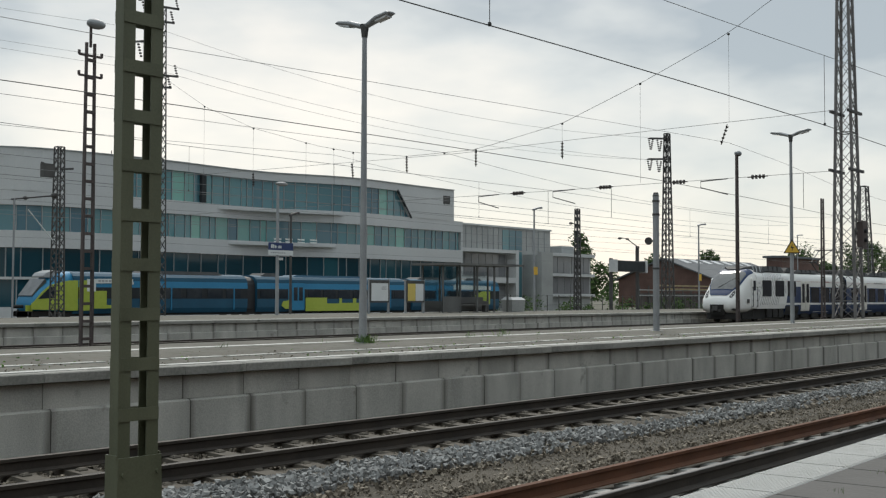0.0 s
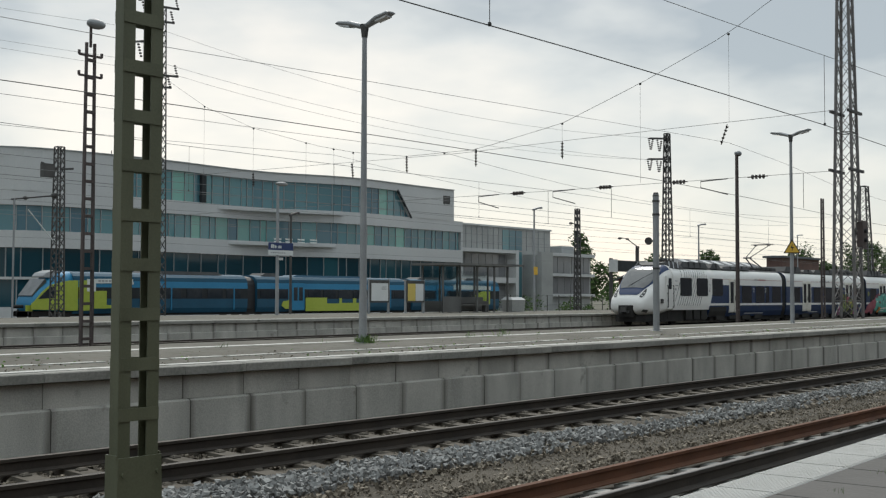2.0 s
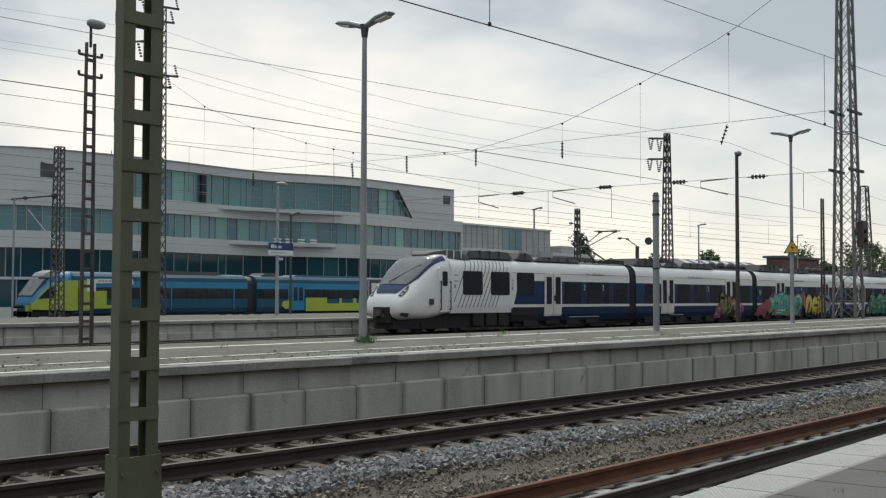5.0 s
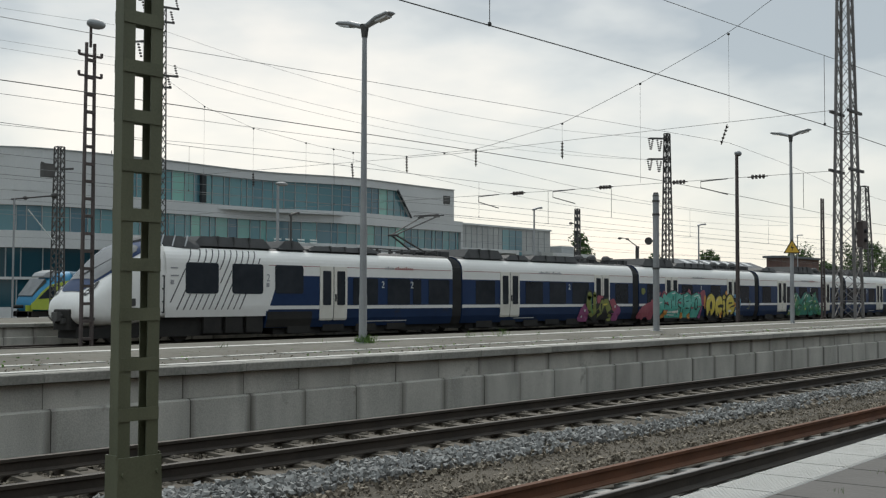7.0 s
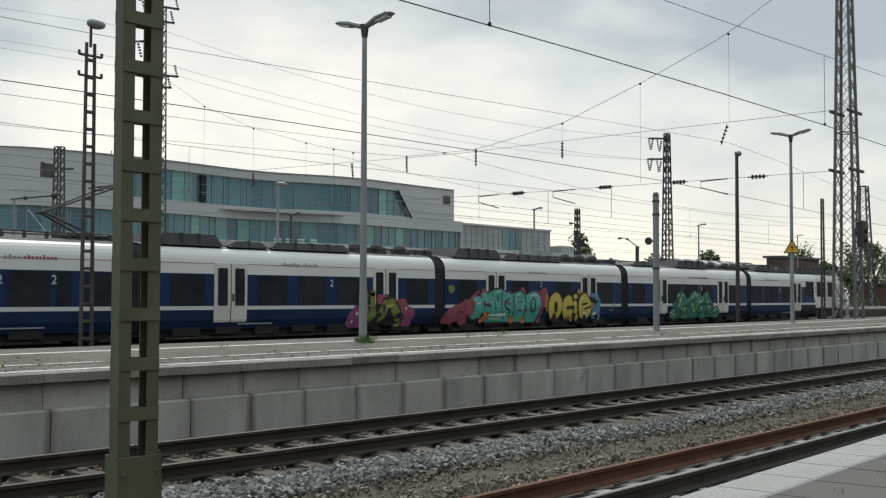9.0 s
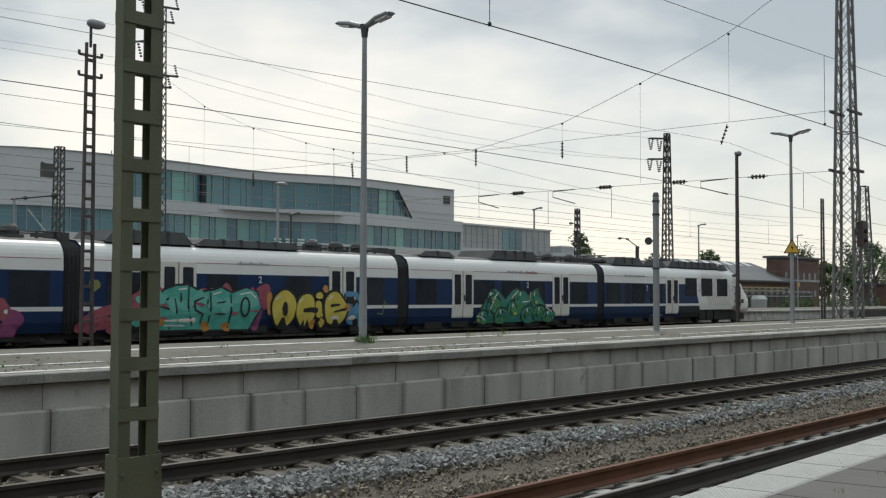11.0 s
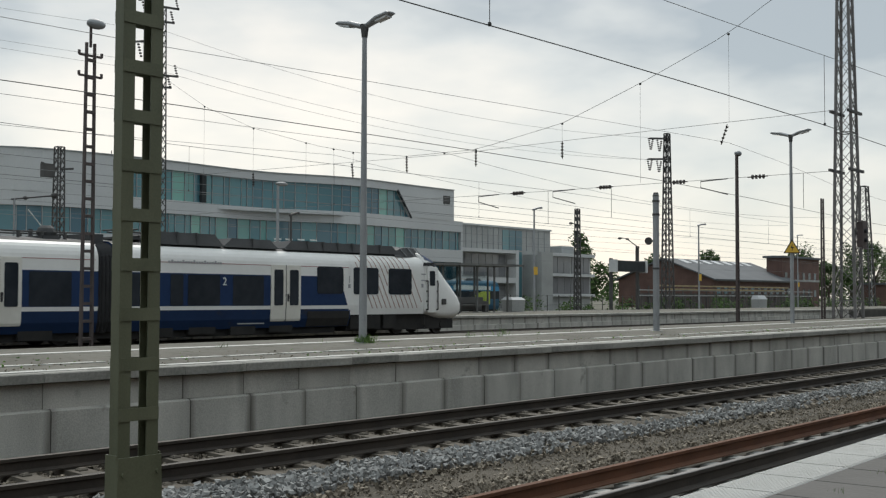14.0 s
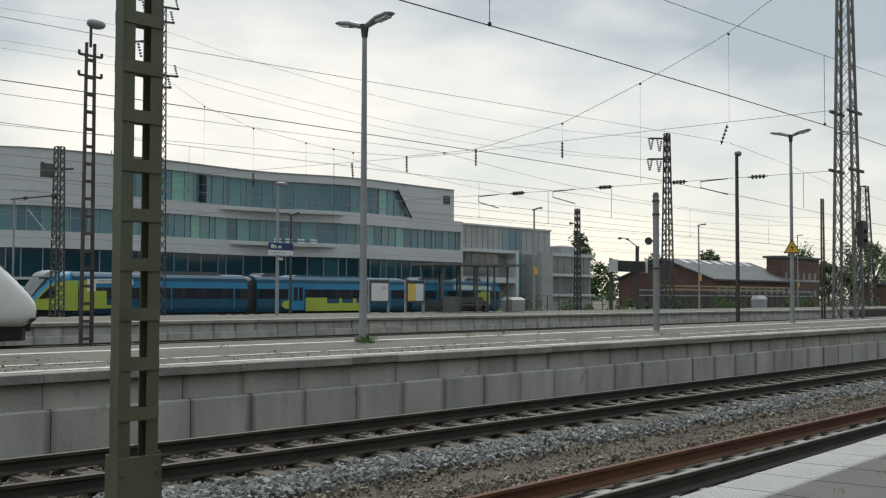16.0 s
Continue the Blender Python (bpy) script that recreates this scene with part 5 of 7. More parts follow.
for zz, x1 in ((23.1, 1.5), (22.0, 1.1), (18.1, 1.5), (17.2, 0.9)):
    arm_ = Shape().bar((-0.9, 0, zz - 0.1), (x1, 0, zz + 0.05), 0.12, 0.14).make("crossarm", DARK_STEEL, m283)
    s_ = Shape()
    for k in range(5):
        s_.ball((x1 - 0.1 - 0.05 * k, 0, zz + 0.12 + 0.17 * k), 0.10, 1, 1, 0.7, 8, 5)
    s_.make("insulator", INSULATOR, arm_, "brown insulator stack")
for zz, x1 in ((20.3, -2.4), (23.4, -2.0)):
    arm_ = Shape().bar((0, 0, zz + 0.35), (x1, 0, zz - 0.25), 0.12, 0.14).make("crossarm", DARK_STEEL, m283)
    for xx in (0.35, 0.85):
        s_ = Shape()
        for k in range(6):
            s_.ball((x1 * xx + 0.06 * k, 0, zz - 0.15 - 0.2 * k), 0.11, 1, 1, 0.7, 8, 5)
        s_.make("insulator", INSULATOR, arm_, "brown hanging insulator string")
m100 = lattice_mast("lattice_mast", 38.0, 62.0, -0.4, 11.1, 0.62, 0.42, DARK_STEEL, "dark lattice mast with crossarm and white stay", 20, 0.07, 0.045)
s_ = Shape().tube((0, 0, 8.15), (-3.1, 0, 7.7), 0.05, n=8).ball((-2.2, 0, 7.83), 0.12, 1.4, 1, 1).ball((-0.3, 0, 8.1), 0.16, 1.4, 1, 1)
s_.make("crossarm", DARK_STEEL, m100)
Shape().tube((-2.0, 0, 7.15), (-0.35, 0, 5.4), 0.035, n=8).make("stay", G_WHITE, m100, "white insulated stay rod")
Shape().tube((-2.9, 0, 0.1), (-2.9, 0, 7.75), 0.06, n=8).make("prop", GALV, m100, "grey tube")
s_ = Shape().box(-1.15, -0.40, -0.2, 0.2, 9.2, 10.0).bar((-1.2, 0, 10.05), (-0.1, 0, 9.7), 0.1)
s_.make("floodlight", DARK_STEEL, m100, "dark floodlight box")
Shape().bar((0.2, 0, 9.75), (0.95, 0, 9.85), 0.12).make("floodlight_arm", DARK_STEEL, m100)
m1022 = lattice_mast("lattice_mast", 95.5, 62.0, -0.4, 10.85, 0.52, 0.34, DARK_STEEL, "dark lattice mast with lamp behind the platform", 16, 0.09, 0.06)
Shape().bar((0, 0, 9.2), (-1.0, 0, 9.4), 0.06).ball((-1.15, 0, 9.35), 0.22, 1.3, 0.7, 0.6).make("lamp_arm", DARK_STEEL, m1022)
m1180 = lattice_mast("lattice_mast", 88.68, 48.26, -0.4, 16.4, 0.86, 0.36, DARK_STEEL, "tall dark lattice mast with two crossarms and insulators", 18, 0.10, 0.06)
for zz, w_ in ((15.95, 3.0), (14.15, 3.2)):
    s_ = Shape().bar((0.4, 0, zz + 0.05), (-w_, 0, zz - 0.3), 0.14, 0.16)
    arm_ = s_.make("crossarm", DARK_STEEL, m1180)
    for x in (-w_ * 0.45, -w_ * 0.95):
        s_ = Shape()
        for d in (-0.35, 0.35):
            for i in range(6):
                f = i / 6
                s_.ball((x + d * (1 - f), 0, zz - 0.35 - f * 1.0), 0.10, 1, 1, 0.7, 8, 5)
        s_.make("insulator", INSULATOR, arm_, "brown v-shaped insulator string")
lattice_mast("lattice_mast", 176.0, 62.0, -0.4, 19.3, 2.6, 1.2, DARK_STEEL, "far lattice mast beyond the platform end", 14, 0.2, 0.1)


def far_lamp(x, y, z0, top, head, label, mat_=GALV, sign=None):
    t = thing("platform_lamp", pose(x, y, z0), label, "street lamp", "lamps on the far platform")
    h = top - z0
    Shape().tube((0, 0, 0), (0, 0, h), 0.09, 0.06, n=10).make("pole", mat_, t)
    s = Shape().loft([[(a, w * c - 0.0, h + z + 0.06 * d) for c, d in ((-1, -1), (1, -1), (1, 1), (-1, 1))] for a, w, z in ((-0.1, 0.08, -0.05), (0.2, 0.14, 0.05), (head, 0.16, 0.14), (head + 0.1, 0.1, 0.12))])
    s.make("lamp_head", mat_, t)
    if sign:
        Shape().box(-0.22, 0.22, -0.14, -0.11, sign - z0 - 0.28, sign - z0 + 0.28).make("sign_face", YELLOW_SIGN, t, "small yellow sign")
    return t


far_lamp(63.9, 45.0, 0.66, 7.7, 0.75, "tall platform lamp with yellow sign", sign=3.45)
far_lamp(90.1, 46.0, 0.66, 7.95, 1.1, "tall platform lamp with yellow sign", sign=3.4)
far_lamp(145.6, 60.0, -0.4, 9.9, 1.5, "far platform lamp with yellow sign", sign=3.4)
far_lamp(179.4, 62.0, -0.4, 9.3, 0.8, "far platform lamp beside the trees")
far_lamp(46.0, 50.0, -0.4, 6.5, 0.5, "slim grey lamp between the tracks", DARK_STEEL)


# ---- overhead wires ----
def wire(pts, r, label, mat_=WIRE, name="overhead_wire"):
    s = Shape()
    s.line(pts, r, 5)
    return tagged(s.make(name, mat_), label, "overhead wire", "overhead wires")


def run(y, z, r, sag=0.0, off=straight, label="thin overhead wire along the tracks", mat_=WIRE, slope=0.0):
    xs = steps(-30, 50, 16) + steps(50, 250, 20)[1:]
    return wire([(x, y + off(x), z + slope * (x - 30) - sag * math.sin(math.pi * ((x - 50) % 60) / 60)) for x in xs], r, label, mat_)


def near_wire(x):
    return float(np.interp(x, [-30, 11, 14, 17.5, 25, 29.5, 36, 60, 250], [10.9, 9.86, 9.74, 9.65, 9.64, 9.77, 10.1, 11.5, 22.0]))


def second_wire(x):
    return float(np.interp(x, [-30, 11, 14, 24, 35, 44, 56, 63, 250], [22.5, 20.18, 19.90, 19.56, 19.45, 20.05, 21.2, 21.6, 32.0]))


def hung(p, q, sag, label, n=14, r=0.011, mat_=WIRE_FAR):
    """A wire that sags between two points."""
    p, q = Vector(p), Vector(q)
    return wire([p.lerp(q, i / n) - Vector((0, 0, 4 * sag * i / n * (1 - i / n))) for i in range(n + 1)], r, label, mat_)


run(0, 5.53, 0.0095, 0.0, near_wire, "dark copper contact wire above the track")
wire([(x, near_wire(x), 6.72 + 0.0011 * (x - 6) ** 2 if x < 36 else 7.71 - 0.9 * math.sin(math.pi * min(1, (x - 36) / 60))) for x in steps(-30, 100, 65)], 0.006, "thin catenary wire above the contact wire")
run(0, 5.74, 0.010, 0.0, second_wire, "dark copper contact wire above the track")
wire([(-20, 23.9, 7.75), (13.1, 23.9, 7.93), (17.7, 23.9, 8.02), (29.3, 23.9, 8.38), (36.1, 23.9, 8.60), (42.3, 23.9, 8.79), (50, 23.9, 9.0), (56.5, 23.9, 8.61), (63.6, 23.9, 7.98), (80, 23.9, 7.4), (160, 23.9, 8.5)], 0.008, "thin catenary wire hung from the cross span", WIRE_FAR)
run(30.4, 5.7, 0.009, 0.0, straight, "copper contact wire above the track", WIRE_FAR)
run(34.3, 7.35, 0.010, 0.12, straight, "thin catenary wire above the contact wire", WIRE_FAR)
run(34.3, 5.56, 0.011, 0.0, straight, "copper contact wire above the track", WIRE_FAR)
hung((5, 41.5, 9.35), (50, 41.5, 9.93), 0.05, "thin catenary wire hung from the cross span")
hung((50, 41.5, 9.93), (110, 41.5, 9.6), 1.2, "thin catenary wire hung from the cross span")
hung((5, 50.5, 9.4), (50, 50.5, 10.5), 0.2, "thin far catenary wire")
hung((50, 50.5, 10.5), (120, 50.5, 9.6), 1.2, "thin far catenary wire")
# feeders from arm to arm of the tall masts
for p, q, sag in (((50.3, 68, 20.9), (86.0, 48.6, 15.4), 1.5), ((50.3, 68, 18.5), (85.6, 48.6, 13.45), 1.0), ((50.3, 68, 17.9), (88.0, 48.6, 13.65), 1.4)):
    hung(p, q, sag, "feeder wire between two lattice masts")
for p, q in (((50.3, 68, 20.9), (43.8, 80, 23.43)), ((50.3, 68, 18.5), (43.9, 80, 21.0)), ((50.3, 68, 17.9), (43.9, 80, 20.4))):
    hung(p, Vector(p).lerp(Vector(q), 1.6), 0.1, "feeder wire beyond the lattice mast")
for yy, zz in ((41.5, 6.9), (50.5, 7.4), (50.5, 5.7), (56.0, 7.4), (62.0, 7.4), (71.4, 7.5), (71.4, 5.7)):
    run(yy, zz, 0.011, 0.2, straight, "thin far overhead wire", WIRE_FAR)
for x, y, za, zb in ((12.8, 9.79, 5.53, 6.77), (25.0, 9.64, 5.53, 7.12), (34.0, 34.3, 5.56, 7.25), (26.4, 34.3, 5.56, 7.25), (44.0, 34.3, 5.56, 7.3), (66.0, 34.3, 5.56, 7.3), (78, 34.3, 5.56, 7.3)):
    tagged(Shape().tube((x, y, za), (x, y, zb), 0.006, n=5).ball((x, y, za + 0.02), 0.03, 1, 1, 1.4, 6, 4).make("dropper_wire", WIRE), "thin vertical dropper between two wires", "overhead wire", "droppers")


def cross_span():
    """The wires hung across all tracks between the two tall lattice masts."""
    t = thing("cross_span", pose(50.0, 18.4, 7.3), "wires hung across the tracks with droppers and insulators", "overhead wire")

    def head(y):
        ys = [18.4, 21.8, 23.9, 28.7, 33.4, 39.2, 44.4, 48.8, 52.0, 58.0, 63.2, 68.0]
        zs = [17.1, 15.5, 14.25, 12.42, 10.85, 9.92, 9.94, 10.52, 11.2, 12.85, 14.85, 17.5]
        return float(np.interp(y, ys, zs))
    Shape().line([(0, y - 18.4, head(y) - 7.3) for y in steps(18.4, 68, 40)], 0.012).make("head_wire", WIRE, t)
    Shape().line([(0, 0, 2.75), (0, 14, 2.62), (0, 22, 2.5), (0, 50, 2.9)], 0.012).make("span_wire", WIRE_FAR, t)
    Shape().line([(0, 0, 0.02), (0, 16, 0.0), (0, 50, 0.1)], 0.012).make("span_wire", WIRE_FAR, t)
    for y in (23.9, 28.7, 33.4, 39.2, 41.5, 44.4, 48.8, 50.5, 53.0, 58.1, 63.3):
        low = {23.9: 10.0, 28.7: 7.4}.get(y, min(head(y) - 0.1, 9.8 if y < 50 else 9.2))
        s = Shape().tube((0, y - 18.4, low - 7.3), (0, y - 18.4, head(y) - 7.3), 0.006, n=5)
        s.ball((0, y - 18.4, head(y) - 7.33), 0.07, 1, 1, 1, 6, 4)
        s.make("dropper_wire", WIRE, t)
    for y, lean in ((24.0, -0.35), (33.4, 0.0), (39.2, 0.0), (44.4, 0.03), (48.9, 0.10), (58.1, 0.08)):
        s = Shape()
        for i in range(5):
            s.tube((0, y - 18.4 + lean * i * -0.2, 2.5 - i * 0.17), (0, y - 18.4 + lean * (i * -0.2 - 0.05), 2.42 - i * 0.17), 0.085, 0.05, n=8)
        s.tube((0, y - 18.4, 2.6), (0, y - 18.4 - lean * 0.9, 1.65), 0.025, n=6)
        s.make("insulator", INSULATOR, t, "dark hanging insulator")
    for y in (22.5, 26.6, 30.8, 36.3):
        s = Shape()
        for i in range(4):
            s.tube((0, y - 18.4 - 0.33 + i * 0.18, 0.0), (0, y - 18.4 - 0.27 + i * 0.18, 0.0), 0.11, n=8)
        s.tube((0, y - 18.9, 0), (0, y - 17.9, 0), 0.03, n=6)
        s.make("insulator", INSULATOR, t, "dark horizontal insulator")
    for y, z in ((20.3, 5.74), (30.4, 5.7), (34.3, 5.56), (41.5, 6.9), (50.5, 5.7)):
        Shape().tube((0, y - 18.4, 0.02), (0, y - 18.4, z - 7.3), 0.012, n=5).make("dropper_wire", WIRE, t)
    for y in (24.0, 32.6, 37.6):
        s = Shape().line([(0, y - 18.4, 0.0), (0, y - 17.0, -0.05), (0, y - 17.0, -0.35), (0, y - 18.4, -0.75)][::1], 0.028, 6)
        s.make("steady_arm", DARK_STEEL, t, "thin steady arm")


cross_span()
# ---- the office building behind the tracks ----
FASCIA = material("pale_grey_facade_panels", (0.468, 0.477, 0.482), (0.576, 0.581, 0.581), 0.6, grain=6, blotch=0.25, bump=0.02, streak=(0.6, 0.6, 0.3))
FACADE_GLASS = pane_glass("teal_facade_glass", (0.045, 0.125, 0.175), (0.17, 0.40, 0.345), (0.10, 0.24, 0.265))
GREY_PANE = pane_glass("grey_blind_glass", (0.18, 0.182, 0.19), (0.28, 0.28, 0.285), (0.22, 0.222, 0.23))
FACADE_DARK = pane_glass("dark_facade_glass", (0.010, 0.038, 0.052), (0.035, 0.13, 0.16), (0.016, 0.062, 0.085), 0.36)
FRAME = material("grey_window_frame", (0.28, 0.30, 0.31), (0.38, 0.40, 0.41), 0.5, 0.3, grain=10, bump=0.0)
DARK_FRAME = material("dark_window_frame", (0.02, 0.024, 0.028), (0.04, 0.045, 0.05), 0.5, grain=10, bump=0.0)
# near-black: shade of unlit rooms put into the colour; also the display screen
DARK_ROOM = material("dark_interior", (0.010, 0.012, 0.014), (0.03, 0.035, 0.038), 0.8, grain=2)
BETON = material("fair_faced_concrete", (0.27, 0.275, 0.27), (0.40, 0.405, 0.395), 0.8, grain=8, blotch=0.3, bump=0.05)
BRICK = material("red_brown_brick", (0.085, 0.048, 0.040), (0.150, 0.088, 0.072), 0.85, grain=9, blotch=0.5, bump=0.2)
ROOF_FELT = material("grey_roof_sheet", (0.068, 0.075, 0.082), (0.116, 0.122, 0.129), 0.7, grain=3, blotch=0.2, bump=0.1)
TIMBER = material("yellowish_timber", (0.26, 0.20, 0.11), (0.40, 0.31, 0.18), 0.8, grain=9, blotch=1.0)
# dark brick of the unseen block added behind the camera
BACKDROP_BRICK = material("dark_backdrop_brick", (0.05, 0.035, 0.03), (0.09, 0.062, 0.052), 0.9, grain=9, blotch=0.5)


def front(x):
    """The waving facade line of the office."""
    xs = [40, 51.4, 53, 55, 58, 63, 70, 76, 81, 85, 88, 91, 95, 100, 106, 116, 130]
    ys = [112, 97.2, 95.2, 94.2, 93.7, 93.0, 92.8, 93.4, 93.4, 92.4, 90.9, 90.0, 89.7, 90.1, 90.3, 90.2, 90.2]
    return sum(float(np.interp(x + d, xs, ys)) for d in (-2, -1, 0, 1, 2)) / 5


def office():
    t = thing("office_building", pose(0, 0, -0.5), "long pale grey office building with wavy teal glass bands", "office building")

    def band(name, x0, x1, z0, z1, out, mat_, depth=0.5, label=""):
        xs = steps(x0, x1, max(4, int((x1 - x0) / 1.5)))
        return Shape().loft([[(x, front(x) - out, z0 + 0.5), (x, front(x) - out + depth, z0 + 0.5), (x, front(x) - out + depth, z1 + 0.5), (x, front(x) - out, z1 + 0.5)] for x in xs]).make(name, mat_, t, label)
    band("parapet", 51.4, 110.6, 14.20, 15.05, 0.0, FASCIA, 6.0)
    band("roof_rim", 51.3, 110.7, 15.05, 15.14, 0.12, FRAME, 0.5)
    band("fascia", 51.4, 112.4, 9.85, 11.20, 0.0, FASCIA, 0.6)
    band("fascia", 51.4, 112.4, 6.00, 7.55, 0.0, FASCIA, 0.6)
    band("fascia", 51.4, 112.4, -0.5, 0.6, 0.0, FASCIA, 0.6)
    # solid blocks whose colour holds the dark of the rooms
    band("rear_wall", 51.4, 112.2, -0.5, 11.3, -1.8, DARK_ROOM, 12.0, "near-black block for the shaded rooms behind the glass")
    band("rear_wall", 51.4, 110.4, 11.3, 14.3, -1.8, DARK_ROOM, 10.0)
    # closed wall of the top floor: left part, and the slanted end beside the glass
    xs = steps(51.4, 63.4, 10)
    Shape().loft([[(x, front(x), 11.20 + 0.5), (x, front(x) + 0.5, 11.20 + 0.5), (x, front(x) + 0.5, 14.70), (x, front(x), 14.70)] for x in xs]).make("wall", FASCIA, t, "closed facade of the top floor")
    s = Shape()
    s.loft([[(102.2, front(102) + a, 11.70), (110.6, front(110) + a, 11.70), (110.6, front(110) + a, 14.70), (99.9, front(100) + a, 14.70)] for a in (0.0, 0.6)])
    s.make("wall", FASCIA, t, "slanted end of the top floor")
    Shape().bar((99.8, front(100) - 0.03, 14.80), (102.4, front(102) - 0.03, 11.60), 0.10, 0.30, up=(0, 1, 0)).make("slanted_frame", DARK_FRAME, t, "dark slanted frame")
    Shape().box(108.5, 109.8, front(109) - 0.10, front(109) - 0.02, 13.75, 14.75).make("vent", DARK_STEEL, t, "dark square louvre")
    # end wall
    Shape().box(110.35, 110.7, front(110) + 0.02, front(110) + 12, 11.4, 15.5).box(112.1, 112.45, front(112) + 0.02, front(112) + 12, 0, 11.68).make("end_wall", FASCIA, t)
    Shape().box(52.4, 110.4, 97.5, 106, 14.6, 15.2).make("roof", ROOF_FELT, t)
    Shape().tube((64.5, 96, 15.2), (64.5, 96, 16.4), 0.05, n=6).make("roof_mast", DARK_STEEL, t)
    # shallow balcony slabs
    for x0, x1, z in ((75.5, 91.0, 10.72), (77.0, 90.0, 7.10)):
        xs = steps(x0, x1, 12)
        k = len(xs) - 1
        Shape().loft([[(x, front(x) - 1.0 * math.sin(math.pi * i / k) ** 0.6, z + 0.5), (x, front(x) + 0.2, z + 0.5), (x, front(x) + 0.2, z + 0.78), (x, front(x) - 1.0 * math.sin(math.pi * i / k) ** 0.6, z + 0.78)] for i, x in enumerate(xs)]).make("balcony", FASCIA, t, "shallow curved canopy")
    # panes of three floors, each one a pane of its own, between thin mullions
    rnd = random.Random(5)
    for z0, z1, x0, x1, mat_, wide in ((11.20, 14.20, 63.5, 102.2, FACADE_GLASS, 1.25), (7.55, 9.85, 51.6, 111.9, FACADE_GLASS, 1.3), (3.30, 6.00, 51.6, 111.9, FACADE_DARK, 1.8), (0.6, 3.25, 51.6, 111.9, FACADE_DARK, 2.6)):
        w = Shape().box(0, 1, 0, 0.04, z0 + 0.46, z1 + 0.54).mesh("pane", mat_)
        mull = Shape().box(-0.03, 0.03, 0.22, 0.36, z0 + 0.45, z1 + 0.55).mesh("mullion", FRAME)
        x = x0
        while x < x1 - 0.2:
            step_ = wide * rnd.choice((0.6, 1.0, 1.0, 1.3))
            e = min(x1, x + step_)
            o = part("pane", w, t)
            o.matrix_basis = pose(x, front(x) + 0.32, 0, 0, 0, math.degrees(math.atan2(front(e) - front(x), e - x)) + rnd.uniform(-0.5, 0.5)) @ Matrix.Diagonal((math.hypot(e - x, front(e) - front(x)) + 0.02, 1, 1, 1))
            part("mullion", mull, t).matrix_basis = pose(x, front(x), 0)
            x = e
    band("sill", 51.4, 112.2, 3.10, 3.34, 0.02, FASCIA, 0.5)
    # closed panel, coloured as the shade inside an open bay
    for x in (73.3,):
        Shape().box(x, x + 0.6, front(x) - 0.05, front(x) + 0.35, 11.75, 14.65).make("dark_panel", DARK_ROOM, t, "near-black panel for the shade in an open window bay")
    # pale letters standing on the lower canopy, too far to read
    for i in range(4):
        for z in (7.95, 8.25):
            x = 82.2 + 1.35 * i
            Shape().box(x, x + 1.0, front(x) - 1.12, front(x) - 1.04, z, z + 0.16).make("lettering", G_WHITE, t, "pale raised lettering")


office()


def concrete_block():
    """The concrete framed building beside the office."""
    t = thing("concrete_building", pose(124.0, 100.0, -0.5), "grey concrete building with frames and recessed windows", "building")
    Shape().box(0.3, 24.5, 1.5, 14, 0, 12.6).make("core", BETON, t)
    s = Shape()
    for x0, x1, z0, z1 in ((0.0, 13.5, 8.6, 9.1), (0, 13.5, 4.2, 5.0), (0.0, 24.6, 12.5, 12.75)):
        s.box(x0, x1, -0.3 if z1 < 12 else 1.3, 1.5, z0, z1)
    s.make("frame", FASCIA, t, "pale concrete frame")
    Shape().box(12.9, 13.6, -0.34, 1.45, 0, 9.13).make("frame_post", FASCIA, t, "pale concrete post")
    Shape().box(17.2, 31.5, -1.5, 10, 0, 8.6).make("side_wing", BETON, t)
    for x0, x1, z0, z1 in ((19.9, 31.9, 8.45, 8.95), (19.9, 31.9, 5.35, 5.80), (19.9, 31.9, 2.25, 2.65)):
        Shape().box(x0, x1, -2.1, -1.45, z0, z1).make("frame", FASCIA, t, "pale concrete frame of the side wing")
    Shape().box(16.9, 19.9, -2.14, -1.38, 0, 8.97).make("end_pillar", BETON, t, "smooth grey concrete pillar")
    me = Shape().box(0, 1, 0, 0.05, 0, 1).mesh("window", GREY_PANE)
    me2 = Shape().box(0, 1, 0, 0.05, 0, 1).mesh("window", FACADE_GLASS)
    for x0, x1, y, z0, z1, g in ((11.8, 16.8, 1.40, 9.2, 12.2, 1), (1.0, 12.6, 1.42, 5.2, 8.4, 0), (20.2, 25.5, -1.58, 5.85, 8.4, 0), (25.9, 31.1, -1.58, 5.85, 8.4, 0), (20.2, 31.1, -1.58, 2.7, 5.3, 0), (14.2, 16.8, 1.40, 0.5, 9.0, 1), (0.8, 12.6, 1.42, 0.5, 4.0, 0)):
        n = max(1, round((x1 - x0) / 1.7))
        for i in range(n):
            o = part("window", me2 if g else me, t)
            a = (x1 - x0) / n
            o.matrix_basis = pose(x0 + a * i + 0.06, y, z0) @ Matrix.Diagonal((a - 0.12, 1, z1 - z0, 1))
    for i in range(9):
        Shape().box(0.5 + 1.3 * i, 0.58 + 1.3 * i, 1.40, 1.55, 9.2, 12.4).make("panel_joint", FRAME, t)
    for i in range(4):
        Shape().box(18.0 + 1.6 * i, 18.08 + 1.6 * i, 1.40, 1.55, 9.2, 12.4).make("panel_joint", FRAME, t)
    Shape().box(27, 30.5, 1, 5, 8.6, 10.3).make("roof_box", FRAME, t, "glass roof box")


concrete_block()


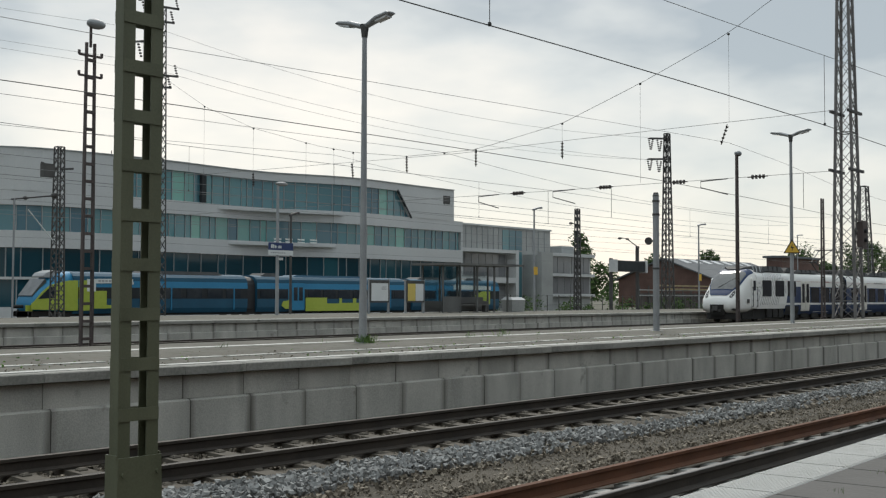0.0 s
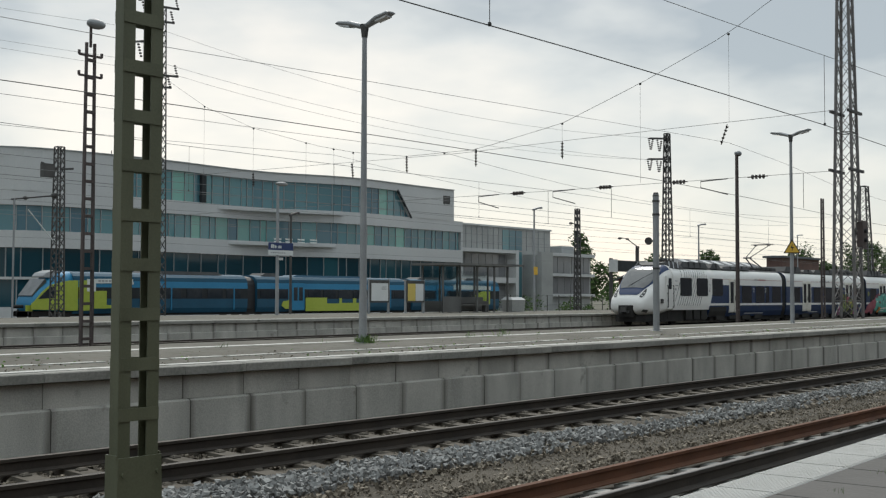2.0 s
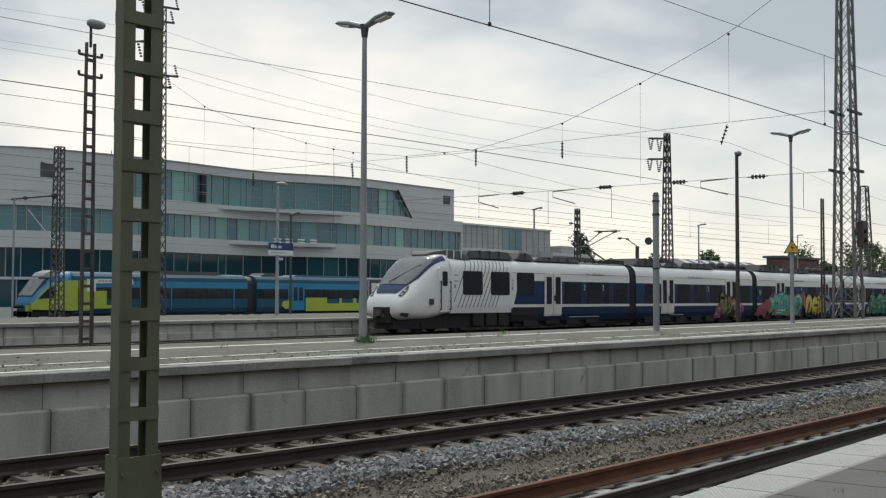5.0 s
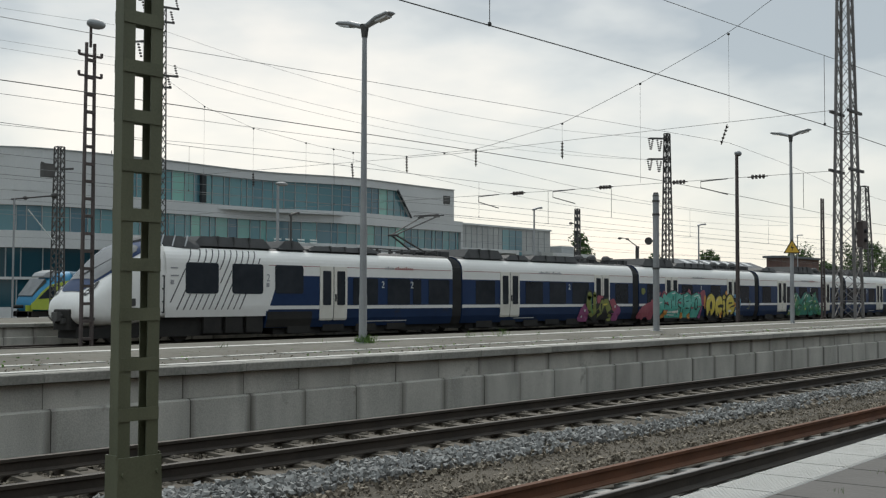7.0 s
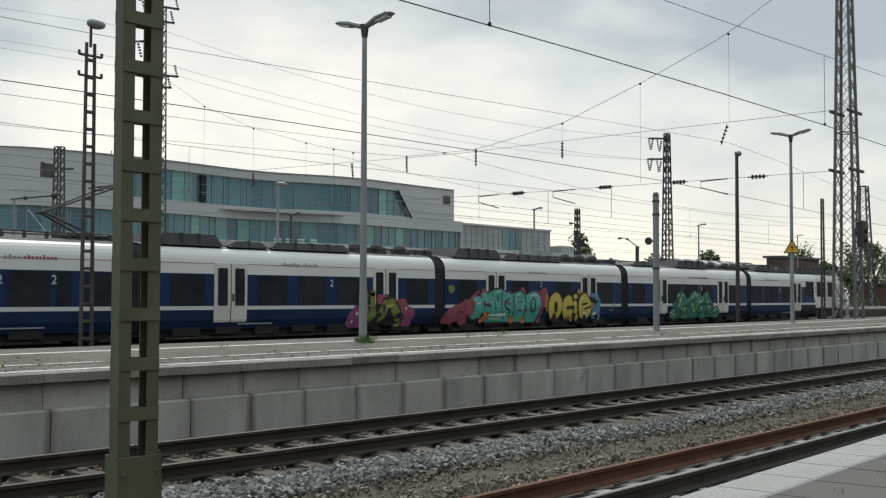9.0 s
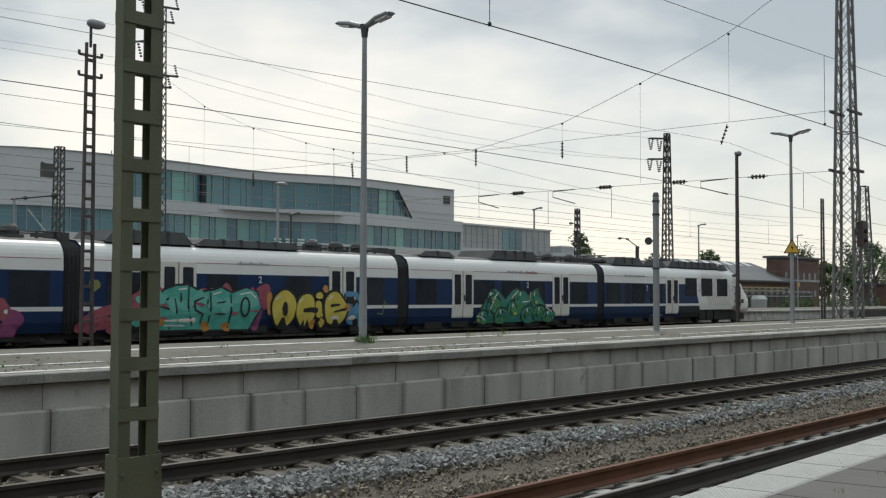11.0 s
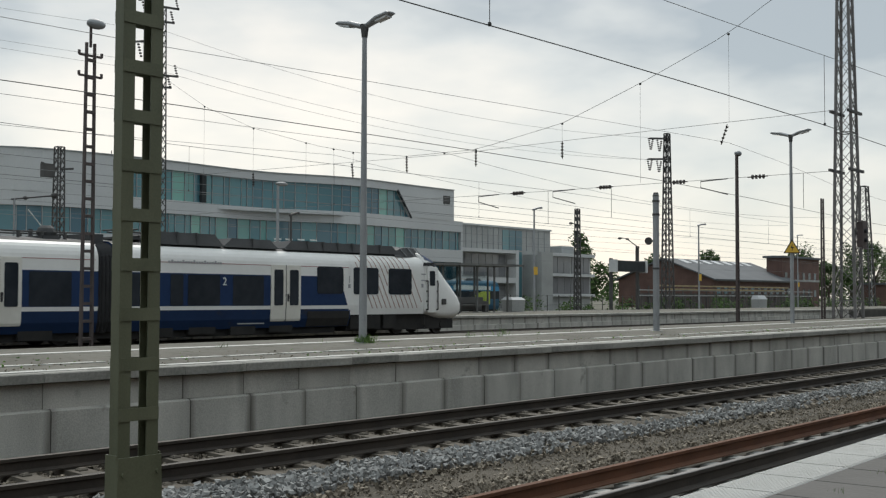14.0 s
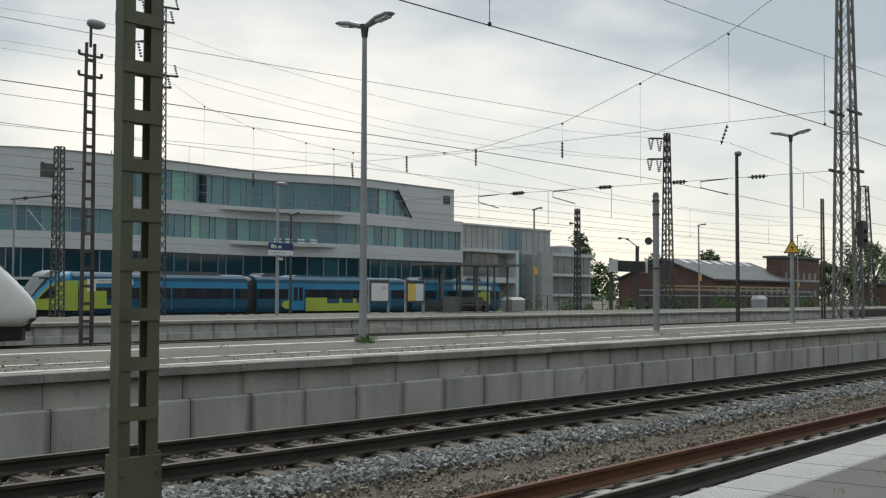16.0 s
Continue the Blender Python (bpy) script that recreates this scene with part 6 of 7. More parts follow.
def brick_shed():
    t = thing("brick_shed", pose(222.4, 110, -0.5), "long red brick shed with low grey gable roof", "shed")
    Shape().box(0.3, 43, 0.4, 23.6, 0, 6.2).make("wall", BRICK, t)
    Shape().loft([[(a, 0.3, 6.15), (a, 23.7, 6.15), (a, 12, 10.5)] for a in (0.25, 0.6)]).make("gable", BRICK, t, "brick gable wall")
    for y0, y1, za, zb in ((-0.4, 12.0, 6.15, 10.85), (12.0, 24.4, 10.85, 6.15)):
        Shape().hexa([(-0.6, y0, za - 0.3), (44, y0, za - 0.3), (44, y1, zb - 0.3), (-0.6, y1, zb - 0.3), (-0.6, y0, za), (44, y0, za), (44, y1, zb), (-0.6, y1, zb)]).make("roof_slope", ROOF_FELT, t, "grey roof slope")
    for i in range(7):
        x, slope = 5 + 5.2 * i, 4.7 / 12.4
        za, zb = 6.15 + 9.4 * slope, 6.15 + 11.6 * slope
        Shape().hexa([(x, 9.0, za), (x + 2.6, 9.0, za), (x + 2.6, 11.2, zb), (x, 11.2, zb), (x, 9.0, za + 0.14), (x + 2.6, 9.0, za + 0.14), (x + 2.6, 11.2, zb + 0.14), (x, 11.2, zb + 0.14)]).make("skylight", FASCIA, t, "pale skylight")
    me = Shape().box(0, 1.6, 0, 0.06, 0, 1.5).mesh("window", FACADE_DARK)
    for i in range(12):
        part("window", me, t).matrix_basis = pose(2 + 3.4 * i, 0.34, 2.9)
    Shape().box(-0.2, 44, -0.62, -0.42, 5.7, 5.95).make("gutter", DARK_STEEL, t)


brick_shed()


def flat_block(x, y, w, d, h, label, mat_):
    t = thing("brick_building", pose(x, y, -0.5), label, "building")
    Shape().box(0, w, 0, d, 0, h).make("wall", mat_, t)
    Shape().box(-0.7, w + 0.7, -0.7, d + 0.7, h, h + 0.5).make("roof", ROOF_FELT, t)
    me = Shape().box(0, 1.4, -0.06, 0.05, 0, 1.7).mesh("window", FACADE_DARK)
    for i in range(int(w / 3.6)):
        for z in (2.4, 6.6):
            if z + 2 < h:
                part("window", me, t).matrix_basis = pose(1.4 + 3.6 * i, 0, z)
    Shape().box(-0.05, w + 0.05, -0.08, 0.0, h * 0.52, h * 0.52 + 0.5).make("band", BETON, t, "pale wall band")
    return t


flat_block(262.5, 112, 23, 4, 11.8, "flat-roofed red brick signal building", BRICK)
flat_block(160.0, 118, 14, 12, 8.0, "low brick house behind the fence", BRICK)
flat_block(330.0, 105, 30, 12, 6.0, "low brick shed in front of the trees", BRICK)
flat_block(20.0, 112, 24, 14, 9.0, "far grey block beside the office", BETON)


# ---- the parked blue and green train ----
F_BLUE = material("bright_blue_train_paint", (0.013, 0.175, 0.338), (0.025, 0.225, 0.413), 0.5, grain=4, blotch=0.3, bump=0.0)
F_GLASS = material("tinted_cab_glass", (0.06, 0.066, 0.07), (0.13, 0.135, 0.14), 0.08, grain=3, bump=0.0)
F_DEEP = material("deep_blue_train_paint", (0.008, 0.065, 0.12), (0.015, 0.10, 0.175), 0.45, grain=4, blotch=0.3, bump=0.0)
F_ROOF = material("dull_blue_roof_paint", (0.010, 0.060, 0.105), (0.018, 0.085, 0.14), 0.6, grain=4, blotch=0.3, bump=0.0, spec=0.2)
F_LIME = material("lime_green_train_paint", (0.34, 0.42, 0.045), (0.44, 0.52, 0.08), 0.4, grain=4, blotch=0.4, bump=0.0)


def parked_train():
    t = thing("parked_train", pose(40.2, 71.45, 0), "parked bright blue and lime green regional train", "train")
    prof = [(1.30, 0.40), (1.42, 0.75), (1.44, 1.15), (1.45, 1.45), (1.44, 2.25), (1.40, 2.72), (1.28, 3.02), (1.03, 3.22), (0.6, 3.33), (0.0, 3.36)]

    def body(x0, x1):
        Shape().loft([ring(x0, prof), ring(x1, prof)], section_materials(prof, lambda z: 0 if z < 1.45 else 1 if z < 2.25 else 2 if z < 2.72 else 3)).make("car_body", [F_DEEP, DARK_ROOM, F_BLUE, F_ROOF], t, "blue car body with dark window band")
    body(4.0, 19.6)
    body(20.6, 38.6)
    body(39.6, 53.0)
    for x in (19.6, 38.6):
        inner = [(max(0.0, y - 0.25), z - 0.1) for y, z in prof]
        Shape().loft([ring(x, inner), ring(x + 1.0, inner)]).make("gangway_bellows", RUBBER, t, "black gangway bellows")
    # nose
    n = 24
    rings = []
    for x in (1.1, 1.25, 1.45, 1.75, 2.15, 2.6, 3.2, 4.05):
        k = (x - 1.1) / 2.95
        w, zt, zb = 1.02 + 0.42 * k ** 0.4, 1.25 + 2.12 * min(1, ((x - 1.1) / 2.2)) ** 0.62, 0.55 - 0.15 * k
        rings.append([(x, math.copysign(abs(math.sin(a)) ** 0.5, math.sin(a)) * w, 1.2 + (zt - 1.2 if math.cos(a) > 0 else 1.2 - zb) * math.copysign(abs(math.cos(a)) ** 0.55, math.cos(a))) for a in (-math.pi + 2 * math.pi * j / n for j in range(n))])
    Shape().loft(rings).make("nose", F_BLUE, t, "rounded blue nose", True)
    # windscreen, lime side wedge, cab window, panels
    def plate(name, pts, y, mat_, label, th=0.03):
        Shape().loft([[(x, -y + th, z) for x, z in pts], [(x, -y, z) for x, z in pts]][::-1]).make(name, mat_, t, label)
    Shape().loft([[(1.27, -0.85, 1.55), (1.27, 0.85, 1.55), (2.20, 0.95, 2.62), (2.20, -0.95, 2.62)], [(1.14, -0.85, 1.66), (1.14, 0.85, 1.66), (2.07, 0.95, 2.80), (2.07, -0.95, 2.80)]]).make("windscreen", F_GLASS, t, "grey windscreen")
    Shape().loft([[(x, -0.8, 2.9), (x, 0.8, 2.9), (x, 0.75, z), (x, -0.75, z)] for x, z in ((2.1, 3.02), (2.3, 3.22), (2.9, 3.42), (3.2, 3.36))]).make("roof_cap", GALV, t, "pale grey roof cap")
    plate("nose_flank", [(0.75, 0.72), (3.75, 0.62), (4.3, 0.62), (4.3, 2.72), (3.6, 2.70), (3.0, 2.58), (2.1, 2.36), (1.5, 1.85), (1.05, 1.32), (0.78, 1.1)], 1.49, F_LIME, "lime green cab flank")
    plate("cab_window", [(1.25, 1.42), (2.45, 1.50), (2.5, 2.26), (2.15, 2.24), (1.65, 1.80)], 1.505, PANE, "dark cab side window")
    plate("nose_skirt", [(0.5, 0.6), (1.0, 0.6), (1.0, 1.0), (0.5, 1.0)], 1.25, F_LIME, "lime green skirt")
    plate("lime_panel", [(4.4, 0.62), (5.5, 0.62), (5.5, 2.72), (4.4, 2.72)], 1.49, F_LIME, "lime green door panel")
    plate("lime_panel", [(5.6, 0.75), (7.6, 0.75), (7.6, 1.0), (5.6, 1.0)], 1.49, F_LIME, "lime green strip")
    plate("lime_panel", [(5.6, 1.0), (6.6, 1.0), (6.6, 2.0), (5.6, 2.0)], 1.49, F_LIME, "lime green panel")
    plate("white_label", [(5.0, 1.95), (5.7, 1.95), (5.7, 2.52), (8.3, 2.56), (8.5, 2.4), (8.85, 2.5), (8.75, 2.85), (8.5, 2.9), (5.0, 2.82)], 1.50, G_WHITE, "white lettered label field")
    for i in range(9):
        plate("label_line", [(5.9 + 0.28 * i, 2.64), (6.1 + 0.28 * i, 2.64), (6.1 + 0.28 * i, 2.76), (5.9 + 0.28 * i, 2.76)], 1.506, GREY_LETTER, "grey lettering", 0.01)
    plate("lime_panel", [(23.2, 0.9), (23.6, 0.62), (24.3, 0.62), (24.3, 1.55), (23.9, 1.3), (23.4, 1.25)], 1.49, F_LIME, "lime green swoosh")
    plate("lime_panel", [(25.9, 0.42), (32.9, 0.42), (33.3, 0.75), (33.0, 1.10), (32.0, 1.10), (32.0, 1.5), (31.6, 1.5), (31.6, 1.10), (30.2, 1.10), (30.2, 1.5), (29.9, 1.5), (29.9, 1.05), (28.4, 1.05), (28.4, 1.55), (25.9, 1.55)], 1.49, F_LIME, "lime green swoosh")
    plate("lime_panel", [(48.8, 0.9), (51.4, 0.9), (51.4, 2.2), (50.0, 2.2), (49.0, 1.8)], 1.49, F_LIME, "lime green swoosh")
    plate("white_label", [(45.6, 2.35), (51.5, 2.35), (51.5, 2.7), (45.6, 2.85)], 1.50, G_WHITE, "pale roof-edge field")
    for x in (24.35, 9.6, 43.0):
        plate("double_door", [(x, 0.5), (x + 1.4, 0.5), (x + 1.4, 2.75), (x, 2.75)], 1.50, F_BLUE, "blue double door")
        for a in (0.18, 0.78):
            plate("door_window", [(x + a, 1.3), (x + a + 0.42, 1.3), (x + a + 0.42, 2.4), (x + a, 2.4)], 1.51, PANE, "narrow door window")
    for x0 in (11.6, 13.6, 15.6, 17.4, 20.9, 22.4, 26.2, 28.0, 29.8, 31.6, 33.4, 35.4, 37.0, 40.0, 41.6, 44.8, 46.6):
        plate("window", [(x0, 1.50), (x0 + 1.45, 1.50), (x0 + 1.45, 2.24), (x0, 2.24)], 1.475, PANE, "dark window", 0.02)
    for x0 in (12.2, 18.2, 24.0, 36.5):
        plate("body_post", [(x0 - 0.06, 0.6), (x0 + 0.06, 0.6), (x0 + 0.06, 2.3), (x0 - 0.06, 2.3)], 1.478, F_BLUE, "slim blue post", 0.02)
    for x0, x1, h in ((10, 17.5, 0.30), (21.5, 23.5, 0.32), (25, 34, 0.22), (41, 46, 0.28), (48, 51, 0.3)):
        Shape().loft([[(x, -0.9, 3.18), (x, 0.9, 3.18), (x, 0.8, z), (x, -0.8, z)] for x, z in ((x0, 3.30), (x0 + 0.5, 3.22 + h), (x1 - 0.5, 3.22 + h), (x1, 3.30))]).make("roof_box", F_DEEP if h < 0.25 else TRAIN_ROOF, t)
    for x in (2.6, 20.1, 39.1, 50.5):
        s = Shape().box(x - 1.6, x + 1.6, -1.1, 1.1, 0.25, 0.6)
        for a in (-1.2, 1.2):
            for sg in (-1, 1):
                s.tube((x + a, sg * 0.68, 0.43), (x + a, sg * 0.82, 0.43), 0.43, n=16)
        s.make("bogie", TRAIN_UNDER, t)
    Shape().box(1.0, 52.8, -1.2, 1.2, 0.22, 0.55).make("underframe", TRAIN_UNDER, t)
    for a in (0.0,):
        Shape().tube((0.3, 0, 0.9), (1.0, 0, 0.9), 0.12, n=8).make("coupler", TRAIN_UNDER, t)


parked_train()


# ---- things on the far platform ----
BOARD_WHITE = material("white_notice_paper", (0.62, 0.64, 0.64), (0.74, 0.75, 0.75), 0.6, grain=8, bump=0.0)
BOARD_BLUE = material("dark_blue_sign_sheet", (0.012, 0.03, 0.11), (0.02, 0.045, 0.15), 0.45, grain=8, bump=0.0)
SHELTER_GLASS = bpy.data.materials.new("shelter_glass")
SHELTER_GLASS.use_nodes = True
gb = SHELTER_GLASS.node_tree.nodes["Principled BSDF"]
gb.inputs["Base Color"].default_value, gb.inputs["Roughness"].default_value, gb.inputs["Transmission Weight"].default_value, gb.inputs["IOR"].default_value = (0.78, 0.84, 0.84, 1), 0.08, 1.0, 1.05


SHELTER_STEEL = material("grey_painted_shelter_steel", (0.085, 0.085, 0.08), (0.15, 0.15, 0.145), 0.6, grain=12, blotch=0.8, bump=0.03)


def shelter():
    t = thing("waiting_shelter", pose(52.2, 43.5, 0.69), "dark steel platform shelter with glass walls and bench", "shelter")
    Shape().loft([[(-0.4, -0.6, 2.86), (7.6, -0.6, 2.92), (7.6, 2.0, 2.92), (-0.4, 2.0, 2.86)], [(-0.4, -0.6, 2.98), (7.6, -0.6, 3.05), (7.6, 2.0, 3.05), (-0.4, 2.0, 2.98)]]).make("roof", SHELTER_STEEL, t, "dark flat roof")
    for x in (0.1, 1.75, 3.45, 5.2, 6.6):
        for y in (0.0, 1.6):
            Shape().box(x - 0.05, x + 0.05, y - 0.05, y + 0.05, 0, 2.9).make("post", SHELTER_STEEL, t)
    for x0, x1 in ((0.15, 1.7), (1.8, 3.4), (3.5, 5.15), (5.25, 6.55)):
        p = Shape().box(x0, x1, 1.59, 1.61, 0.7, 2.6).make("pane", SHELTER_GLASS, t, "clear glass pane")
        p.visible_shadow = False
        Shape().box(x0, x1, 1.56, 1.64, 0.1, 0.7).make("lower_panel", SHELTER_STEEL, t, "dark lower panel")
    p = Shape().box(0.02, 0.04, 0.1, 1.5, 0.7, 2.6).make("pane", SHELTER_GLASS, t, "clear glass pane")
    p.visible_shadow = False
    Shape().box(2.0, 5.8, 0.9, 1.35, 0.42, 0.48).box(2.1, 2.2, 1.0, 1.3, 0, 0.42).box(5.6, 5.7, 1.0, 1.3, 0, 0.42).box(2.0, 5.8, 1.35, 1.40, 0.55, 0.95).make("bench", SHELTER_STEEL, t, "dark bench")
    Shape().box(0.05, 1.70, -0.03, 0.03, 0.05, 0.98).make("lower_panel", SHELTER_STEEL, t, "grey front panel")
    p = Shape().box(0.10, 1.70, -0.01, 0.01, 1.0, 2.8).make("pane", SHELTER_GLASS, t, "clear glass pane")
    p.visible_shadow = False


shelter()


def notice_board(x, label, half_yellow):
    t = thing("notice_board", pose(x, 44.0, 0.69), label, "notice board", "timetable boards")
    for a in (0.0, 1.62):
        Shape().box(a - 0.05, a + 0.05, -0.05, 0.05, 0, 1.95).make("post", GALV, t)
    Shape().slab(0.02, 1.60, -0.08, 0.06, 0.62, 1.90, 0.01).make("case", DARK_STEEL, t, "dark frame with top bar")
    if half_yellow:
        Shape().box(0.12, 0.78, -0.095, -0.082, 0.72, 1.72).make("poster", YELLOW_PAPER, t, "yellow timetable sheet")
        Shape().box(0.80, 1.50, -0.095, -0.082, 0.72, 1.72).make("poster", BOARD_WHITE, t, "white timetable sheet")
    else:
        Shape().box(0.12, 1.50, -0.095, -0.082, 0.72, 1.72).make("poster", BOARD_WHITE, t, "white notice sheet")
        for i in range(3):
            Shape().box(0.95, 1.35, -0.1, -0.096, 1.5 - 0.07 * i, 1.53 - 0.07 * i).make("text_line", GREY_LETTER, t)


YELLOW_PAPER = material("yellow_timetable_paper", (0.60, 0.45, 0.10), (0.70, 0.55, 0.16), 0.6, grain=8, bump=0.0)
notice_board(46.41, "steel notice board with white poster on the platform", False)
notice_board(49.5, "steel notice board with yellow and white timetables", True)


def name_sign():
    t = thing("station_sign", pose(39.55, 44.0, 0.69), "lamp post with dark blue station name sign", "sign")
    Shape().tube((0, 0, 0), (0, 0, 6.7), 0.10, 0.07, n=12).make("pole", GALV, t)
    Shape().ball((0.25, 0, 6.78), 0.36, 1.2, 0.5, 0.32, 12, 8).make("lamp_head", GALV, t, "grey lamp head", True)
    Shape().slab(-0.72, 0.95, -0.16, -0.11, 3.34, 3.72, 0.01).make("name_plate", BOARD_BLUE, t, "dark blue name plate")
    s = Shape()
    for i, w in enumerate((0.11, 0.09, 0.08, 0.03, 0.09, 0.08)):
        s.box(-0.58 + 0.125 * i, -0.58 + 0.125 * i + w, -0.168, -0.162, 3.43, 3.62 if i in (0, 1) else 3.57)
    s.make("name_bars", G_WHITE, t, "white lettering bars")
    Shape().slab(-0.72, 0.95, -0.16, -0.11, 3.08, 3.33, 0.01).make("line_plate", BOARD_WHITE, t, "white lower plate")
    s = Shape()
    for i in range(7):
        s.box(-0.6 + 0.15 * i, -0.5 + 0.15 * i, -0.168, -0.162, 3.17, 3.22)
    s.make("line_bars", GREY_LETTER, t, "grey lettering bars")
    Shape().slab(-0.05, 0.22, -0.2, -0.1, 2.82, 2.95, 0.01).make("clock_lamp", FASCIA, t, "small white lamp")


name_sign()


def display_board():
    t = thing("display_board", pose(77.9, 47.0, 0.66), "dark train indicator board on two posts", "display board")
    case = Shape().slab(-0.2, 4.15, -0.3, 0.3, 3.05, 3.92, 0.02).make("case", DARK_STEEL, t, "dark case")
    Shape().slab(-0.08, 4.02, -0.33, -0.29, 3.12, 3.85, 0.004).make("screen", DARK_ROOM, case, "dark blue-black display screen")
    for x0, x1 in ((-0.55, -0.22), (4.18, 4.5)):
        Shape().box(x0, x1, -0.34, 0.28, 3.0, 3.98).make("end_plate", FASCIA, t, "pale end plate")
    for x, h in ((0.0, 4.1), (4.12, 5.0)):
        Shape().box(x - 0.11, x + 0.11, 0.31, 0.53, 0, h).make("post", DARK_STEEL, t)
    Shape().tube((4.12, 0.4, 5.0), (4.12, 0.4, 5.2), 0.16, n=8).tube((4.12, 0.4, 5.15), (2.4, 0.4, 5.75), 0.04, n=6).tube((2.4, 0.4, 5.75), (1.3, 0.4, 5.8), 0.03, n=6).make("lamp_arm", DARK_STEEL, t, "dark lamp arm")
    for x in (2.5, 1.3):
        Shape().ball((x, 0.4, 5.72), 0.16, 1.3, 0.8, 0.6).make("lamp_head", DARK_STEEL, t, "small dark lamp head", True)


display_board()


def litter_bin(x, y, z, label, h=0.95, w=1.35):
    t = thing("grit_box", pose(x, y, z), label, "box", "boxes on the far platforms")
    Shape().loft([[(0, 0, 0), (w, 0, 0), (w, 0.8, 0), (0, 0.8, 0)], [(-0.05, -0.04, h * 0.8), (w + 0.05, -0.04, h * 0.8), (w + 0.05, 0.84, h * 0.8), (-0.05, 0.84, h * 0.8)]]).make("box_body", BETON, t)
    Shape().loft([[(-0.08, -0.08, h * 0.8), (w + 0.08, -0.08, h * 0.8), (w + 0.08, 0.88, h * 0.8), (-0.08, 0.88, h * 0.8)], [(0.05, 0.2, h), (w - 0.05, 0.2, h), (w - 0.05, 0.7, h), (0.05, 0.7, h)]]).make("lid", FASCIA, t, "pale lid")


litter_bin(60.0, 44.0, 0.69, "grey grit box with pale lid beside the shelter")
litter_bin(112.3, 50.5, -0.2, "grey cabinet with pale lid beside the tracks", 2.1, 1.9)


def timber_fence():
    t = thing("timber_fence", pose(165, 95, -0.5), "long weathered fence with timber rails", "fence")
    for i in range(25):
        Shape().box(3 * i - 0.08, 3 * i + 0.08, -0.08, 0.08, 0, 4.1).make("post", DARK_STEEL, t)
    for z in (2.4, 3.3):
        Shape().box(-0.5, 73, -0.14, -0.09, z, z + 0.18).make("rail", BETON, t, "grey weathered rail")
    for x0, x1, z in ((6, 60, 4.05), (8, 58, 3.45)):
        Shape().box(x0, x1, -0.25, -0.15, z, z + 0.26).make("timber_rail", TIMBER, t, "yellowish timber beam")
    slat = Shape().box(0, 0.22, 0.1, 0.14, 0, 2.9).mesh("slat", DARK_STEEL)
    for i in range(182):
        part("slat", slat, t).matrix_basis = pose(-0.5 + 0.4 * i, random.uniform(0, 0.03), random.uniform(-0.1, 0.05))


timber_fence()


def mesh_fence(x0, x1, y, h, label):
    t = thing("mesh_fence", pose(x0, y, -0.5), label, "fence")
    s = Shape()
    n = int((x1 - x0) / 2.5)
    for i in range(n + 1):
        Shape().box(2.5 * i - 0.04, 2.5 * i + 0.04, -0.04, 0.04, 0, h).make("post", DARK_STEEL, t)
    for z in (0.4, h * 0.5, h - 0.1):
        s.bar((0, 0, z), (x1 - x0, 0, z), 0.03)
    s.make("wires", DARK_STEEL, t)


mesh_fence(96, 230, 78, 2.4, "dark mesh fence along the sidings")


# ---- plants ----
LEAF = material("green_leaves", (0.022, 0.045, 0.012), (0.070, 0.115, 0.035), 0.85, grain=12, blotch=0.8, bump=0.0, island=0.5, spec=0.15)
GRASS = material("fresh_weeds", (0.060, 0.132, 0.024), (0.180, 0.288, 0.072), 0.7, grain=20, blotch=2, bump=0.0, island=0.4)
BARK = material("grey_bark", (0.05, 0.04, 0.03), (0.11, 0.09, 0.07), 0.9, grain=20)


def leaves(blobs, per, size, rnd):
    s = Shape()
    for x, y, z, r in blobs:
        for _ in range(per):
            d = Vector((rnd.gauss(0, 1), rnd.gauss(0, 1), rnd.gauss(0, 1))).normalized() * r * rnd.random() ** 0.4
            c = Vector((x, y, z)) + d
            u = Vector((rnd.gauss(0, 1), rnd.gauss(0, 1), rnd.gauss(0, 1))).normalized() * size * rnd.uniform(0.6, 1.3)
            v = u.orthogonal().normalized() * size * rnd.uniform(0.35, 0.7)
            s.face([c - u, c - v * 0.8, c + u, c + v])
    return s


def tree(x, y, h, w, seed, label, per=70, size=0.32, group="trees beyond the station"):
    rnd = random.Random(seed)
    t = thing("tree", pose(x, y, -0.5), label, "tree", group)
    s = Shape()
    s.tube((0, 0, 0), (0.1, 0, h * 0.45), 0.035 * h, 0.02 * h, 8)
    blobs = []
    for i in range(22):
        a, k = rnd.uniform(0, 6.28), rnd.random()
        z = h * (0.30 + 0.66 * k)
        r = w * (0.62 * math.sin(math.pi * min(0.95, 0.22 + 0.75 * k))) * rnd.uniform(0.4, 1.0)
        p = (r * math.cos(a), r * math.sin(a), z)
        s.tube((0.1, 0, h * 0.25 + 0.25 * h * k), p, 0.010 * h, 0.004 * h, 5)
        blobs.append((*p, w * rnd.uniform(0.13, 0.26)))
    s.make("trunk", BARK, t, "brown trunk and limbs")
    leaves(blobs, per, size, rnd).make("crown", LEAF, t, "uneven green crown")


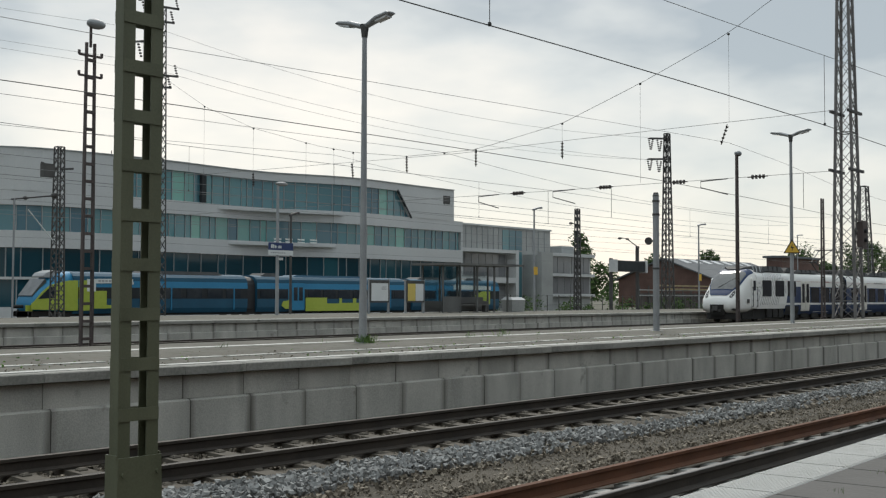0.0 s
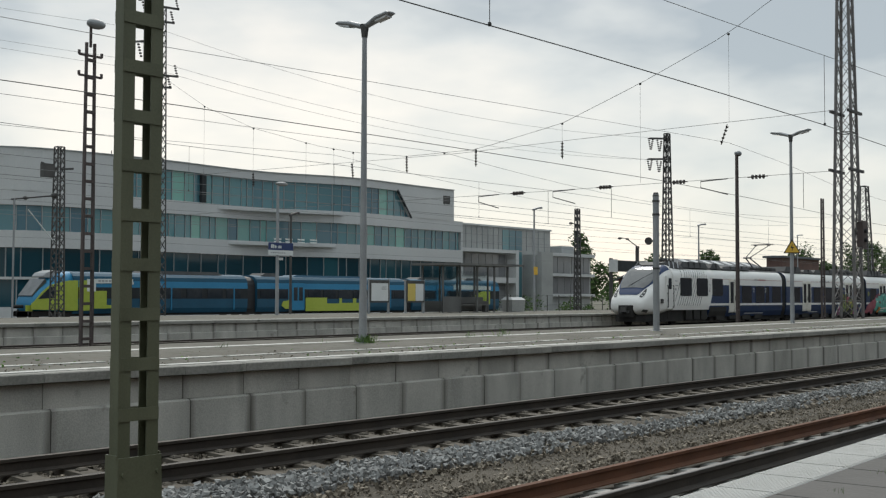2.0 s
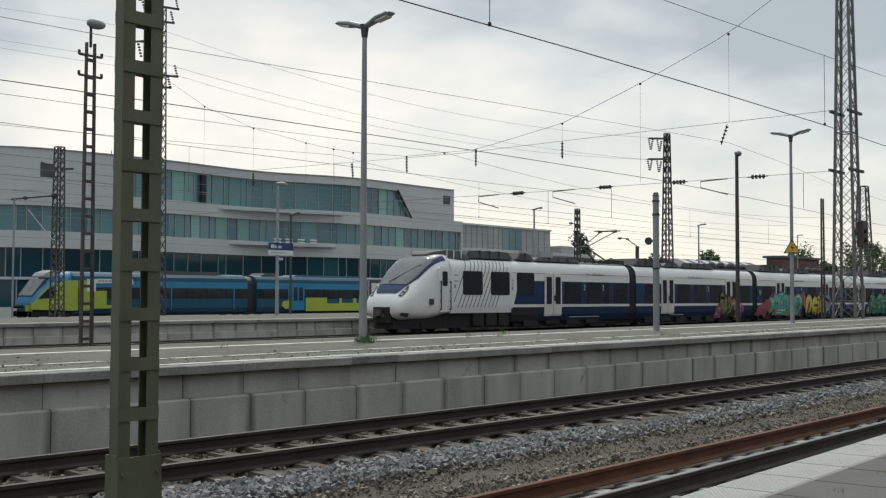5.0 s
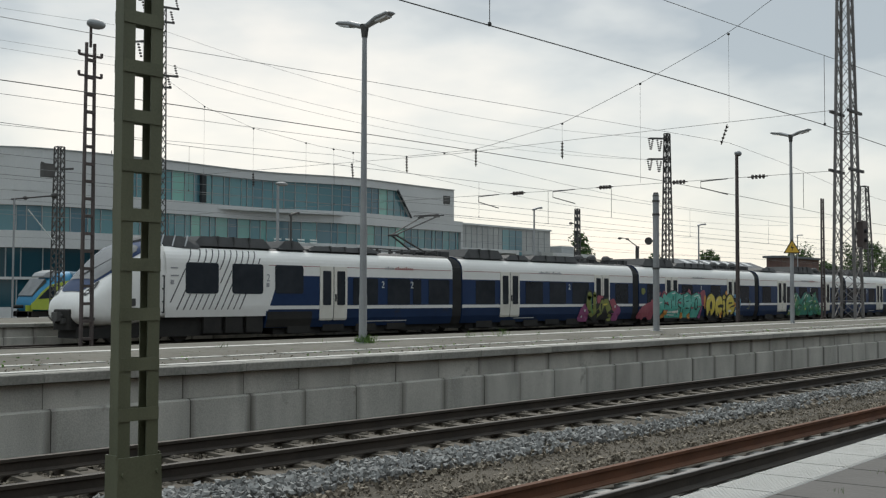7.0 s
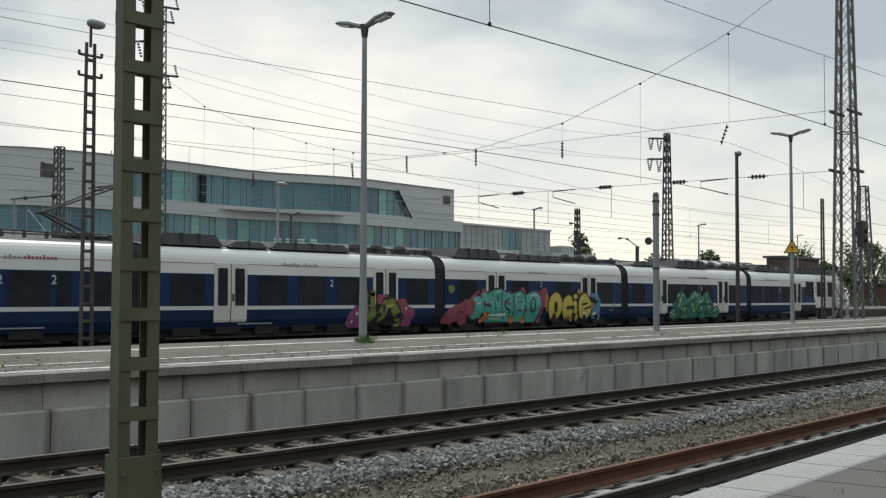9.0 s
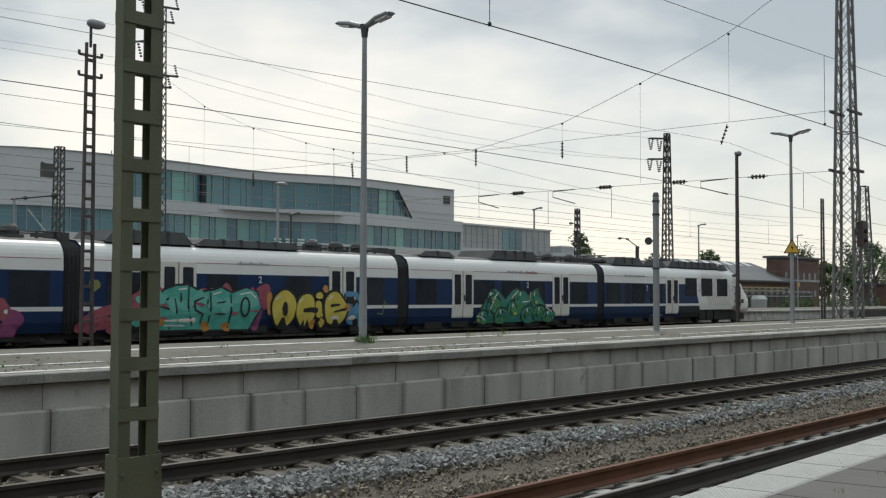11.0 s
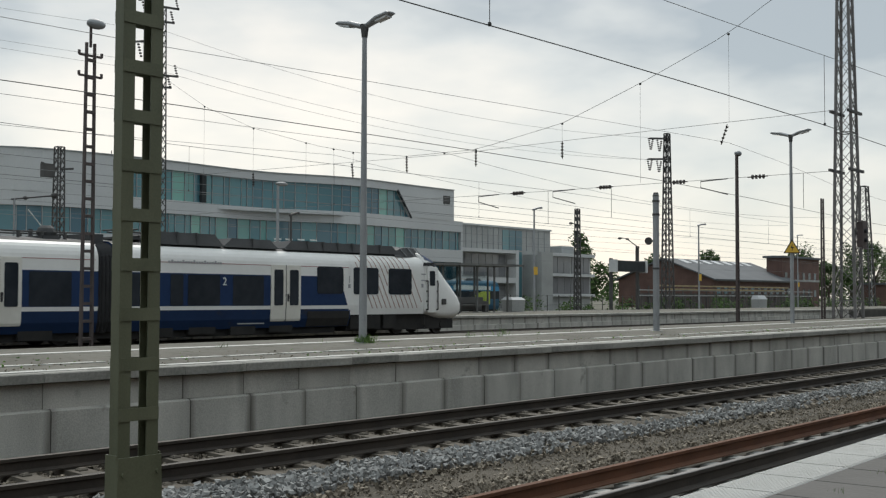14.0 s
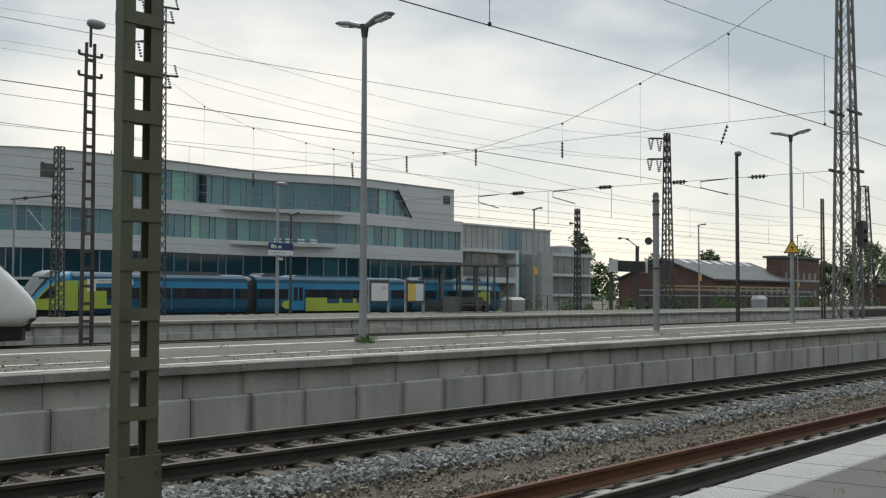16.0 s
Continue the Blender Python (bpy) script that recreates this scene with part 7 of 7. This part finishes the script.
for i, (x, y, h, w) in enumerate(((300, 124, 10.5, 9), (318, 122, 12, 10), (338, 116, 17, 14), (356, 124, 18, 14), (376, 118, 19, 15), (396, 126, 19, 16), (420, 120, 20, 16), (309, 135, 11, 9), (347, 140, 18, 14), (385, 140, 20, 15), (280, 140, 15, 8), (268, 150, 13, 8), (232, 150, 17.5, 9), (244, 160, 15, 8), (450, 130, 21, 17), (205, 150, 12, 9), (190, 140, 12, 9))):
    tree(x, y, h, w, i, "dense green tree beyond the sidings", 60, 0.55)
tree(153.5, 108, 12.5, 7, 40, "green tree behind the concrete building", 60, 0.35)
tree(148.5, 112, 12.0, 6, 41, "green tree behind the concrete building", 60, 0.35)
tree(176, 112, 9.5, 8, 42, "green tree behind the fence", 60, 0.4)


def hedge():
    rnd = random.Random(8)
    blobs = [(x + rnd.uniform(-2, 2), rnd.uniform(84, 92), rnd.uniform(-0.3, 0.9), rnd.uniform(0.8, 1.7)) for x in range(105, 300, 2)]
    tagged(leaves(blobs, 55, 0.28, rnd).make("hedge", LEAF), "uneven dark green bushes along the fence", "bushes", kind="stuff")
    blobs = [(x, rnd.uniform(50, 66), -0.2, rnd.uniform(0.25, 0.5)) for x in range(60, 150, 2)]
    tagged(leaves(blobs, 40, 0.14, rnd).make("weeds", LEAF), "low weeds between the sidings", "weeds", kind="stuff")
    blobs = [(rnd.uniform(150, 900), rnd.uniform(260, 420), rnd.uniform(1, 9), rnd.uniform(3, 6)) for _ in range(420)]
    tagged(leaves(blobs, 26, 1.5, rnd).make("far_woods", LEAF), "far woods on the horizon", "woods", kind="stuff")
    blobs = [(rnd.uniform(-60, 150), rnd.uniform(150, 220), rnd.uniform(1, 6), rnd.uniform(2, 4)) for _ in range(160)]
    tagged(leaves(blobs, 26, 1.0, rnd).make("far_woods", LEAF), "far woods behind the office", "woods", kind="stuff")


hedge()


def tufts():
    """Blades of weed at the lamp's foot and along the crest of the platform."""
    rnd = random.Random(21)
    s = Shape()
    spots = [(15.37, 14.66, 170, 0.085, 0.18)] + [(15.75 + rnd.uniform(0, 0.4), 14.6, 30, 0.1, 0.06) for _ in range(3)]
    for x in (18.9, 19.1, 19.35, 19.8, 20.4, 20.6, 21.2, 12.2, 14.6, 23.5, 24.2, 26.3, 26.0, 29.5, 31.0, 33.0, 35.5, 37.2, 41.0, 44.0, 48.0, 51.0):
        spots.append((x + rnd.uniform(-0.2, 0.2), 15.0 + bend(x) + rnd.uniform(-0.15, 0.6), 8, 0.07, rnd.uniform(0.10, 0.20) if 18 < x < 22 else 0.11))
    for x in (5.2, 5.9, 7.1):
        spots.append((x, 2.0 + 0.034 * (x - 6), 9, 0.03, 0.025))
    for x, y, n, r, h in spots:
        for _ in range(n):
            a, b, k = x + rnd.gauss(0, r), y + rnd.gauss(0, r), h * rnd.uniform(0.4, 1.2)
            dx, dy = rnd.gauss(0, 0.35) * k, rnd.gauss(0, 0.35) * k
            z = 0.76
            w = 0.05 * k + 0.001
            s.face([(a - w, b, z), (a + w, b, z), (a + dx * 0.5 + w * 0.8, b + dy * 0.5, z + k * 0.6), (a + dx, b + dy, z + k), (a + dx * 0.5 - w * 0.8, b + dy * 0.5, z + k * 0.6)])
    tagged(s.make("weed_tufts", GRASS), "green weed tufts growing from the paving", "weeds", kind="stuff")


tufts()


def on_platform(y0, y1, z):
    def place(rnd):
        x = 5 + 50 * rnd.random() ** 1.3
        y = rnd.uniform(y0, y1) if rnd.random() < 0.45 else rnd.choice((12.25, 12.88, 13.12, 14.95)) + rnd.normal(0, 0.07)
        return x, y + bend(x), z + 0.012 * (y - 12.3) / 3
    return place


stones("platform_grit", STONE_BROWN, 1300, on_platform(12.2, 15.0, 0.770), (0.012, 0.04), "loose grit and dry leaves lying on the paving", 31)
stones("moss_crumbs", GRASS, 380, on_platform(12.3, 15.3, 0.772), (0.015, 0.05), "small cushions of moss between the slabs", 32)


# ---- unseen brick block, added behind the camera to darken what the windows mirror ----
def unseen_wall():
    t = thing("unseen_backdrop", pose(0, -13.0, 0.70), "unseen plain brick block added behind the platform to darken reflections", "building", kind="structure")
    Shape().box(-60, 420, -8, 0, -1.2, 9.0).make("wall", BACKDROP_BRICK, t)
    Shape().box(-60.5, 420.5, -8.5, 0.6, 9.0, 9.4).make("roof", ROOF_FELT, t)


unseen_wall()

# ---- pieces of the platform walls ----
NEAR_JOINTS = [7.16 + 0.965 * k for k in range(-5, 0)] + [7.16 + 0.965 * k + 0.0039 * k * k for k in range(0, 46)]
platform_pieces(PM, 11.73, bend, NEAR_JOINTS, ((-0.42, 0.335, 0.0, 0.06), (0.338, 0.652, 0.05, 0.0)), (0.652, 0.762, -0.06, 0.62))
platform_pieces(PF, 36.32, straight, [18 + 1.13 * k for k in range(73)], ((-0.4, 0.22, 0.0, 0.002), (0.222, 0.562, 0.04, 0.0)), (0.562, 0.68, -0.08, 0.6))


# ---- what moves ----
def motions():
    rows = [(0, 68.95), (0.5, 66.17), (1, 63.3), (1.5, 60.33), (2, 57.22), (2.5, 53.86), (3, 50.38), (3.5, 47.0), (4, 43.56), (4.5, 39.95), (5, 36.25), (5.5, 32.45), (6, 28.6), (6.5, 24.7), (7, 20.5), (7.5, 16.42), (8, 12.02), (8.5, 7.75), (9, 3.15), (9.5, -1.38), (10, -6.0), (10.5, -10.68), (11, -15.44), (11.5, -20.3), (12, -25.46), (12.5, -30.5), (13, -35.76), (13.5, -41.0), (14, -46.35), (14.5, -51.65), (15, -56.95), (15.5, -62.3), (16, -67.9)]
    walk(TRAIN, [(t, pose(x, 34.3, 0)) for t, x in rows])
    times = [i / 15 for i in range(134)] + [i / 30 for i in range(268, 481)]
    way = np.interp(times, [r[0] for r in rows], [r[1] for r in rows])
    for wheel, x in WHEELS:
        walk(wheel, [(t, pose(x, 0, 0.43, 0, math.degrees((w - 68.95) / 0.43), 0)) for t, w in zip(times, way)])


motions()
